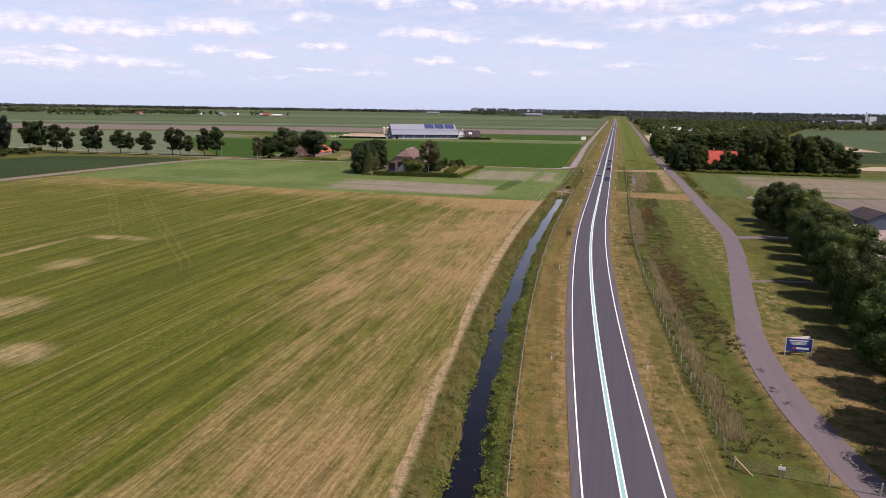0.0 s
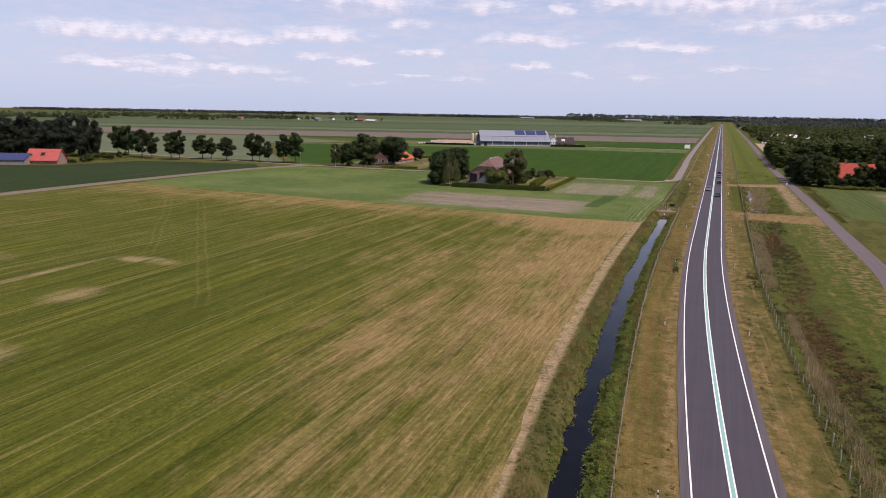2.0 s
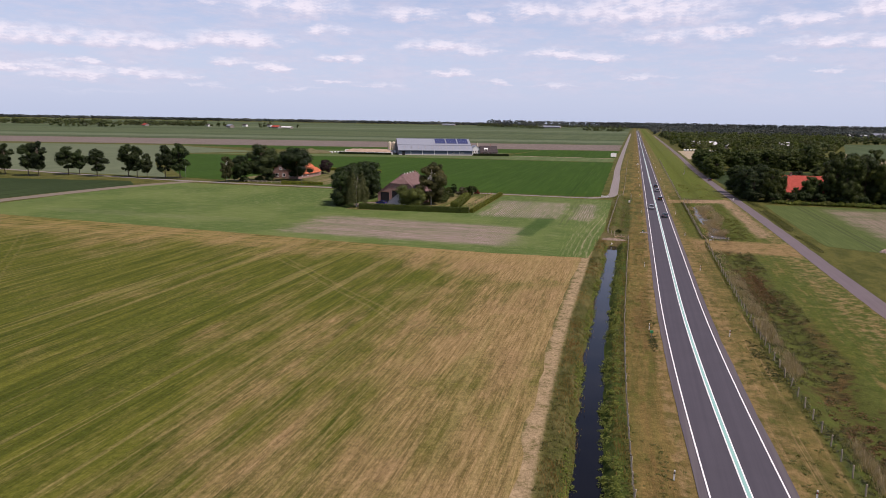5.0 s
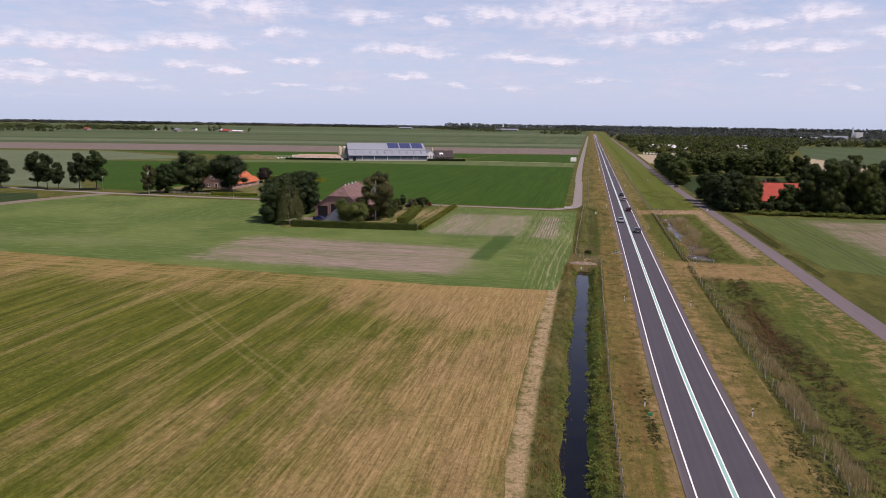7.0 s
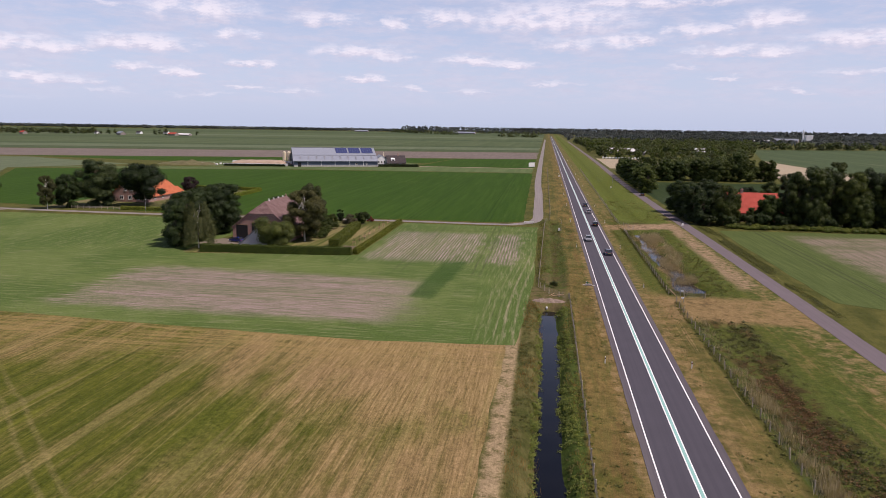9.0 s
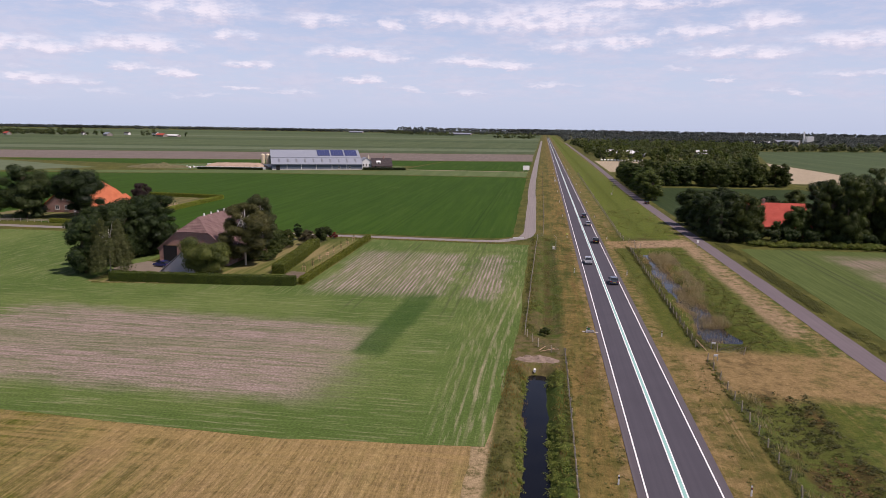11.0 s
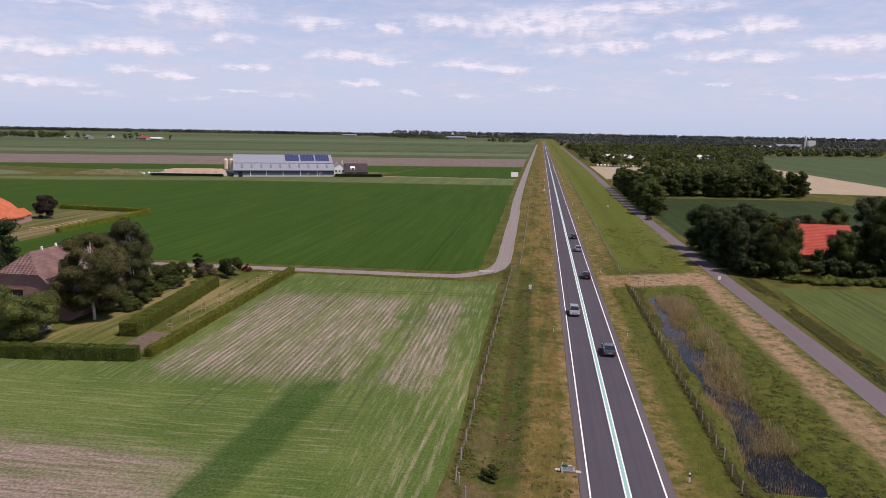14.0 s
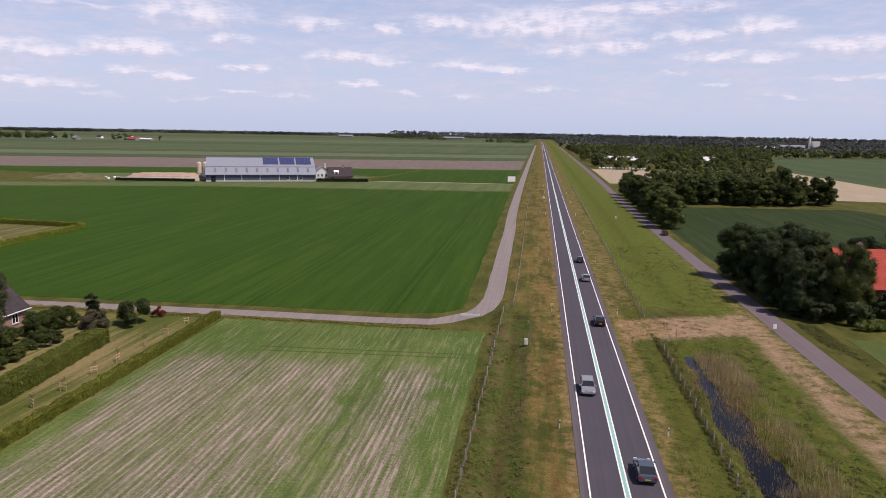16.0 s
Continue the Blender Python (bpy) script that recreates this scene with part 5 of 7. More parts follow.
hedge("low trimmed hedge by the farm lane", [(-179, 379.5), (-158, 380.5)], 1.0, 1.3, M_HEDGE_Y, 40, 0.28)
hedge("dark low hedge in front of the barn", [(-152, 680), (-122, 690)], 2.0, 1.8, M_LEAF_DARK, 22, 0.5)
hedge("dark low hedge beside the farm heap", [(-266, 646.5), (-220, 653.5)], 2.0, 1.5, M_LEAF_DARK, 18, 0.5)


def woods(name, label, places, h, r, quads, leaf, seed, mat, uneven=1.0):
    """Far woods: many crowns in one mesh."""
    rng = np.random.default_rng(seed)
    cs, ns, cores = [], [], []
    for x, y in places:
        g = 0.925 + rng.uniform(-0.325, 0.325) * uneven
        hh, rr = h * g * rng.uniform(0.9, 1.15), r * (0.35 + 0.65 * g) * rng.uniform(0.8, 1.25)
        lob = crown_lobes(rng, hh, rr, 0.4, 7, shape="full")
        c, n = lobes_to_leaves(rng, lob, quads, 0.8, 1.0)
        cs.append(c + np.array([x, y, 0]))
        ns.append(n)
        cores += [(q[0] + x, q[1] + y, q[2], q[3], q[4]) for q in lob[::2]]
    c, n = np.concatenate(cs), np.concatenate(ns)
    c[:, 2] = np.maximum(c[:, 2], 0.1)
    return tagged(new(name, leaf_mesh(name, rng, c, n, leaf, mat, cores=cores, core=0.78, body=BALL_COARSE)), label, "woods", kind="stuff")


def scatter(rng, n, x0, x1, y0, y1):
    return np.stack([rng.uniform(x0, x1, n), rng.uniform(y0, y1, n)], 1)


r0 = np.random.default_rng(3)
# row by the lane and the wood behind the dark field
for k, y in enumerate((514, 527, 540, 552, 566, 580, 596, 612, 628, 645)):
    put(grove_tree[k % 3], [(33.2 + 0.8 * (k % 2), y, RNG.uniform(0.72, 0.92), RNG.uniform(0.8, 0.95), 70 * k)], USED)
woods("wood_edge", "mixed wood edge behind the green crop field", np.concatenate([scatter(r0, 22, 44, 128, 603, 622), scatter(r0, 26, 40, 132, 618, 690)]), 13.0, 5.0, 1300, 0.5, 61, M_LEAF)
woods("wood_edge_light", "lighter green trees of the wood edge", np.concatenate([scatter(r0, 14, 44, 128, 601, 620), scatter(r0, 20, 40, 132, 618, 690)]), 11.5, 4.6, 1300, 0.5, 62, M_LEAF_LIGHT)


# ---- buildings ----
def tiles(name, dark, light, gap=0.32, worn=0.3):
    """Roof tiles in courses: rows and rolls as fine relief with patchy colour."""
    m, n = material(name)
    co = n.coords()
    x, y, z = n.xyz(co)
    course = n.math("SINE", n.math("MULTIPLY", z, 2 * math.pi / gap))
    roll = n.math("SINE", n.math("MULTIPLY", n.math("ADD", x, y), 2 * math.pi / 0.25))
    patch = n.noise(co, 0.6, 5.0, 0.65)
    fine = n.noise(co, 5.0, 3.0)
    c = n.mix(n.step(n.math("ADD", n.math("MULTIPLY", patch, 0.6), n.math("MULTIPLY", fine, 0.4)), 0.35, 0.65), dark, light)
    k = n.math("ADD", n.math("MULTIPLY", course, 0.08), 0.95)
    c = n.mix(1.0, c, n.vec(k, k, k), "MULTIPLY")
    n.finish(n.surface(c, 0.75, bump=n.math("ADD", course, roll), height=0.03))
    return m


def boards(name, color, width=0.18, vertical=True, rough=0.8):
    m, n = material(name)
    co = n.coords()
    x, y, z = n.xyz(co)
    run = n.math("ADD", x, y) if vertical else z
    gap = n.math("POWER", n.math("ABSOLUTE", n.math("SINE", n.math("MULTIPLY", run, math.pi / width))), 0.25)
    grain = n.noise(n.scaled(co, 6, 6, 0.6) if vertical else n.scaled(co, 0.6, 0.6, 6), 2.0, 4.0)
    k = n.math("ADD", n.math("MULTIPLY", gap, 0.35), n.math("ADD", n.math("MULTIPLY", grain, 0.35), 0.5))
    c = n.mix(1.0, color, n.vec(k, k, k), "MULTIPLY")
    n.finish(n.surface(c, rough, bump=gap, height=0.02))
    return m


def bricks(name, one, two):
    m, n = material(name)
    co = n.coords()
    x, y, z = n.xyz(co)
    b = n.add("ShaderNodeTexBrick", {"Vector": n.vec(n.math("ADD", x, y), z), "Color1": (*one, 1), "Color2": (*two, 1), "Mortar": (0.30, 0.28, 0.25, 1), "Scale": 1.0,
                                     "Mortar Size": 0.008, "Brick Width": 0.22, "Row Height": 0.065})
    stain = n.noise(co, 0.7, 4.0)
    k = n.math("ADD", n.math("MULTIPLY", stain, 0.5), 0.72)
    c = n.mix(1.0, b.outputs["Color"], n.vec(k, k, k), "MULTIPLY")
    n.finish(n.surface(c, 0.85, bump=b.outputs["Fac"], height=-0.006))
    return m


def glass_material():
    m, n = material("window_glass")
    n.finish(n.surface((0.02, 0.025, 0.03), 0.06, bump=n.noise(n.coords(), 1.5, 2.0), height=0.004, spec=0.6))
    return m


M_OLDTILE = tiles("old_purple_tiles", (0.13, 0.075, 0.070), (0.24, 0.155, 0.14))
M_ORANGE = tiles("orange_tiles", (0.42, 0.11, 0.045), (0.55, 0.17, 0.075))
M_RED = tiles("red_tiles", (0.36, 0.055, 0.035), (0.46, 0.085, 0.055))
M_ROSE = tiles("rose_tiles", (0.42, 0.085, 0.075), (0.52, 0.125, 0.105))
M_DARKTILE = tiles("dark_tiles", (0.035, 0.03, 0.032), (0.07, 0.055, 0.055))
M_SHEET = boards("grey_sheet_roof", (0.245, 0.272, 0.315), 1.0, True, 0.5)
M_SHEET_WALL = boards("blue_grey_cladding", (0.085, 0.108, 0.150), 0.3, False, 0.6)
M_BRICK = bricks("red_brown_brick", (0.29, 0.145, 0.115), (0.37, 0.205, 0.165))
M_BRICK_G = bricks("grey_brick", (0.20, 0.17, 0.15), (0.27, 0.24, 0.21))
M_DOOR = boards("black_barn_door", (0.016, 0.016, 0.018), 0.2)
M_BOARD = boards("weathered_pale_boards", (0.52, 0.52, 0.55), 0.22)
M_TIMBER = boards("brown_timber", (0.24, 0.16, 0.09), 0.15)
M_STAKE = plain("pale_wood", (0.46, 0.31, 0.20), 0.8, vary=0.25, scale=6.0)
M_POST = plain("weathered_post", (0.36, 0.31, 0.24), 0.9, vary=0.3, scale=6.0)
M_WIRE = plain("galvanised_wire", (0.16, 0.16, 0.15), 0.7, 0.2)
M_PAINT = plain("white_paint", (0.75, 0.75, 0.73), 0.5, vary=0.06)
M_CREAM = plain("cream_silo", (0.62, 0.55, 0.40), 0.5, vary=0.12, scale=0.8)
M_CONCRETE = plain("concrete", (0.45, 0.43, 0.40), 0.85, vary=0.18, scale=0.8)
M_PANEL = plain("solar_panel", (0.050, 0.062, 0.15), 0.15, 0.0, vary=0.1, scale=1.0, spec=0.7)
M_GLASS = glass_material()
M_METAL = plain("grey_metal", (0.32, 0.33, 0.34), 0.45, 0.7, vary=0.1)


def prism(bm, profile, y0, y1):
    """A solid with the profile (x, z), counter-clockwise, drawn along y."""
    a = [bm.verts.new((x, y0, z)) for x, z in profile]
    b = [bm.verts.new((x, y1, z)) for x, z in profile]
    bm.faces.new(a)
    bm.faces.new(b[::-1])
    k = len(profile)
    for i in range(k):
        bm.faces.new((a[i], b[i], b[(i + 1) % k], a[(i + 1) % k]))
    bmesh.ops.recalc_face_normals(bm, faces=bm.faces[:])


def roof_slab(bm, quad, thick=0.25):
    """A sloping slab from its upper corners, counter-clockwise from above."""
    top = [Vector(q) for q in quad]
    down = Vector((0, 0, -thick))
    a, b = [bm.verts.new(q) for q in top], [bm.verts.new(q + down) for q in top]
    bm.faces.new(a)
    bm.faces.new(b[::-1])
    k = len(top)
    for i in range(k):
        bm.faces.new((a[i], b[i], b[(i + 1) % k], a[(i + 1) % k]))
    bmesh.ops.recalc_face_normals(bm, faces=bm.faces[:])


def window(parent, x, y, z, w, h, axis="y", frame_mat=None, out=-1):
    """A window set on a wall that faces out along axis: frame, sill and pane."""
    fr = frame_mat or M_PAINT

    def at(a0, a1, d0, d1, z0, z1):
        bm = bmesh.new()
        if axis == "y":
            box(bm, x + a0, x + a1, *sorted((y + out * d0, y + out * d1)), z + z0, z + z1)
        else:
            box(bm, *sorted((x + out * d0, x + out * d1)), y + a0, y + a1, z + z0, z + z1)
        return bm
    bm = bmesh.new()
    for a0, a1, z0, z1 in ((-w / 2, -w / 2 + 0.1, 0, h), (w / 2 - 0.1, w / 2, 0, h), (-w / 2 + 0.1, w / 2 - 0.1, 0, 0.1), (-w / 2 + 0.1, w / 2 - 0.1, h - 0.1, h), (-0.04, 0.04, 0.1, h - 0.1)):
        part_bm = at(a0, a1, 0.0, 0.09, z0, z1)
        me = bpy.data.meshes.new("tmp")
        part_bm.to_mesh(me)
        part_bm.free()
        bm.from_mesh(me)
        bpy.data.meshes.remove(me)
    win = part("window", bm, fr, parent)
    part("pane", at(-w / 2 + 0.1, w / 2 - 0.1, 0.0, 0.04, 0.1, h - 0.1), M_GLASS, win)
    part("sill", at(-w / 2 - 0.08, w / 2 + 0.08, 0.0, 0.16, -0.08, 0.0), M_CONCRETE, win)
    return win


def gable_house(kind, label, m, width, length, eave, ridge, wall, roof, over=0.5, hip0=0.0, hip1=0.0, category="house"):
    """A house along its own y from 0 to length, centred on x; hip0 and hip1: how far the ridge stands back at each end."""
    root = empty(kind, m, label, category)
    w = width / 2
    cut0, cut1 = (0.55 if 0 < hip0 < w * 0.7 else 0.0 if hip0 else 1.0), (0.55 if 0 < hip1 < w * 0.7 else 0.0 if hip1 else 1.0)
    bm = bmesh.new()
    for y0, y1, cut in ((0, 0.3, cut0), (length - 0.3, length, cut1)):
        z = eave + (ridge - eave) * cut
        prism(bm, [(-w, 0), (w, 0), (w, eave), (w * (1 - cut), z), (-w * (1 - cut), z), (-w, eave)] if 0 < cut < 1 else [(-w, 0), (w, 0), (w, eave), (0, ridge), (-w, eave)] if cut == 1 else [(-w, 0), (w, 0), (w, eave), (-w, eave)], y0, y1)
    for s in (-1, 1):
        box(bm, *sorted((s * w, s * (w - 0.3))), 0.3, length - 0.3, 0, eave)
    part("wall", bm, wall, root)
    rise = (ridge - eave) / w
    lift = 0.28
    for s in (-1, 1):
        def edge(y, hip, cut, outer):
            e = (s * (w + over), outer, eave - rise * over + lift)
            p = (0, y, ridge + lift)
            if hip and 0 < cut < 1:
                return [e, (s * w * (1 - cut), outer, eave + (ridge - eave) * cut + lift), p]
            return [e, p]
        lo = edge(hip0, hip0, cut0, -over)
        hi = edge(length - hip1, hip1, cut1, length + over)
        if not hip0:
            lo[-1] = (0, -over, ridge + lift)
        if not hip1:
            hi[-1] = (0, length + over, ridge + lift)
        bm = bmesh.new()
        roof_slab(bm, lo + hi[::-1])
        part("roof", bm, roof, root)
    for hip, cut, outer, y in ((hip0, cut0, -over, hip0), (hip1, cut1, length + over, length - hip1)):
        if hip:
            half = (w + over) if cut == 0 else w * (1 - cut)
            z = (eave - rise * over if cut == 0 else eave + (ridge - eave) * cut) + lift
            bm = bmesh.new()
            roof_slab(bm, [(-half, outer, z), (half, outer, z), (0, y, ridge + lift)])
            part("hip", bm, roof, root)
    return root


def chimney(parent, x, y, z0, z1, mat=None, s=0.45):
    bm = bmesh.new()
    box(bm, x - s, x + s, y - s, y + s, z0, z1)
    box(bm, x - s - 0.08, x + s + 0.08, y - s - 0.08, y + s + 0.08, z1, z1 + 0.15)
    box(bm, x - s * 0.5, x + s * 0.5, y - s * 0.5, y + s * 0.5, z1 + 0.15, z1 + 0.5)
    return part("chimney", bm, mat or M_BRICK, parent)


# old farmhouse with purple tiled half-hip roof
farm = gable_house("farmhouse", "old brick farmhouse with worn purple tiled half-hip roof", pose(-100.3, 325.5, 0), 17.4, 22.8, 3.6, 10.7, M_BRICK, M_OLDTILE, 0.35, 2.9, 2.9)
for x0, x1, z1 in ((-7.6, -4.2, 4.3), (-2.9, 0.6, 5.0)):
    bm = bmesh.new()
    box(bm, x0, x1, -0.06, 0.05, 0.05, z1)
    d = part("barn_door", bm, M_DOOR, farm, "black barn door")
    bm = bmesh.new()
    box(bm, x0 - 0.15, x1 + 0.15, -0.1, 0.03, z1, z1 + 0.2)
    part("lintel", bm, M_TIMBER, d)
for k in range(4):
    bm = bmesh.new()
    y = 6.0 + 3.6 * k
    box(bm, -0.16, 0.16, y - 0.16, y + 0.16, 10.8, 11.2)
    bmesh.ops.create_uvsphere(bm, u_segments=10, v_segments=6, radius=0.2, matrix=Matrix.Translation((0, y, 11.3)))
    part("ridge_vent", bm, M_PAINT, farm, "small white roof vent")
chimney(farm, 0, 19.4, 10.3, 11.2, None, 0.25)
bm = bmesh.new()
box(bm, -8.95, -8.75, -0.2, 23.0, 3.2, 3.36)
part("gutter", bm, M_METAL, farm)
for y in (6, 11, 17):
    window(farm, 8.7, y, 1.0, 1.3, 1.5, "x", out=1)

front_house = gable_house("slate_house", "front house of the old farm with dark slate roof", pose(-103.8, 348.9, 0), 11.2, 12.6, 3.0, 8.2, M_BRICK, M_DARKTILE, 0.45)
for y in (3.0, 6.4, 9.8):
    window(front_house, 5.61, y, 0.9, 1.4, 1.6, "x", out=1)
bm = bmesh.new()
box(bm, 5.98, 6.12, -0.5, 13.1, 2.66, 2.84)
part("gutter", bm, M_PAINT, front_house, "white gutter")
bm = bmesh.new()
prism(bm, [(4.6, 3.6), (4.6, 5.7), (3.0, 6.7), (1.6, 6.7), (1.6, 3.6)], 2.4, 5.2)
dm = part("dormer", bm, M_PAINT, front_house, "white dormer")
bm = bmesh.new()
box(bm, 4.6, 4.66, 2.9, 4.7, 4.2, 5.4)
part("pane", bm, M_GLASS, dm)
chimney(front_house, 0, 10.5, 8.0, 9.4, None, 0.35)

shed = empty("boarded_shed", pose(-97.6, 316.2, 0), "small shed with pale weathered boards in the yard", "shed")
bm = bmesh.new()
prism(bm, [(-5.6, 0.1), (5.6, 0.1), (0.0, 4.9)], 0.0, 0.2)
part("gable_wall", bm, M_BOARD, shed)
bm = bmesh.new()
prism(bm, [(-5.6, 0.1), (5.6, 0.1), (0.0, 4.9)], 4.6, 4.8)
part("gable_wall", bm, M_BOARD, shed)
for s in (-1, 1):
    bm = bmesh.new()
    roof_slab(bm, [(s * 6.0, -0.3, 0.15), (s * 6.0, 5.1, 0.15), (0, 5.1, 5.15), (0, -0.3, 5.15)], 0.15)
    part("roof", bm, M_SHEET, shed)
bm = bmesh.new()
box(bm, -0.12, 0.12, -0.35, 5.15, 5.12, 5.24)
part("ridge_cap", bm, M_METAL, shed)

# second farm with orange roof
farm2 = gable_house("orange_roof_farmhouse", "large farmhouse with bright orange tiled roof", pose(-191.2, 403.5, 0), 17.5, 25.0, 2.4, 9.4, M_BRICK, M_ORANGE, 0.5, 0.0, 2.5)
chimney(farm2, 0, 5.5, 9.2, 10.8)
for x, z, w, h in ((-3.2, 1.0, 1.6, 1.7), (0.6, 1.0, 1.6, 1.7), (4.6, 1.0, 2.0, 1.5), (-1.3, 4.6, 1.2, 1.3), (1.3, 4.6, 1.2, 1.3)):
    window(farm2, x, -0.01, z, w, h)
for y in (5, 11, 18):
    window(farm2, 8.76, y, 1.0, 1.2, 1.2, "x", out=1)
annex = gable_house("farm_annex", "low brick annex with orange tiled roof", pose(-186, 429.2, 0, 0, 0, 0), 5.5, 3.5, 2.4, 4.2, M_BRICK, M_ORANGE, 0.3, category="house")

# long barn with solar panels
BARN = Matrix.Translation((-213.0, 654.5, 0)) @ Matrix.Rotation(radians(23.5), 4, "Z")
barn = empty("long_barn", BARN, "long grey livestock barn with solar panels on its roof", "barn")
L, D, E1, RZ = 65.5, 46.0, 4.4, 13.4
bm = bmesh.new()
box(bm, 0, L, 0, 0.25, 1.0, E1)
box(bm, 0, L, D - 0.25, D, 0, E1)
part("cladding_wall", bm, M_SHEET_WALL, barn)
bm = bmesh.new()
box(bm, 0, L, -0.05, 0.3, 0, 1.0)
part("plinth", bm, M_CONCRETE, barn)
for x0, x1, nm in ((0, 0.25, "gable"), (L - 0.25, L, "gable")):
    bm = bmesh.new()
    prism(bm, [(0.25, 0), (D - 0.25, 0), (D - 0.25, E1), (D / 2, RZ), (0.25, E1)], x0, x1)
    bm.transform(Matrix(((0, 1, 0, 0), (1, 0, 0, 0), (0, 0, 1, 0), (0, 0, 0, 1))))
    bmesh.ops.recalc_face_normals(bm, faces=bm.faces[:])
    part(nm, bm, M_SHEET_WALL, barn)
slope = (RZ - E1) / (D / 2)
for y0, z0, y1, z1 in ((-0.8, E1 - 0.8 * slope + 0.3, 9.5, E1 + 9.5 * slope + 0.3), (9.3, E1 + 9.3 * slope + 0.75, D / 2, RZ + 0.5), (D / 2, RZ + 0.5, D + 0.8, E1 - 0.5)):
    bm = bmesh.new()
    roof_slab(bm, [(-0.5, y0, z0), (L + 0.5, y0, z0), (L + 0.5, y1, z1), (-0.5, y1, z1)], 0.25)
    part("roof", bm, M_SHEET, barn)
bm = bmesh.new()
box(bm, -0.5, L + 0.5, D / 2 - 0.5, D / 2 + 0.5, RZ + 0.4, RZ + 0.75)
part("ridge_cap", bm, M_METAL, barn)
for k in range(10):
    bm = bmesh.new()
    x = 5 + 6.2 * k
    roof_slab(bm, [(x, 2.5, E1 + 2.5 * slope + 0.62), (x + 0.9, 2.5, E1 + 2.5 * slope + 0.62), (x + 0.9, 7.5, E1 + 7.5 * slope + 0.62), (x, 7.5, E1 + 7.5 * slope + 0.62)], 0.3)
    part("roof_light", bm, M_METAL, barn)
for k in range(3):
    base = 34.0 + 10.3 * k
    array = new("solar_array")
    array.parent = barn
    tagged(array, "block of dark blue solar panels")
    for i in range(5):
        for j in range(3):
            bm = bmesh.new()
            xa, ya = base + 1.85 * i, 12.2 + 3.3 * j
            za, zb = E1 + ya * slope + 0.95, E1 + (ya + 3.15) * slope + 0.95
            roof_slab(bm, [(xa, ya, za), (xa + 1.78, ya, za), (xa + 1.78, ya + 3.15, zb), (xa, ya + 3.15, zb)], 0.06)
            part("solar_panel", bm, M_PANEL, array)
for x in (10.5, 20.7, 31.5, 43, 54):
    bm = bmesh.new()
    box(bm, x, x + 0.35, -0.12, 0.0, 0.6, E1)
    part("drain_pipe", bm, M_PAINT, barn)
for x in (48.5, 56.5):
    window(barn, x, -0.06, 1.3, 1.6, 1.6)
bm = bmesh.new()
box(bm, 3.0, 5.6, -0.1, 0.0, 0.0, 3.4)
part("barn_door", bm, M_DOOR, barn)

link = gable_house("link_building", "pale rendered farm building with grey roof", BARN @ pose(70.5, 10, 0), 9.0, 14, 5.2, 8.4, M_PAINT, M_SHEET, 0.3, category="house")
for x in (-2.4, 0, 2.4):
    window(link, x, -0.01, 2.4, 1.2, 1.6)
chimney(link, 2.6, 6, 7.6, 10.2, M_CREAM)
house3 = gable_house("farm_dwelling", "dark tiled farm dwelling with a white dormer", BARN @ pose(74.5, 11.0, 0, 0, 0, -90), 11.0, 15.0, 3.0, 8.2, M_BRICK, M_DARKTILE, 0.5)
bm = bmesh.new()
prism(bm, [(4.2, 3.6), (4.2, 5.6), (2.6, 6.6), (1.2, 6.6), (1.2, 3.6)], 3.2, 6.4)
dm = part("dormer", bm, M_PAINT, house3, "white dormer")
bm = bmesh.new()
box(bm, 4.2, 4.26, 4.1, 5.5, 4.2, 5.4)
part("pane", bm, M_GLASS, dm)
chimney(house3, 0, 9.5, 8.0, 9.6)
for y in (2.5, 6.5, 10.5):
    window(house3, 5.51, y, 1.0, 1.6, 1.5, "x", out=1)
for k, (x, y) in enumerate(((-2.0, 33), (-5.6, 33.8))):
    silo = empty("feed_silo", BARN @ pose(x, y, 0), "tall cream feed silo beside the barn", "silo", "feed silos")
    bm = bmesh.new()
    tube(bm, (0, 0, 3.0), (0, 0, 9.6), 1.5, 1.5, 20)
    tube(bm, (0, 0, 9.6), (0, 0, 10.5), 1.5, 0.4, 20)
    part("tank", bm, M_CREAM, silo)
    bm = bmesh.new()
    tube(bm, (0, 0, 1.2), (0, 0, 3.0), 0.3, 1.5, 20)
    part("hopper", bm, M_CREAM, silo)
    for a in range(4):
        bm = bmesh.new()
        tube(bm, (1.3 * math.cos(a * math.pi / 2), 1.3 * math.sin(a * math.pi / 2), 0), (1.3 * math.cos(a * math.pi / 2), 1.3 * math.sin(a * math.pi / 2), 4), 0.08)
        part("leg", bm, M_METAL, silo)

# silage walls and earth heaps left of the barn
clamp = empty("silage_clamp", pose(-268, 650, 0, 0, 0, 10), "silage clamp with pale concrete walls and brown cover", "silage clamp")
bm = bmesh.new()
box(bm, 0, 49, 0, 0.5, 0, 1.8)
part("wall", bm, M_PAINT, clamp)
bm = bmesh.new()
box(bm, 0, 49, 24, 24.5, 0, 2.6)
part("wall", bm, M_PAINT, clamp)
bm = bmesh.new()
bmesh.ops.create_grid(bm, x_segments=30, y_segments=16, size=0.5)
for v in bm.verts:
    ex = 1 - max(abs(v.co.x), abs(v.co.y)) * 2
    v.co = Vector((24.5 + v.co.x * 47, 12.2 + v.co.y * 23, 0.1 + 3.6 * min(1, ex * 3) + 0.5 * noise.noise(v.co * 9)))
part("cover", bm, plain("sandy_cover", (0.36, 0.27, 0.20), 0.95, vary=0.35, scale=0.3), clamp)
bm = bmesh.new()
bmesh.ops.create_grid(bm, x_segments=30, y_segments=14, size=0.5)
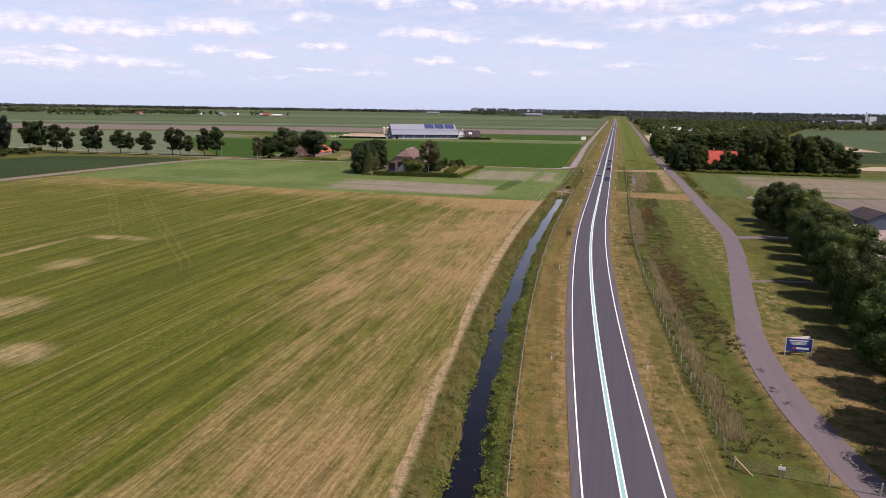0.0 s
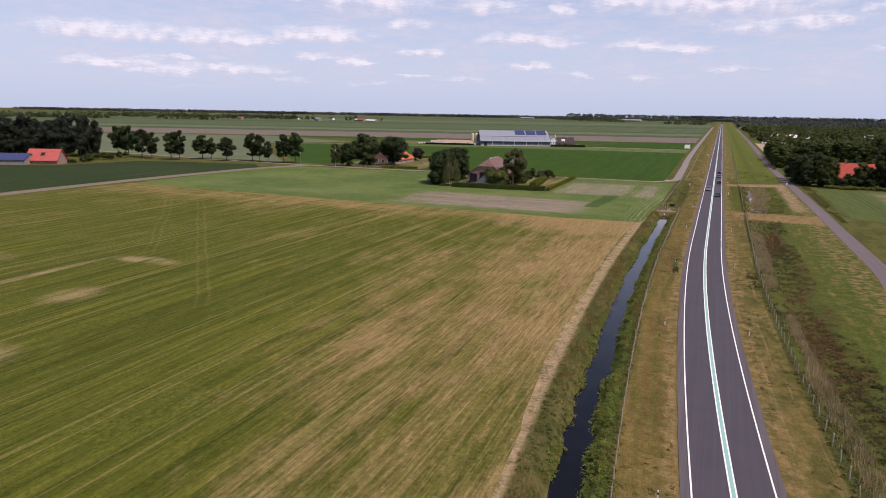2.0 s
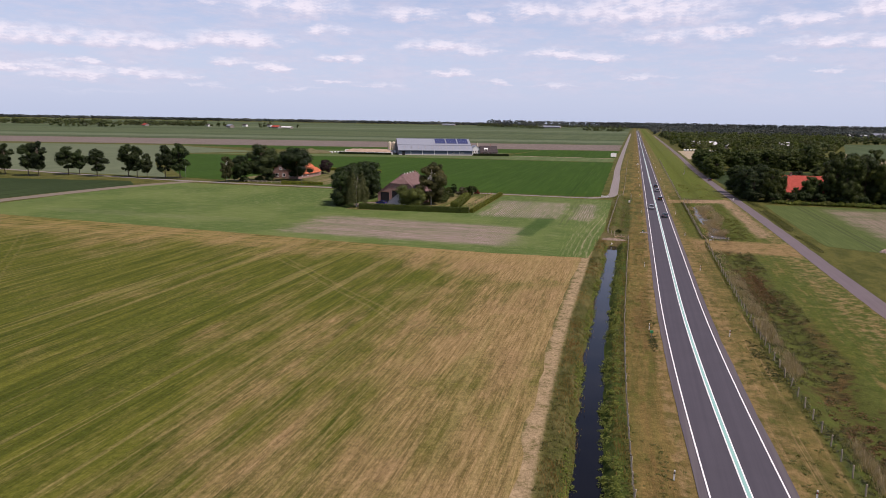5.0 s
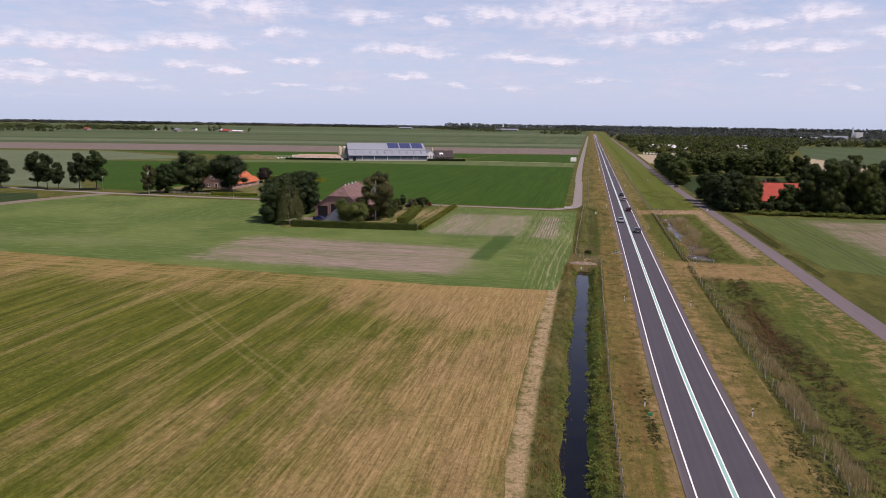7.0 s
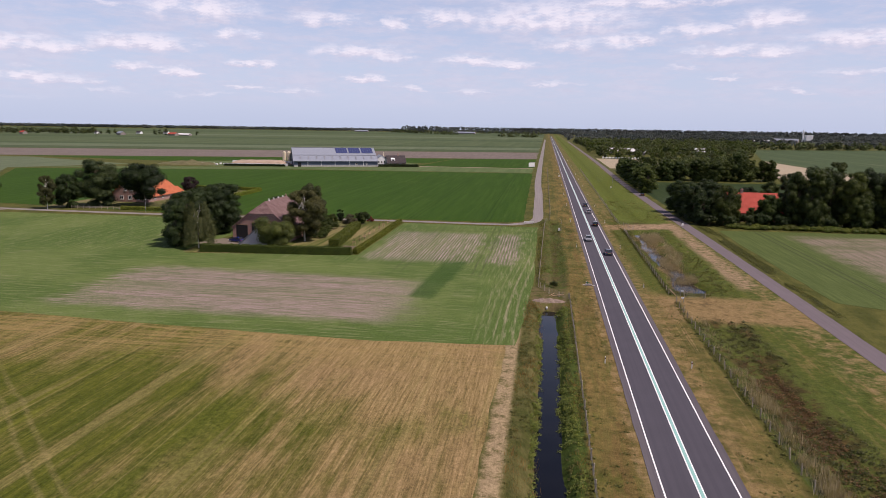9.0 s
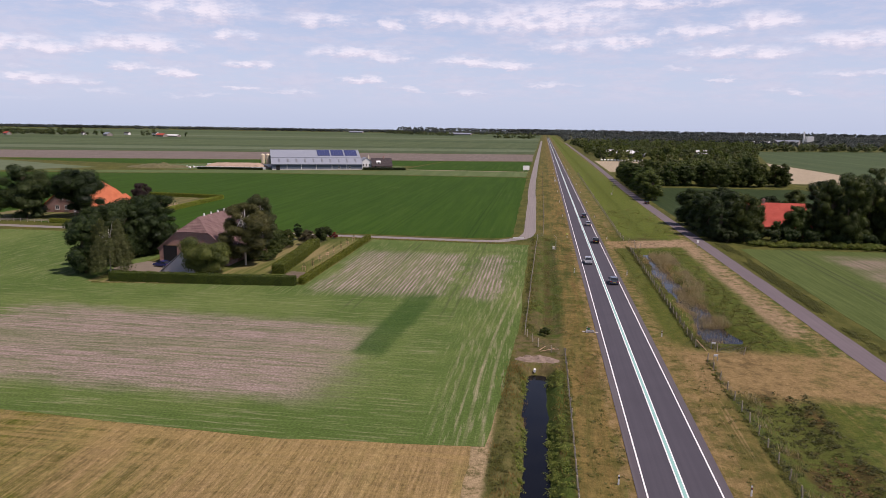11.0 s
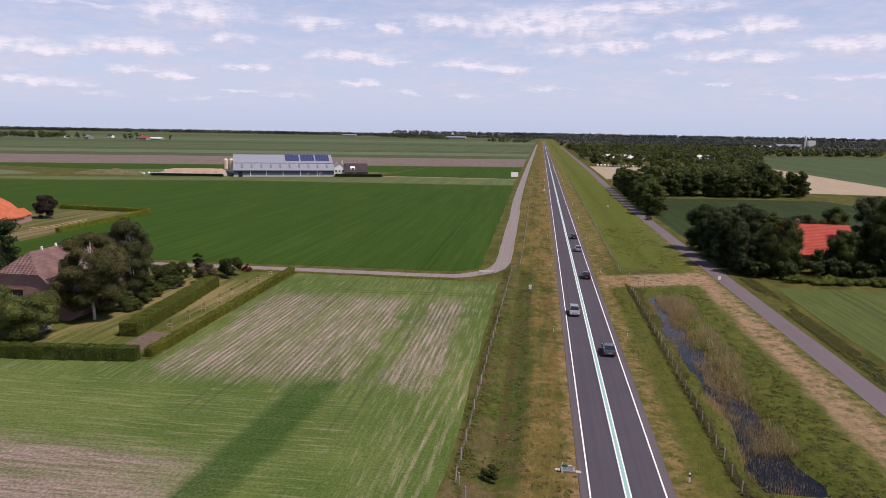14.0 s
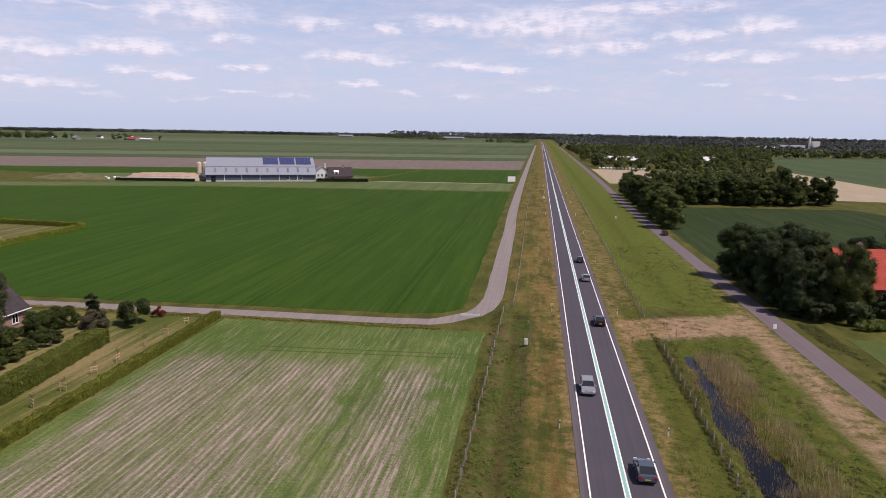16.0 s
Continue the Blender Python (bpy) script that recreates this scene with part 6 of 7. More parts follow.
for v in bm.verts:
    ex = max(0.0, 1 - math.hypot(v.co.x, v.co.y) * 2)
    v.co = Vector((v.co.x * 50, v.co.y * 22, -0.05 + 4.2 * ex ** 0.7 * (0.7 + 0.6 * noise.noise(v.co * 8))))
heap = part("earth_mound", bm, plain("weedy_earth", (0.115, 0.105, 0.050), 0.95, vary=0.5, scale=0.3))
heap.matrix_basis = pose(-300, 655, 0, 0, 0, 8)
tagged(heap, "long low heap of earth and weeds by the barn", "earth heap")
for k, (x, y) in enumerate(((-272, 657), (-276, 659), (-280, 656.5), (-284, 660), (-275, 653), (-288, 657))):
    bm = bmesh.new()
    tube(bm, (0, 0, 0), (1.4, 0, 0), 0.7, 0.7, 14)
    bale = part("wrapped_bale", bm, M_PAINT)
    bale.matrix_basis = pose(x, y, 0.7, 0, 0, 40 * k)
    tagged(bale, "white plastic wrapped silage bale on the ground", "bale", "silage bales")

# red-roofed house in the grove
red = gable_house("grove_house", "brick house with red tiled roof among trees", pose(48.5, 415.0, 0, 0, 0, -90), 18.0, 17.5, 3.4, 9.8, M_BRICK, M_RED, 0.5)
chimney(red, 0, 5, 9.4, 11.0)
for y in (3, 7, 12):
    window(red, 9.01, y, 1.0, 1.4, 1.5, "x", out=1)
# house and shed past the dark field on the other side
lh = gable_house("cottage", "small pale house with red tiled roof", pose(-352, 299.5, 0, 0, 0, -68), 10.5, 16.5, 2.4, 7.8, M_BRICK, M_ROSE, 0.6)
window(lh, 5.26, 4, 1.0, 1.3, 1.3, "x", out=1)
window(lh, 5.26, 9, 1.0, 1.3, 1.3, "x", out=1)
bm = bmesh.new()
roof_slab(bm, [(3.4, 7.0, 4.75), (3.4, 9.2, 4.75), (2.0, 9.2, 6.2), (2.0, 7.0, 6.2)], 0.15)
part("skylight", bm, M_GLASS, lh)
ls = gable_house("solar_shed", "low shed with blue solar panels on its roof", pose(-372, 286, 0, 0, 0, -68), 12, 26, 2.6, 5.6, M_BRICK_G, M_PANEL, 0.4, category="shed")

# yard with stable and riding arena
stable = gable_house("stable", "grey stable with dark sheet roof in the yard", pose(74, 214, 0, 0, 0, 8), 9.0, 13.0, 2.6, 4.6, M_SHEET_WALL, M_DARKTILE, 0.4, category="stable")


# ---- fences, posts, signs, vehicles ----
def share(name, mesh, parent, m):
    """One more part on a shared mesh."""
    ob = new(name, mesh)
    ob.parent = parent
    ob.matrix_basis = m
    return ob


def mesh_from(name, bm, mat):
    me = bpy.data.meshes.new(name)
    bm.to_mesh(me)
    bm.free()
    me.materials.append(mat)
    return me


def post_mesh(h, r):
    bm = bmesh.new()
    tube(bm, (0, 0, -0.5), (0, 0, h), r, r * 0.95, 7)
    tube(bm, (0, 0, h), (0, 0, h + r * 0.5), r * 0.95, r * 0.4, 7)
    return mesh_from("post", bm, M_POST)


POST = post_mesh(1.25, 0.078)


def fence(label, line, gap, rails=(0.14, 0.32, 0.5, 0.68, 0.88, 1.12), rng_seed=1):
    """A wire fence on round posts along a line of (u, y) beside the road."""
    rng = np.random.default_rng(rng_seed)
    root = empty("wire_fence", Matrix(), label, "fence", "wire fences")
    pts = []
    for (au, ay), (bu, by) in zip(line, line[1:]):
        k = max(1, round(math.hypot(bu - au, by - ay) / gap))
        pts += [(au + (bu - au) * i / k, ay + (by - ay) * i / k) for i in range(k)]
    pts.append(line[-1])
    feet = [Vector((u + bend(y), y, land(u, y))) for u, y in pts]
    for f in feet:
        share("post", POST, root, Matrix.Translation(f) @ pose(0, 0, rng.uniform(-0.06, 0.08), rng.normal() * 2.5, rng.normal() * 2.5, rng.uniform(0, 360)))
    bm = bmesh.new()
    for z in rails:
        for a, b in zip(feet, feet[1:]):
            up = Vector((0, 0, z))
            tube(bm, a + up, b + up, 0.010, 0.010, 3)
    part("wire", bm, M_WIRE, root)
    return root


fence("wire fence on weathered posts between road and ditch", [(-14.6, 46), (-14.7, 120), (-14.75, 200), (-14.8, 274)], 3.2, rng_seed=2)
fence("short wire fence across the ditch head", [(-15.0, 274.2), (-16.8, 275.2), (-18.8, 277.6), (-20.6, 282.7)], 2.2, rng_seed=3)
fence("wire fence along the sown field", [(-21.0, 283.5), (-20.6, 330), (-19.9, 385), (-18.2, 391), (-18.0, 420), (-18.6, 560), (-18.8, 700)], 4.4, rng_seed=4)
fence("wire fence on weathered posts beside the wet swale", [(25.0, 59), (17.0, 61.0), (5.7, 62.5), (5.6, 110), (5.6, 190), (5.7, 264), (5.75, 275.5)], 3.3, rng_seed=5)
fence("wire fence with pale posts round the reed pond", [(12.0, 279.8), (8.2, 280.2), (5.5, 282.3), (5.7, 325), (5.9, 369.5), (9.3, 374.6)], 3.2, rng_seed=6)
fence("wire fence on weathered posts along the grassy verge", [(8.2, 379.5), (5.9, 387), (5.6, 396), (5.9, 450), (6.3, 560), (7.0, 700)], 3.4, rng_seed=7)


def rail_fence(label, line, gap):
    """A low fence of pale timber posts and two rails along a line of (x, y)."""
    root = empty("rail_fence", Matrix(), label, "fence")
    pts = []
    for (ax, ay), (bx, by) in zip(line, line[1:]):
        k = max(1, round(math.hypot(bx - ax, by - ay) / gap))
        pts += [Vector((ax + (bx - ax) * i / k, ay + (by - ay) * i / k, 0.05)) for i in range(k)]
    pts.append(Vector((*line[-1], 0.05)))
    for f in pts:
        share("post", POST, root, Matrix.Translation(f))
    for a, b in zip(pts, pts[1:]):
        for z in (0.55, 1.0):
            bm = bmesh.new()
            tube(bm, a + Vector((0, 0, z)), b + Vector((0, 0, z)), 0.06, 0.06, 6)
            part("rail", bm, M_STAKE, root)
    return root


rail_fence("pale timber rail fence inside the paddock", [(-167.9, 412.3), (-165.1, 419.3), (-164.6, 434.7)], 2.4)

def strut(x, y, dx, dy):
    bm = bmesh.new()
    tube(bm, (0, 0, 1.1), (dx, dy, 0.0), 0.07, 0.07, 6)
    ob = part("brace_post", bm, M_STAKE)
    ob.matrix_basis = pose(x, y, 0)
    return tagged(ob, "slanting pale brace at a fence corner", "brace", "fence braces")


strut(5.7 + bend(62.5), 62.6, 1.5, -1.0)
strut(5.6, 282.2, 1.2, -1.6)

refl = empty("reflector_post", Matrix(), "white roadside reflector post in the verge", "marker post", "reflector posts")
bm = bmesh.new()
prism(bm, [(-0.07, -0.3), (0.07, -0.3), (0.07, 0.95), (0.0, 1.02), (-0.07, 0.98)], -0.06, 0.06)
part("body", bm, M_PAINT, refl)
bm = bmesh.new()
box(bm, -0.075, 0.075, -0.066, 0.066, 0.66, 0.84)
part("band", bm, plain("black_band", (0.03, 0.03, 0.03), 0.5), refl)
bm = bmesh.new()
box(bm, -0.025, 0.025, -0.072, -0.066, 0.68, 0.82)
part("reflector", bm, plain("reflector_red", (0.5, 0.03, 0.02), 0.2), refl)
ys = [85.9, 138.0, 186.5, 236.8, 286.8, 335.3, 388.0, 440.6] + [491.5 + 51 * k for k in range(8)]
first = True
for y in ys:
    for u in (-10.9, 1.1):
        m = pose(u + bend(y), y, 0, 0, 0, 180 if u < 0 else 0)
        if first:
            refl.matrix_basis, first = m, False
        else:
            copy_thing(refl, m)


def board_sign(x, y, turn):
    """A blue and white advertising board on two posts, with a second panel behind at an angle."""
    root = empty("advertising_board", pose(x, y, 0, 0, 0, turn), "blue advertising board with white lettering bars on posts", "sign board")
    blue = plain("blue_board", (0.030, 0.055, 0.22), 0.4, vary=0.08)
    for px_ in (-1.65, 1.65):
        bm = bmesh.new()
        tube(bm, (px_, 0, -0.3), (px_, 0, 2.45), 0.06, 0.06, 8)
        part("leg", bm, M_PAINT, root)
    bm = bmesh.new()
    box(bm, -1.6, 1.6, -0.03, 0.03, 0.65, 2.4)
    face = part("panel", bm, blue, root)
    for x0, x1, z0, z1 in ((-1.25, 1.1, 2.05, 2.2), (-1.0, 0.9, 1.86, 1.93), (-1.15, 1.0, 1.72, 1.79), (-0.9, 0.8, 1.58, 1.65), (-0.35, 1.25, 0.95, 1.2)):
        bm = bmesh.new()
        box(bm, x0, x1, -0.04, -0.03, z0, z1)
        part("lettering_bar", bm, M_PAINT, face)
    bm = bmesh.new()
    box(bm, -0.75, -0.45, -0.04, -0.03, 0.95, 1.2)
    part("emblem", bm, plain("emblem_red", (0.5, 0.05, 0.05), 0.5), face)
    bm = bmesh.new()
    box(bm, -1.6, 1.6, -0.03, 0.03, 0.65, 2.4)
    bm.transform(pose(0.25, 0.85, 0, 0, 0, 26))
    part("rear_panel", bm, M_PAINT, root, "plain white rear panel")
    bm = bmesh.new()
    tube(bm, (1.75, 1.5, -0.3), (1.75, 1.5, 2.4), 0.06, 0.06, 8)
    part("leg", bm, M_PAINT, root)
    return root


board_sign(25.4, 96.7, 4)


def panel_sign(kind, label, x, y, w, h, z, turn=0, legs=(-0.4, 0.4), mat=M_PAINT):
    root = empty(kind, pose(x, y, 0, 0, 0, turn), label, "sign")
    bm = bmesh.new()
    box(bm, -w / 2, w / 2, -0.03, 0.03, z, z + h)
    bmesh.ops.bevel(bm, geom=bm.edges[:], offset=0.015, segments=1, affect="EDGES")
    part("panel", bm, mat, root)
    for f in legs:
        bm = bmesh.new()
        tube(bm, (f * w, 0.06, -0.3), (f * w, 0.06, z + h * 0.9), 0.045, 0.045, 8)
        part("leg", bm, M_METAL, root)
    return root


panel_sign("field_billboard", "large plain white board at the field edge", -31.5, 709, 5.2, 3.4, 1.2, 22)
panel_sign("lane_barrier", "low white barrier board at the lane bend", -25.5, 379.6, 3.4, 0.35, 0.55, 4)
panel_sign("lane_sign", "small white sign on a post beside the lane", 25.7, 378.1, 0.6, 0.8, 1.5, 10, (0.0,))
panel_sign("fence_notice", "small white notice board on the pond fence", 8.0, 281.8, 0.6, 0.3, 0.8, -8)
panel_sign("fence_notice", "small white notice board on the swale fence", 9.5 + bend(62), 61.9, 0.6, 0.3, 0.8, -8)
panel_sign("fence_notice", "small white notice board beside the bare crossing", 7.0, 276.0, 0.6, 0.3, 0.7, -8)
panel_sign("verge_sign", "small yellow green sign in the verge", -10.9, 389.0, 0.7, 0.5, 0.8, 0, (0.0,), plain("yellow_plate", (0.55, 0.55, 0.12), 0.5))
panel_sign("verge_sign", "small green kilometre plate in the verge", -10.6, 182.0, 0.5, 0.4, 0.8, 0, (0.0,), plain("green_plate", (0.05, 0.30, 0.12), 0.5))

tri_sign = empty("warning_sign", pose(-11.4, 596, 0), "triangular road warning sign in the verge", "road sign")
bm = bmesh.new()
prism(bm, [(-0.75, 1.7), (0.75, 1.7), (0.0, 3.0)], -0.03, 0.03)
part("panel", bm, M_PAINT, tri_sign)
bm = bmesh.new()
tube(bm, (0, 0.08, -0.3), (0, 0.08, 2.7), 0.05, 0.05, 8)
part("leg", bm, M_METAL, tri_sign)


def cabinet_mast(x, y, h, label):
    """A slim mast with a pale roadside cabinet at its foot."""
    root = empty("traffic_cabinet", pose(x, y, 0), label, "cabinet")
    bm = bmesh.new()
    box(bm, -0.3, 0.3, -0.22, 0.22, 0, 0.95)
    bmesh.ops.bevel(bm, geom=bm.edges[:], offset=0.04, segments=1, affect="EDGES")
    c = part("cabinet", bm, M_CREAM, root)
    bm = bmesh.new()
    box(bm, -0.26, 0.26, -0.25, -0.22, 0.08, 0.87)
    part("cabinet_door", bm, M_PAINT, c)
    bm = bmesh.new()
    tube(bm, (0.6, 0.1, -0.3), (0.6, 0.1, h), 0.07, 0.05, 8)
    part("mast", bm, M_METAL, root)
    bm = bmesh.new()
    tube(bm, (0.6, 0.1, h), (0.1, 0.1, h + 0.5), 0.04, 0.04, 6)
    part("arm", bm, M_METAL, root)
    return root


cabinet_mast(-15.3, 366.2, 3.4, "pale roadside cabinet with a slim mast")
cabinet_mast(16.4, 537.8, 9.0, "pale roadside cabinet with a tall slim mast")

lamp = empty("street_lamp", pose(-164.7, 372.3, 0), "slim street lamp beside the farm lane", "street lamp", "street lamps")
bm = bmesh.new()
tube(bm, (0, 0, -0.3), (0, 0, 5.0), 0.08, 0.05, 8)
part("pole", bm, M_METAL, lamp)
bm = bmesh.new()
box(bm, -0.12, 0.45, -0.12, 0.12, 4.95, 5.1)
bmesh.ops.bevel(bm, geom=bm.edges[:], offset=0.03, segments=1, affect="EDGES")
part("lantern", bm, M_PAINT, lamp)
copy_thing(lamp, pose(-232.7, 379.5, 0) @ Matrix.Diagonal((1, 1, 1.25, 1)))
copy_thing(lamp, pose(-329.6, 356.5, 0) @ Matrix.Diagonal((1, 1, 1.1, 1)))

# young trees between stakes in the garden strip
guard = empty("young_tree", pose(-72.6, 323.9, 0), "young fruit tree tied between pale wooden stakes", "young tree", "young orchard trees")
for s in (-0.38, 0.38):
    bm = bmesh.new()
    tube(bm, (s, 0, -0.2), (s, 0, 1.2), 0.035, 0.035, 7)
    part("stake", bm, M_STAKE, guard)
for z in (0.62, 1.04):
    bm = bmesh.new()
    box(bm, -0.46, 0.46, -0.05, 0.05, z, z + 0.11)
    part("crossbar", bm, M_STAKE, guard)
bm = bmesh.new()
tube(bm, (0, 0, -0.1), (0.05, 0, 1.7), 0.03, 0.012, 6)
for a in range(5):
    tube(bm, (0.03, 0, 1.1 + 0.1 * a), (0.28 * math.cos(a * 2.4), 0.28 * math.sin(a * 2.4), 1.5 + 0.1 * a), 0.012, 0.005, 4)
part("trunk", bm, M_BARK, guard)
r2 = np.random.default_rng(5)
c = unit(r2.normal(size=(36, 3))) * np.array([0.3, 0.3, 0.3]) + np.array([0, 0, 1.7])
lf = new("foliage", leaf_mesh("foliage", r2, c, unit(r2.normal(size=(36, 3))), 0.09, M_LEAF_LIGHT))
lf.parent = guard
for y in (330.0, 335.4, 341.6, 347.0, 353.9, 359.9, 366.5):
    copy_thing(guard, pose(-72.6, y, 0, 0, 0, y * 7))

field("vegetable_plot", [(-75.6, 313.2), (-71.2, 313.0), (-70.9, 322.0), (-75.0, 322.8)], 0.08, plain("dug_earth", (0.12, 0.092, 0.066), 0.95, vary=0.5, scale=1.2, bump=0.05), "small dug vegetable plot of dark earth", 0.4)

# plank fence at the second farm
pf = empty("rail_fence", pose(-199, 378.5, 0, 0, 0, 3), "low wooden rail fence along the farm lane", "fence")
for k in range(9):
    bm = bmesh.new()
    box(bm, 2.4 * k - 0.07, 2.4 * k + 0.07, -0.07, 0.07, -0.2, 1.15)
    part("post", bm, M_POST, pf)
for z in (0.45, 0.85):
    bm = bmesh.new()
    box(bm, 0, 19.2, -0.1, -0.07, z, z + 0.14)
    part("rail", bm, M_POST, pf)

# stones and culvert at the ditch head
culvert = empty("culvert", pose(-19.2, 269.6, -0.7), "short white plastic drain pipe at the ditch head", "culvert")
bm = bmesh.new()
a = tube(bm, (0, -0.9, 0), (0, 2.4, 0.1), 0.17, 0.17, 16)
part("pipe", bm, M_PAINT, culvert)
bm = bmesh.new()
tube(bm, (0, -0.96, 0), (0, -0.78, 0), 0.21, 0.21, 16)
part("collar", bm, M_PAINT, culvert)
slab = empty("drain_box", pose(-10.35, 287.3, 0), "grey concrete drain box beside the road", "drain box")
bm = bmesh.new()
box(bm, -0.7, 0.7, -0.5, 0.5, -0.1, 0.22)
bmesh.ops.bevel(bm, geom=bm.edges[:], offset=0.05, segments=1, affect="EDGES")
part("box", bm, plain("weathered_concrete", (0.24, 0.22, 0.20), 0.9, vary=0.3, scale=2.0), slab)
bm = bmesh.new()
for k in range(5):
    box(bm, -0.5, 0.5, -0.42 + 0.2 * k, -0.34 + 0.2 * k, 0.22, 0.26)
part("grate", bm, M_METAL, slab)
bm = bmesh.new()
for x0, y0, w in ((-1.25, -0.3, 0.5), (0.75, -0.45, 0.55), (-0.35, 0.56, 0.8)):
    box(bm, x0, x0 + w, y0, y0 + 0.45, -0.05, 0.09)
bmesh.ops.bevel(bm, geom=bm.edges[:], offset=0.02, segments=1, affect="EDGES")
part("slab", bm, plain("pale_concrete", (0.40, 0.37, 0.33), 0.9, vary=0.3, scale=2.0), slab, "pale broken concrete slabs")

drain_sign = empty("marker_sign", pose(-10.6, 287.0, -0.25), "small green marker plate on a thin post", "sign")
bm = bmesh.new()
tube(bm, (0, 0, -0.2), (0, 0, 1.0), 0.03, 0.03, 8)
part("post", bm, M_STAKE, drain_sign)
bm = bmesh.new()
box(bm, -0.2, 0.2, -0.035, -0.015, 0.72, 1.02)
bmesh.ops.bevel(bm, geom=bm.edges[:], offset=0.008, segments=1, affect="EDGES")
part("plate", bm, plain("green_enamel", (0.02, 0.17, 0.09), 0.4), drain_sign)



def car(label, m, paint, estate=False):
    """A passenger car facing its own +y, with the wheels on the ground."""
    root = empty("car", m, label, "car", "cars on the road")
    w, l = 0.9, 2.15
    side = [(-l, 0.35), (-l, 0.85), (-l + 0.08, 1.0), (l - 1.25, 1.0), (l - 0.1, 0.78), (l, 0.6), (l, 0.35)]
    bm = bmesh.new()
    prism(bm, side, -w, w)
    bm.transform(Matrix(((0, 1, 0, 0), (1, 0, 0, 0), (0, 0, 1, 0), (0, 0, 0, 1))))
    bmesh.ops.recalc_face_normals(bm, faces=bm.faces[:])
    bmesh.ops.bevel(bm, geom=bm.edges[:], offset=0.09, segments=2, affect="EDGES")
    body = part("body", bm, paint, root)
    rear = -l + (0.1 if estate else 0.35)
    roof0, roof1, top = rear + (0.35 if estate else 0.75), 0.25, 1.5 if estate else 1.46

    def cab(shrink, z0, z1):
        b = bmesh.new()
        lo = [b.verts.new((sx * (w - 0.06), y, z0)) for sx, y in ((-1, rear), (1, rear), (1, l - 1.2), (-1, l - 1.2))]
        hi = [b.verts.new((sx * (w - shrink), y, z1)) for sx, y in ((-1, roof0), (1, roof0), (1, roof1), (-1, roof1))]
        b.faces.new(lo[::-1])
        b.faces.new(hi)
        for i in range(4):
            b.faces.new((lo[i], lo[(i + 1) % 4], hi[(i + 1) % 4], hi[i]))
        bmesh.ops.recalc_face_normals(b, faces=b.faces[:])
        return b
    part("window_band", cab(0.2, 0.98, top - 0.03), M_GLASS, root)
    bm = bmesh.new()
    box(bm, -(w - 0.17), w - 0.17, roof0 - 0.02, roof1 + 0.04, top - 0.06, top + 0.02)
    bmesh.ops.bevel(bm, geom=bm.edges[:], offset=0.03, segments=2, affect="EDGES")
    part("roof", bm, paint, root)
    for sx in (-1, 1):
        for p0, p1 in (((rear, 1.0), (roof0, top - 0.02)), ((l - 1.22, 1.0), (roof1, top - 0.02)), ((-0.35, 1.0), (-0.35, top - 0.02))):
            bm = bmesh.new()
            tube(bm, (sx * (w - 0.07), p0[0], p0[1]), (sx * (w - 0.19), p1[0], p1[1]), 0.045, 0.04, 6)
            part("pillar", bm, paint, root)
        bm = bmesh.new()
        box(bm, *sorted((sx * (w + 0.02), sx * (w + 0.2))), l - 1.35, l - 1.22, 0.98, 1.12)
        part("mirror", bm, paint, root)
        bm = bmesh.new()
        box(bm, *sorted((sx * 0.5, sx * 0.84)), l - 0.06, l + 0.01, 0.62, 0.76)
        part("headlight", bm, M_PAINT, root)
        bm = bmesh.new()
        box(bm, *sorted((sx * 0.56, sx * 0.86)), -l - 0.01, -l + 0.06, 0.7, 0.9)
        part("tail_light", bm, plain("tail_red", (0.35, 0.02, 0.02), 0.25), root)
        for y in (-1.3, 1.35):
            bm = bmesh.new()
            tube(bm, (sx * (w - 0.2), y, 0.32), (sx * (w + 0.01), y, 0.32), 0.32, 0.32, 18)
            wheel = part("wheel", bm, plain("tyre", (0.02, 0.02, 0.02), 0.8), root)
            bm = bmesh.new()
            tube(bm, (sx * (w + 0.01), y, 0.32), (sx * (w + 0.025), y, 0.32), 0.2, 0.18, 14)
            part("rim", bm, M_METAL, wheel)
    bm = bmesh.new()
    box(bm, -0.27, 0.27, -l - 0.015, -l + 0.02, 0.55, 0.66)
    part("number_plate", bm, plain("plate_yellow", (0.6, 0.45, 0.05), 0.5), root)
    return root


def paint(name, color):
    m, n = material(name)
    n.finish(n.surface(n.mix(n.noise(n.coords(), 8.0), color, tuple(v * 1.1 for v in color)), 0.25, 0.3, spec=0.5, Coat_Weight=0.6))
    return m


P_BLACK, P_BLUE = paint("black_lacquer", (0.012, 0.012, 0.014)), paint("dark_blue_lacquer", (0.02, 0.03, 0.06))
P_GREY = paint("grey_blue_lacquer", (0.09, 0.11, 0.14))
P_SILVER, P_BRIGHT = paint("silver_lacquer", (0.30, 0.31, 0.32)), paint("bright_blue_lacquer", (0.02, 0.04, 0.22))
car("dark blue hatchback driving on the main road", pose(-2.95, 440.0, 0.07), P_BLUE)
car("silver grey hatchback driving on the main road", pose(-2.8, 417.0, 0.07), P_SILVER)
car("black hatchback driving on the main road", pose(-2.8, 380.5, 0.07), P_BLACK)
car("grey blue hatchback driving on the main road", pose(-2.9, 325.5, 0.07), P_GREY)
car("silver estate car coming along the main road", pose(-7.0, 347.5, 0.07, 0, 0, 180), P_SILVER, True)
car("black car driving along the service lane", pose(28.0, 496, 0.06), P_BLACK)
car("bright blue car parked in the farmyard", pose(-106.0, 321.3, 0, 0, 0, 75), P_BRIGHT)

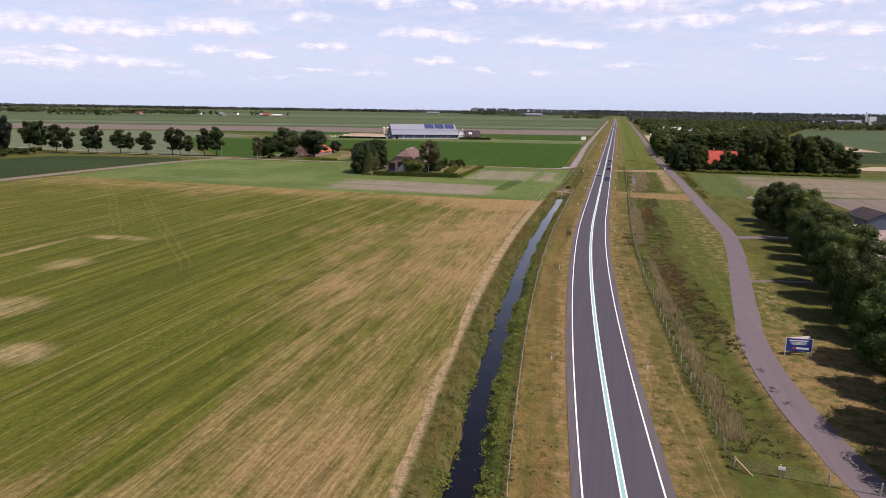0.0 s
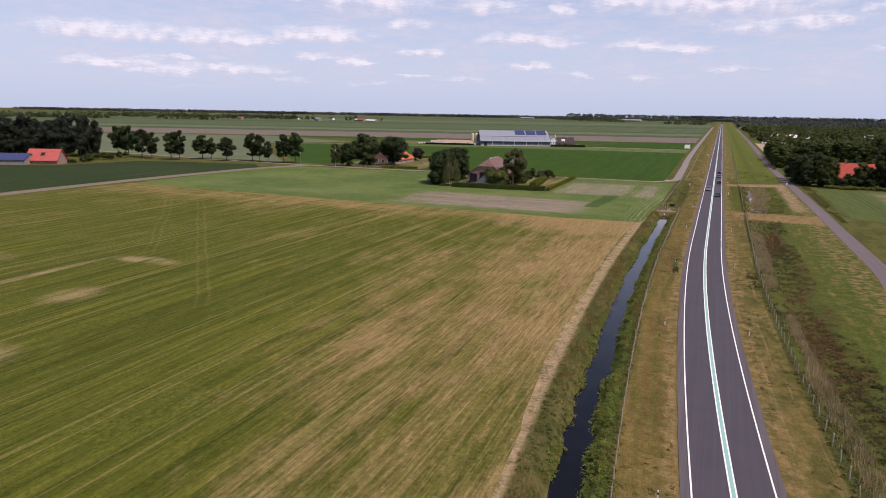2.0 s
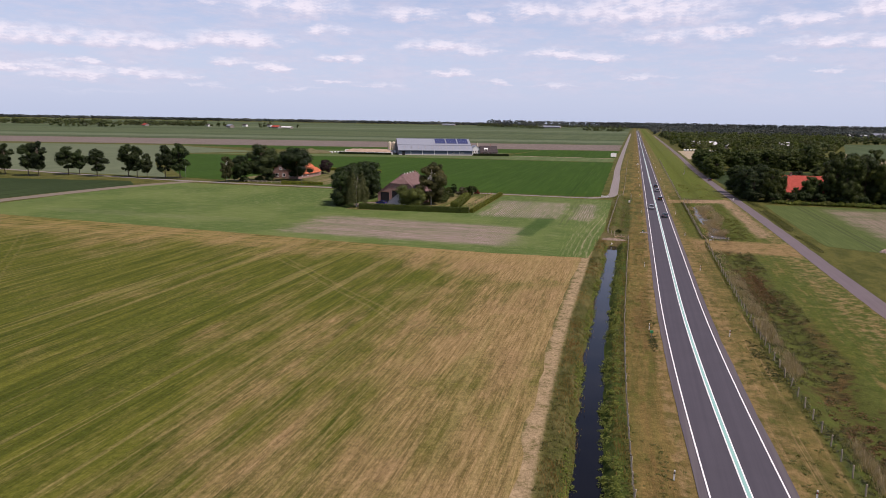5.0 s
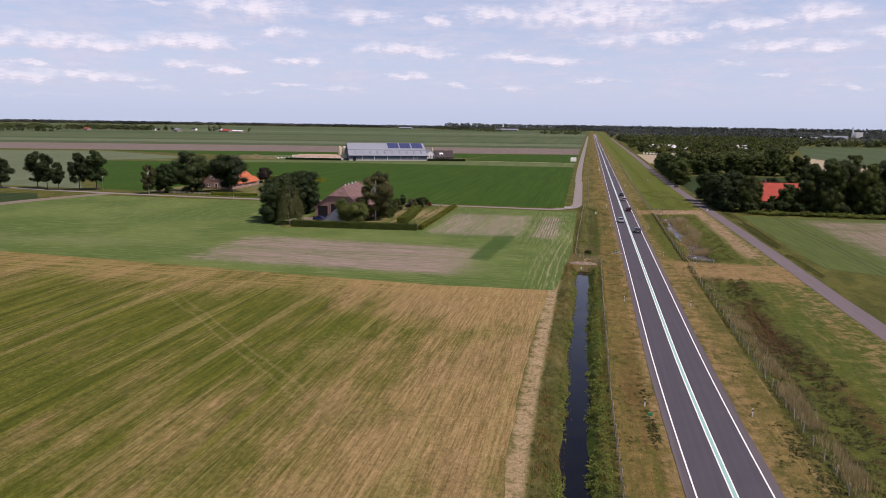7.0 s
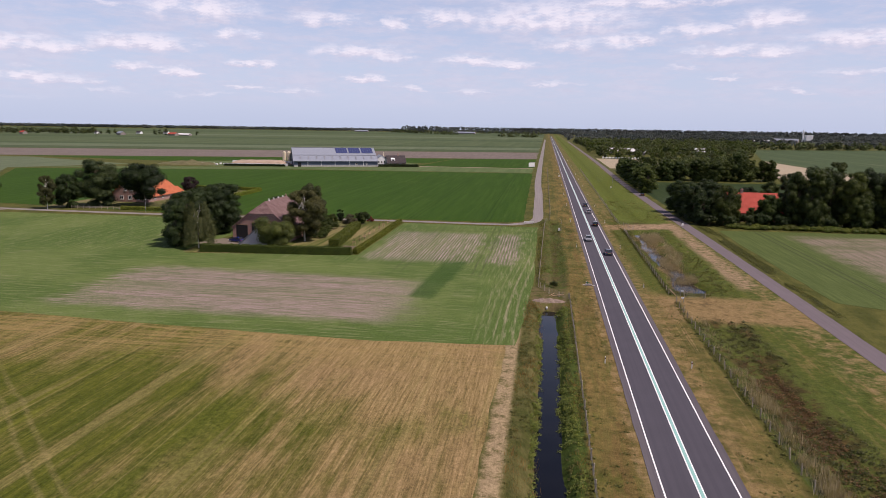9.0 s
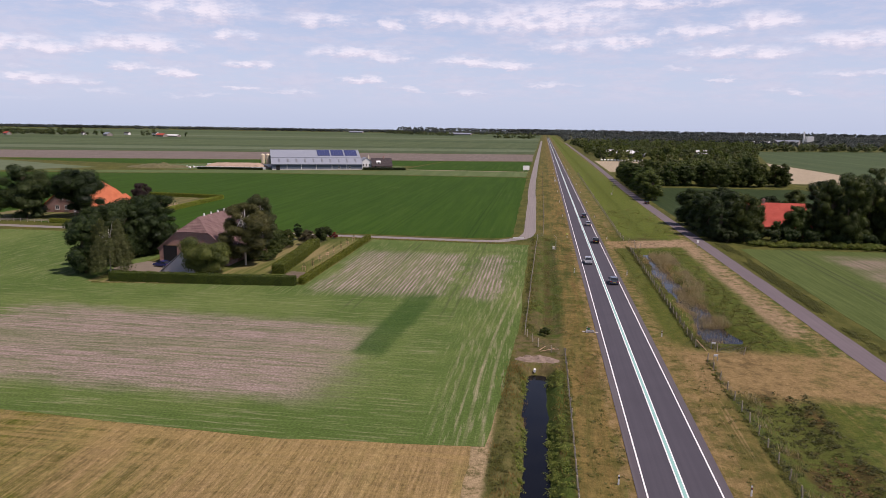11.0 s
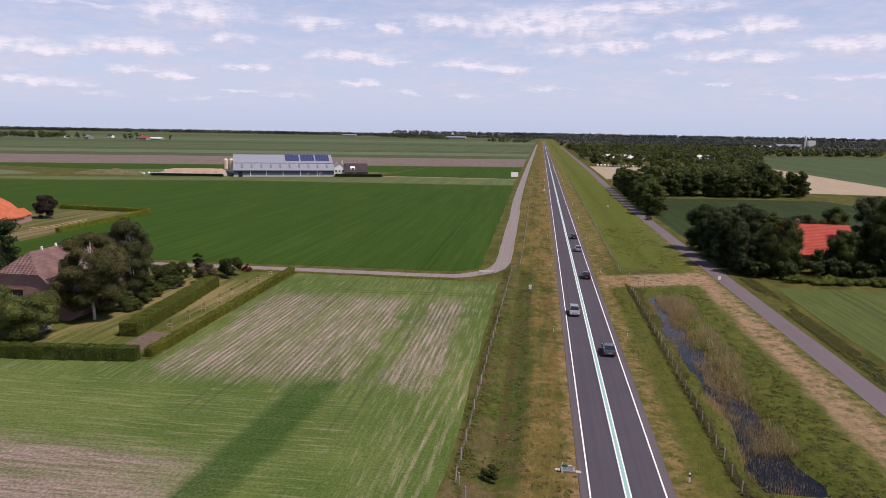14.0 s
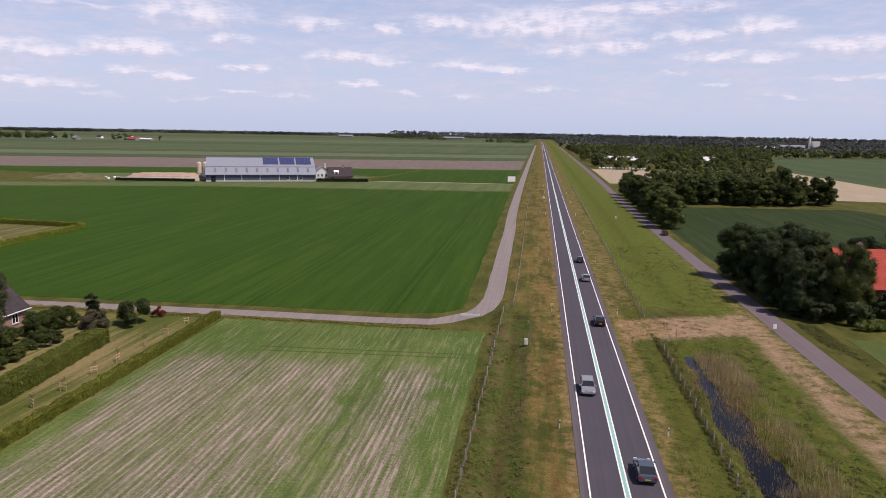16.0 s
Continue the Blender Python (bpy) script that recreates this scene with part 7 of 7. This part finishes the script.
# yard things
trailer = empty("horse_trailer", pose(63.5, 202, 0, 0, 0, 20), "white horse trailer parked in the yard", "trailer")
bm = bmesh.new()
box(bm, -1.0, 1.0, -1.8, 1.8, 0.5, 2.7)
bmesh.ops.bevel(bm, geom=bm.edges[:], offset=0.2, segments=2, affect="EDGES")
part("body", bm, M_PAINT, trailer)
bm = bmesh.new()
box(bm, -0.4, 0.4, -1.84, -1.79, 1.5, 2.1)
part("window", bm, M_GLASS, trailer)
bm = bmesh.new()
tube(bm, (0, 1.7, 0.5), (0, 3.2, 0.5), 0.06, 0.06, 6)
part("drawbar", bm, M_METAL, trailer)
for s in (-1.05, 1.05):
    bm = bmesh.new()
    tube(bm, (s - 0.1, 0, 0.33), (s + 0.1, 0, 0.33), 0.33, 0.33, 14)
    part("wheel", bm, plain("tyre_dark", (0.02, 0.02, 0.02), 0.8), trailer)
arena = empty("arena_rail", pose(80, 238, 0, 0, 0, 14), "pale rail fence round a riding arena", "rail fence")
for k in range(16):
    bm = bmesh.new()
    box(bm, 3.2 * k - 0.06, 3.2 * k + 0.06, -0.06, 0.06, -0.1, 1.5)
    part("post", bm, M_PAINT, arena)
for z in (0.7, 1.3):
    bm = bmesh.new()
    box(bm, 0, 48, -0.03, 0.03, z, z + 0.12)
    part("rail", bm, M_PAINT, arena)


# raw earth rim round the ditch head, a dark bush and a heap of rubble
def heap_of(name, label, x, y, sx, sy, h, seed, mat, category, hollow=0.0):
    """A low uneven heap with a ragged outline."""
    bm = bmesh.new()
    bmesh.ops.create_grid(bm, x_segments=26, y_segments=16, size=0.5)
    for v in bm.verts:
        q = Vector((v.co.x * 9, v.co.y * 6, seed))
        e = max(0.0, 1 - 2 * math.hypot(v.co.x, v.co.y) * (1 + 0.35 * noise.noise(q * 0.6)))
        lift = h * min(1.0, e * 2.6) * (0.75 + 0.8 * noise.noise(q)) * (1 - hollow * max(0.0, 1 - 3.0 * math.hypot(v.co.x, v.co.y + 0.35)))
        v.co = Vector((v.co.x * sx, v.co.y * sy, -0.12 + lift + 0.10 * noise.noise(q * 3.1)))
    ob = part(name, bm, mat)
    ob.matrix_basis = pose(x, y, 0)
    return tagged(ob, label, category)


M_SCAR = plain("dry_clods", (0.21, 0.160, 0.125), 0.95, vary=0.45, scale=1.6, bump=0.05)
heap_of("earth_bank", "raw pinkish earth bank at the ditch head", -18.9, 271.6, 7.0, 3.4, 0.5, 3.0, M_SCAR, "earth bank", 0.8)
heap_of("rubble_heap", "small pale heap of rubble beside the field corner", 50.5, 276.6, 4.2, 2.4, 0.9, 8.0, plain("rubble", (0.36, 0.28, 0.24), 0.9, vary=0.5, scale=2.2, bump=0.05), "rubble heap")
for k, (x, y, turn, l) in enumerate(((-17.4, 275.6, 20, 2.2), (-16.6, 275.9, -15, 1.7), (-18.2, 276.2, 50, 1.5))):
    bm = bmesh.new()
    tube(bm, (-l / 2, 0, 0.12), (l / 2, 0, 0.45), 0.06, 0.05, 6)
    ob = part("fallen_post", bm, M_STAKE)
    ob.matrix_basis = pose(x, y, 0, 0, 0, turn)
    tagged(ob, "fallen pale fence post by the ditch head", "fence post", "fallen posts")


# ---- ground cover and far woods ----
def tufts(name, label, places, height, blades, spread, width, mat, seed, lean=0.5):
    """Grass or reed tufts in one mesh: narrow bent blades round each place (x, y, z, scale)."""
    rng = np.random.default_rng(seed)
    p = np.repeat(np.asarray(places, float), blades, 0)
    n = len(p)
    a = rng.uniform(0, 2 * math.pi, n)
    s = p[:, 3]
    root = p[:, :3] + np.stack([rng.normal(size=n) * spread, rng.normal(size=n) * spread, np.zeros(n)], 1) * s[:, None]
    d = np.stack([np.cos(a), np.sin(a), np.zeros(n)], 1)
    side = np.stack([-np.sin(a), np.cos(a), np.zeros(n)], 1) * (width * s * rng.uniform(0.6, 1.3, n))[:, None]
    h = (height * s * rng.uniform(0.5, 1.2, n))[:, None]
    tip = root + d * h * lean * rng.uniform(0.2, 1.0, (n, 1)) + np.array([0, 0, 1.0]) * h
    v = np.stack([root - side - np.array([0, 0, 0.05]), root + side - np.array([0, 0, 0.05]), tip], 1).reshape(-1, 3)
    return tagged(new(name, mesh_of(name, v, np.arange(len(v)).reshape(-1, 3), [mat])), label, "plants", kind="stuff")


def strewn(n, u0, u1, y0, y1, seed, s0=0.6, s1=1.4, clump=None):
    """Places (x, y, z, scale) strewn beside the road; clump: scale of a noise that leaves gaps."""
    rng = np.random.default_rng(seed)
    out = []
    while len(out) < n:
        u, y = rng.uniform(u0, u1), rng.uniform(y0, y1)
        if clump and noise.noise(Vector((u * clump, y * clump * 0.4, seed))) < rng.uniform(-0.35, 0.35):
            continue
        out.append((u + bend(y), y, land(u, y), rng.uniform(s0, s1)))
    return out


def clumps(name, label, places, height, radius, count, leaf, mat, seed):
    """Low leafy mounds in one mesh, one at each place (x, y, z, scale)."""
    rng = np.random.default_rng(seed)
    p = np.repeat(np.asarray(places, float), count, 0)
    d = unit(rng.normal(size=(len(p), 3)))
    d[:, 2] = np.abs(d[:, 2])
    c = p[:, :3] + d * (np.array([radius, radius, height]) * (p[:, 3] * rng.uniform(0.55, 1.05, len(p)))[:, None])
    n = unit(d * 0.5 + rng.normal(size=d.shape) * 0.35 + np.array([0, 0, 1.3]))
    return tagged(new(name, leaf_mesh(name, rng, c, n, leaf, mat, 1.9)), label, "plants", kind="stuff")


clumps("ditch_weeds", "lush green weeds on the ditch banks", strewn(650, -21.0, -19.9, 44, 267, 1, 0.4, 1.2, 0.25) + strewn(1500, -17.9, -15.6, 44, 267, 2, 0.4, 1.15, 0.2), 0.45, 0.5, 34, 0.11, M_LUSH, 1)
clumps("bank_weeds", "dull green weeds higher on the ditch banks", strewn(900, -23.4, -20.6, 44, 268, 51, 0.4, 1.1, 0.3) + strewn(500, -17.0, -15.0, 44, 268, 53, 0.3, 0.9, 0.3), 0.28, 0.45, 20, 0.09, M_TURF, 2)
tufts("bank_straw", "dry grass stems on the ditch banks", strewn(1300, -23.2, -20.2, 44, 270, 3, clump=0.3) + strewn(500, -16.2, -15.0, 44, 270, 52, clump=0.3), 0.38, 9, 0.28, 0.022, M_STRAW, 2)
tufts("verge_straw", "dry grass tufts in the mown verges", strewn(3600, -15.0, -9.6, 44, 420, 4, 0.3, 0.8, 0.3) + strewn(3600, 0.4, 6.0, 44, 420, 5, 0.3, 0.8, 0.3), 0.2, 9, 0.24, 0.018, M_STRAW, 3)
clumps("verge_green", "green tufts in the mown verges", strewn(700, -15.0, -9.6, 44, 420, 6, 0.3, 1.0, 0.12) + strewn(900, 0.6, 5.6, 44, 420, 7, 0.3, 1.0, 0.12), 0.16, 0.5, 14, 0.10, M_TURF, 4)
tufts("swale_reeds", "pale dry reeds along the wet swale", strewn(330, 6.6, 8.4, 118, 168, 8, 0.7, 1.2, 0.1) + strewn(260, 6.6, 9.0, 68, 118, 12, 0.6, 1.1, 0.12) + strewn(120, 6.3, 8.3, 172, 181, 9, 0.6, 1.15, 0.35) + strewn(190, 6.3, 8.4, 185, 197, 19, 0.6, 1.2, 0.35) + strewn(230, 6.3, 8.8, 201, 236, 18, 0.5, 1.1, 0.35) + strewn(110, 6.4, 8.8, 168, 262, 10, 0.5, 1.0, 0.2), 1.15, 26, 0.32, 0.026, M_REED_PALE, 5, 0.5)
clumps("swale_weeds", "rank dark green herbs along the wet swale", strewn(1500, 6.2, 15.5, 66, 264, 9, 0.5, 1.3, 0.1), 0.34, 0.6, 18, 0.14, M_RANK, 6)
clumps("rusty_herbs", "reddish brown seeding herbs in the wet swale", strewn(900, 8.2, 13.0, 110, 264, 31, 0.5, 1.3, 0.06), 0.34, 0.6, 18, 0.13, M_RUST, 26)
tufts("pond_reeds", "tall pale dry reeds round the pond", strewn(620, 10.6, 15.4, 320, 367, 10, 0.6, 1.15, 0.2) + strewn(420, 9.5, 14.0, 296, 326, 14, 0.5, 1.0, 0.2), 1.4, 20, 0.45, 0.018, M_REED_PALE, 7, 0.55)
tufts("water_reeds", "sparse reeds standing in the pond water", strewn(2300, 7.2, 13.4, 287, 360, 21, 0.4, 1.1, 0.3), 0.9, 9, 0.5, 0.016, M_REED_PALE, 17, 0.3)
clumps("pond_rushes", "green rushes and herbs at the pond edge", strewn(110, 7.0, 14.0, 281.5, 285.5, 61, 0.8, 1.6, 0.3) + strewn(520, 6.2, 9.0, 282, 373, 11, 0.4, 1.2, 0.2) + strewn(520, 12.5, 20.5, 282, 373, 15, 0.4, 1.1, 0.15), 0.24, 0.6, 18, 0.12, M_TURF, 8)
clumps("swale_brush", "rank green weeds in the dry swale", strewn(420, -20.8, -15.0, 284, 388, 12, 0.4, 1.2, 0.25), 0.22, 0.6, 18, 0.12, M_TURF, 9)
clumps("fence_grass", "rank grass along the fence wires", strewn(900, 5.3, 6.3, 62, 376, 41, 0.5, 1.1, 0.2) + strewn(700, -15.2, -14.4, 46, 274, 42, 0.4, 1.0, 0.2) + strewn(600, -21.6, -20.2, 284, 386, 43, 0.4, 1.1, 0.2), 0.34, 0.4, 14, 0.13, M_TURF, 36)
clumps("pond_fence_grass", "dark rank grass under the pond fence", strewn(520, 5.5, 6.3, 282, 374, 47, 0.5, 1.1, 0.2), 0.42, 0.4, 18, 0.13, M_RANK, 38)
clumps("verge_weeds", "dark green weed patches in the verges", strewn(60, -11.2, -10.1, 172, 192, 63, 0.3, 0.8, 0.3) + strewn(80, 3.2, 5.2, 168, 190, 64, 0.4, 1.1, 0.3), 0.18, 0.5, 22, 0.10, M_RANK, 39)
clumps("grassy_tussocks", "uneven green tussocks past the bare crossing", strewn(420, 6.4, 23.5, 394, 470, 44, 0.4, 1.2, 0.15), 0.2, 0.7, 16, 0.13, M_TURF, 37)
clumps("field_fringe", "rough grass along the lane edges", [(x, y + RNG.normal() * 0.5, 0, RNG.uniform(0.5, 1.1)) for x in np.arange(-112, -30, 0.16) for y in (372.0,)], 0.4, 0.5, 14, 0.15, M_TURF, 10)
clumps("lane_fringe", "rough grass beside the service lane", strewn(1500, 32.6, 35.6, 292, 388, 13, 0.4, 1.1, 0.12) + strewn(160, 32.8, 34.6, 270, 296, 14, 0.3, 0.8, 0.12), 0.36, 0.6, 18, 0.14, M_RANK, 11)

# far woods towards the horizon
r1 = np.random.default_rng(17)
def right_edge(y):
    """Where the woods end towards the wide field."""
    return 120 + (y - 690) * 0.30 if y < 950 else 205 + (y - 950) * 0.28


far_right = []
for y0, y1, n_, x0 in ((690, 730, 18, 45), (730, 920, 42, 92), (920, 1035, 62, 38), (1065, 1150, 90, 38), (1150, 1420, 260, 38), (1420, 1700, 330, 38)):
    ys_ = r1.uniform(y0, y1, n_)
    far_right += [(x0 + (right_edge(y) - x0) * r1.random(), y) for y in ys_]
pick = r1.permutation(len(far_right))
far_right = np.array(far_right)[pick]
third = len(far_right) // 3
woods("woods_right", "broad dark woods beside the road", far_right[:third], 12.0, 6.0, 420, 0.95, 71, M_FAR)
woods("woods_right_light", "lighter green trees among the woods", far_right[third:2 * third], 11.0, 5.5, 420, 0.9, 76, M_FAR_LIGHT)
woods("woods_right_dark", "dark tall trees among the woods", far_right[2 * third:], 13.5, 5.5, 420, 0.9, 77, M_LEAF)
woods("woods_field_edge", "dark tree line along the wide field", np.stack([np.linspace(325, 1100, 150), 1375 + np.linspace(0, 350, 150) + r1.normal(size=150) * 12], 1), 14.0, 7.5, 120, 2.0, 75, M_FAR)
woods("woods_behind", "far dark woods towards the horizon", np.concatenate([scatter(r1, 1500, 40, 2300, 1700, 3000), scatter(r1, 200, 420, 2300, 1640, 1900)]), 12.5, 10.0, 46, 3.0, 72, M_HAZY_WOOD, 0.5)
def line_of(x0, y0, x1, y1, step, wobble):
    k = int(math.hypot(x1 - x0, y1 - y0) / step)
    f = np.linspace(0, 1, k)
    return np.stack([x0 + (x1 - x0) * f + r1.normal(size=k) * 3, y0 + (y1 - y0) * f + r1.normal(size=k) * wobble], 1)


belt = np.concatenate([line_of(-3600, 2750, -30, 3500, 7, 25), line_of(-3600, 2830, 2600, 3800, 9, 30), line_of(-30, 3300, 3000, 3000, 9, 30)])
woods("woods_horizon", "long dark tree line on the horizon", belt, 15.0, 12.0, 40, 4.0, 73, M_HAZY_WOOD, 0.3)
woods("woods_ridge", "tall forest on the farthest horizon", np.concatenate([line_of(-900, 4450, 2300, 4250, 8, 25), line_of(-200, 4300, 2400, 4100, 10, 25)]), 26.0, 15.0, 40, 5.5, 78, M_HAZY_WOOD, 0.25)
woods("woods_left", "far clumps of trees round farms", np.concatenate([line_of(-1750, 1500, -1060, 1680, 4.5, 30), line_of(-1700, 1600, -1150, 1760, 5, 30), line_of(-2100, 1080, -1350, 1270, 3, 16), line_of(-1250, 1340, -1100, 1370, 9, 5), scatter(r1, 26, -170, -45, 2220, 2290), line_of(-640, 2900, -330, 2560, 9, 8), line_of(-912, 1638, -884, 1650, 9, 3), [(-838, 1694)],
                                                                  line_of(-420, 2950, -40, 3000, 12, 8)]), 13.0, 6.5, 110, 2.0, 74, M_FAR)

# white wrapped bales in a row at the edge of the pale field
bale0 = None
for k in range(14):
    m = pose(42 + 3.4 * k, 922 + 0.4 * (k % 3), 1.0, 0, 0, 12 * k)
    if bale0 is None:
        bm = bmesh.new()
        tube(bm, (-1.0, 0, 0), (1.0, 0, 0), 1.0, 1.0, 14)
        bmesh.ops.bevel(bm, geom=bm.edges[:], offset=0.12, segments=1, affect="EDGES")
        bale0 = tagged(part("wrapped_bale", bm, M_PAINT), "large white wrapped bale at the wood edge", "bale", "bales at the wood edge")
        bale0.matrix_basis = m
    else:
        copy_thing(bale0, m)

# far farms
def far_house(x, y, turn, w, l, h, roof, label):
    gable_house("far_house", label, pose(x, y, 0, 0, 0, turn), w, l, h * 0.5, h, M_BRICK_G, roof, 0.4)


for x, y, turn, w, l, h, mt in ((-868, 1655, 70, 12, 24, 7, M_RED), (-842, 1668, 70, 10, 40, 5, M_PAINT), (-1180, 1560, 60, 10, 20, 7, M_RED), (-980, 1620, 50, 12, 30, 8, M_SHEET), (-300, 2900, 80, 20, 90, 9, M_SHEET),
                                (-760, 3000, 80, 16, 60, 8, M_SHEET), (103, 1042, 76, 9, 46, 8.0, M_PAINT), (193, 1096, 76, 9, 20, 8.0, M_PAINT), (620, 2050, 60, 20, 60, 12, M_SHEET), (520, 1950, 60, 14, 40, 9, M_PAINT)):
    far_house(x, y, turn, w, l, h, mt, "far farm building on the flat horizon")
for x, y, turn, l in ((-1090, 1690, 60, 12), (-1040, 1790, 75, 14), (-1000, 1850, 65, 18)):
    gable_house("far_house", "small white house at the edge of far trees", pose(x, y, 0, 0, 0, turn), 9, l, 3.4, 7.0, M_PAINT, M_DARKTILE, 0.4)
tower = empty("factory_tower", pose(640, 2080, 0), "pale slim factory chimney far beyond the woods", "chimney")
bm = bmesh.new()
tube(bm, (0, 0, 0), (0, 0, 34), 2.6, 2.0, 12)
part("stack", bm, M_PAINT, tower)
bm = bmesh.new()
box(bm, 6, 22, -8, 8, 0, 22)
part("block", bm, M_PAINT, tower)
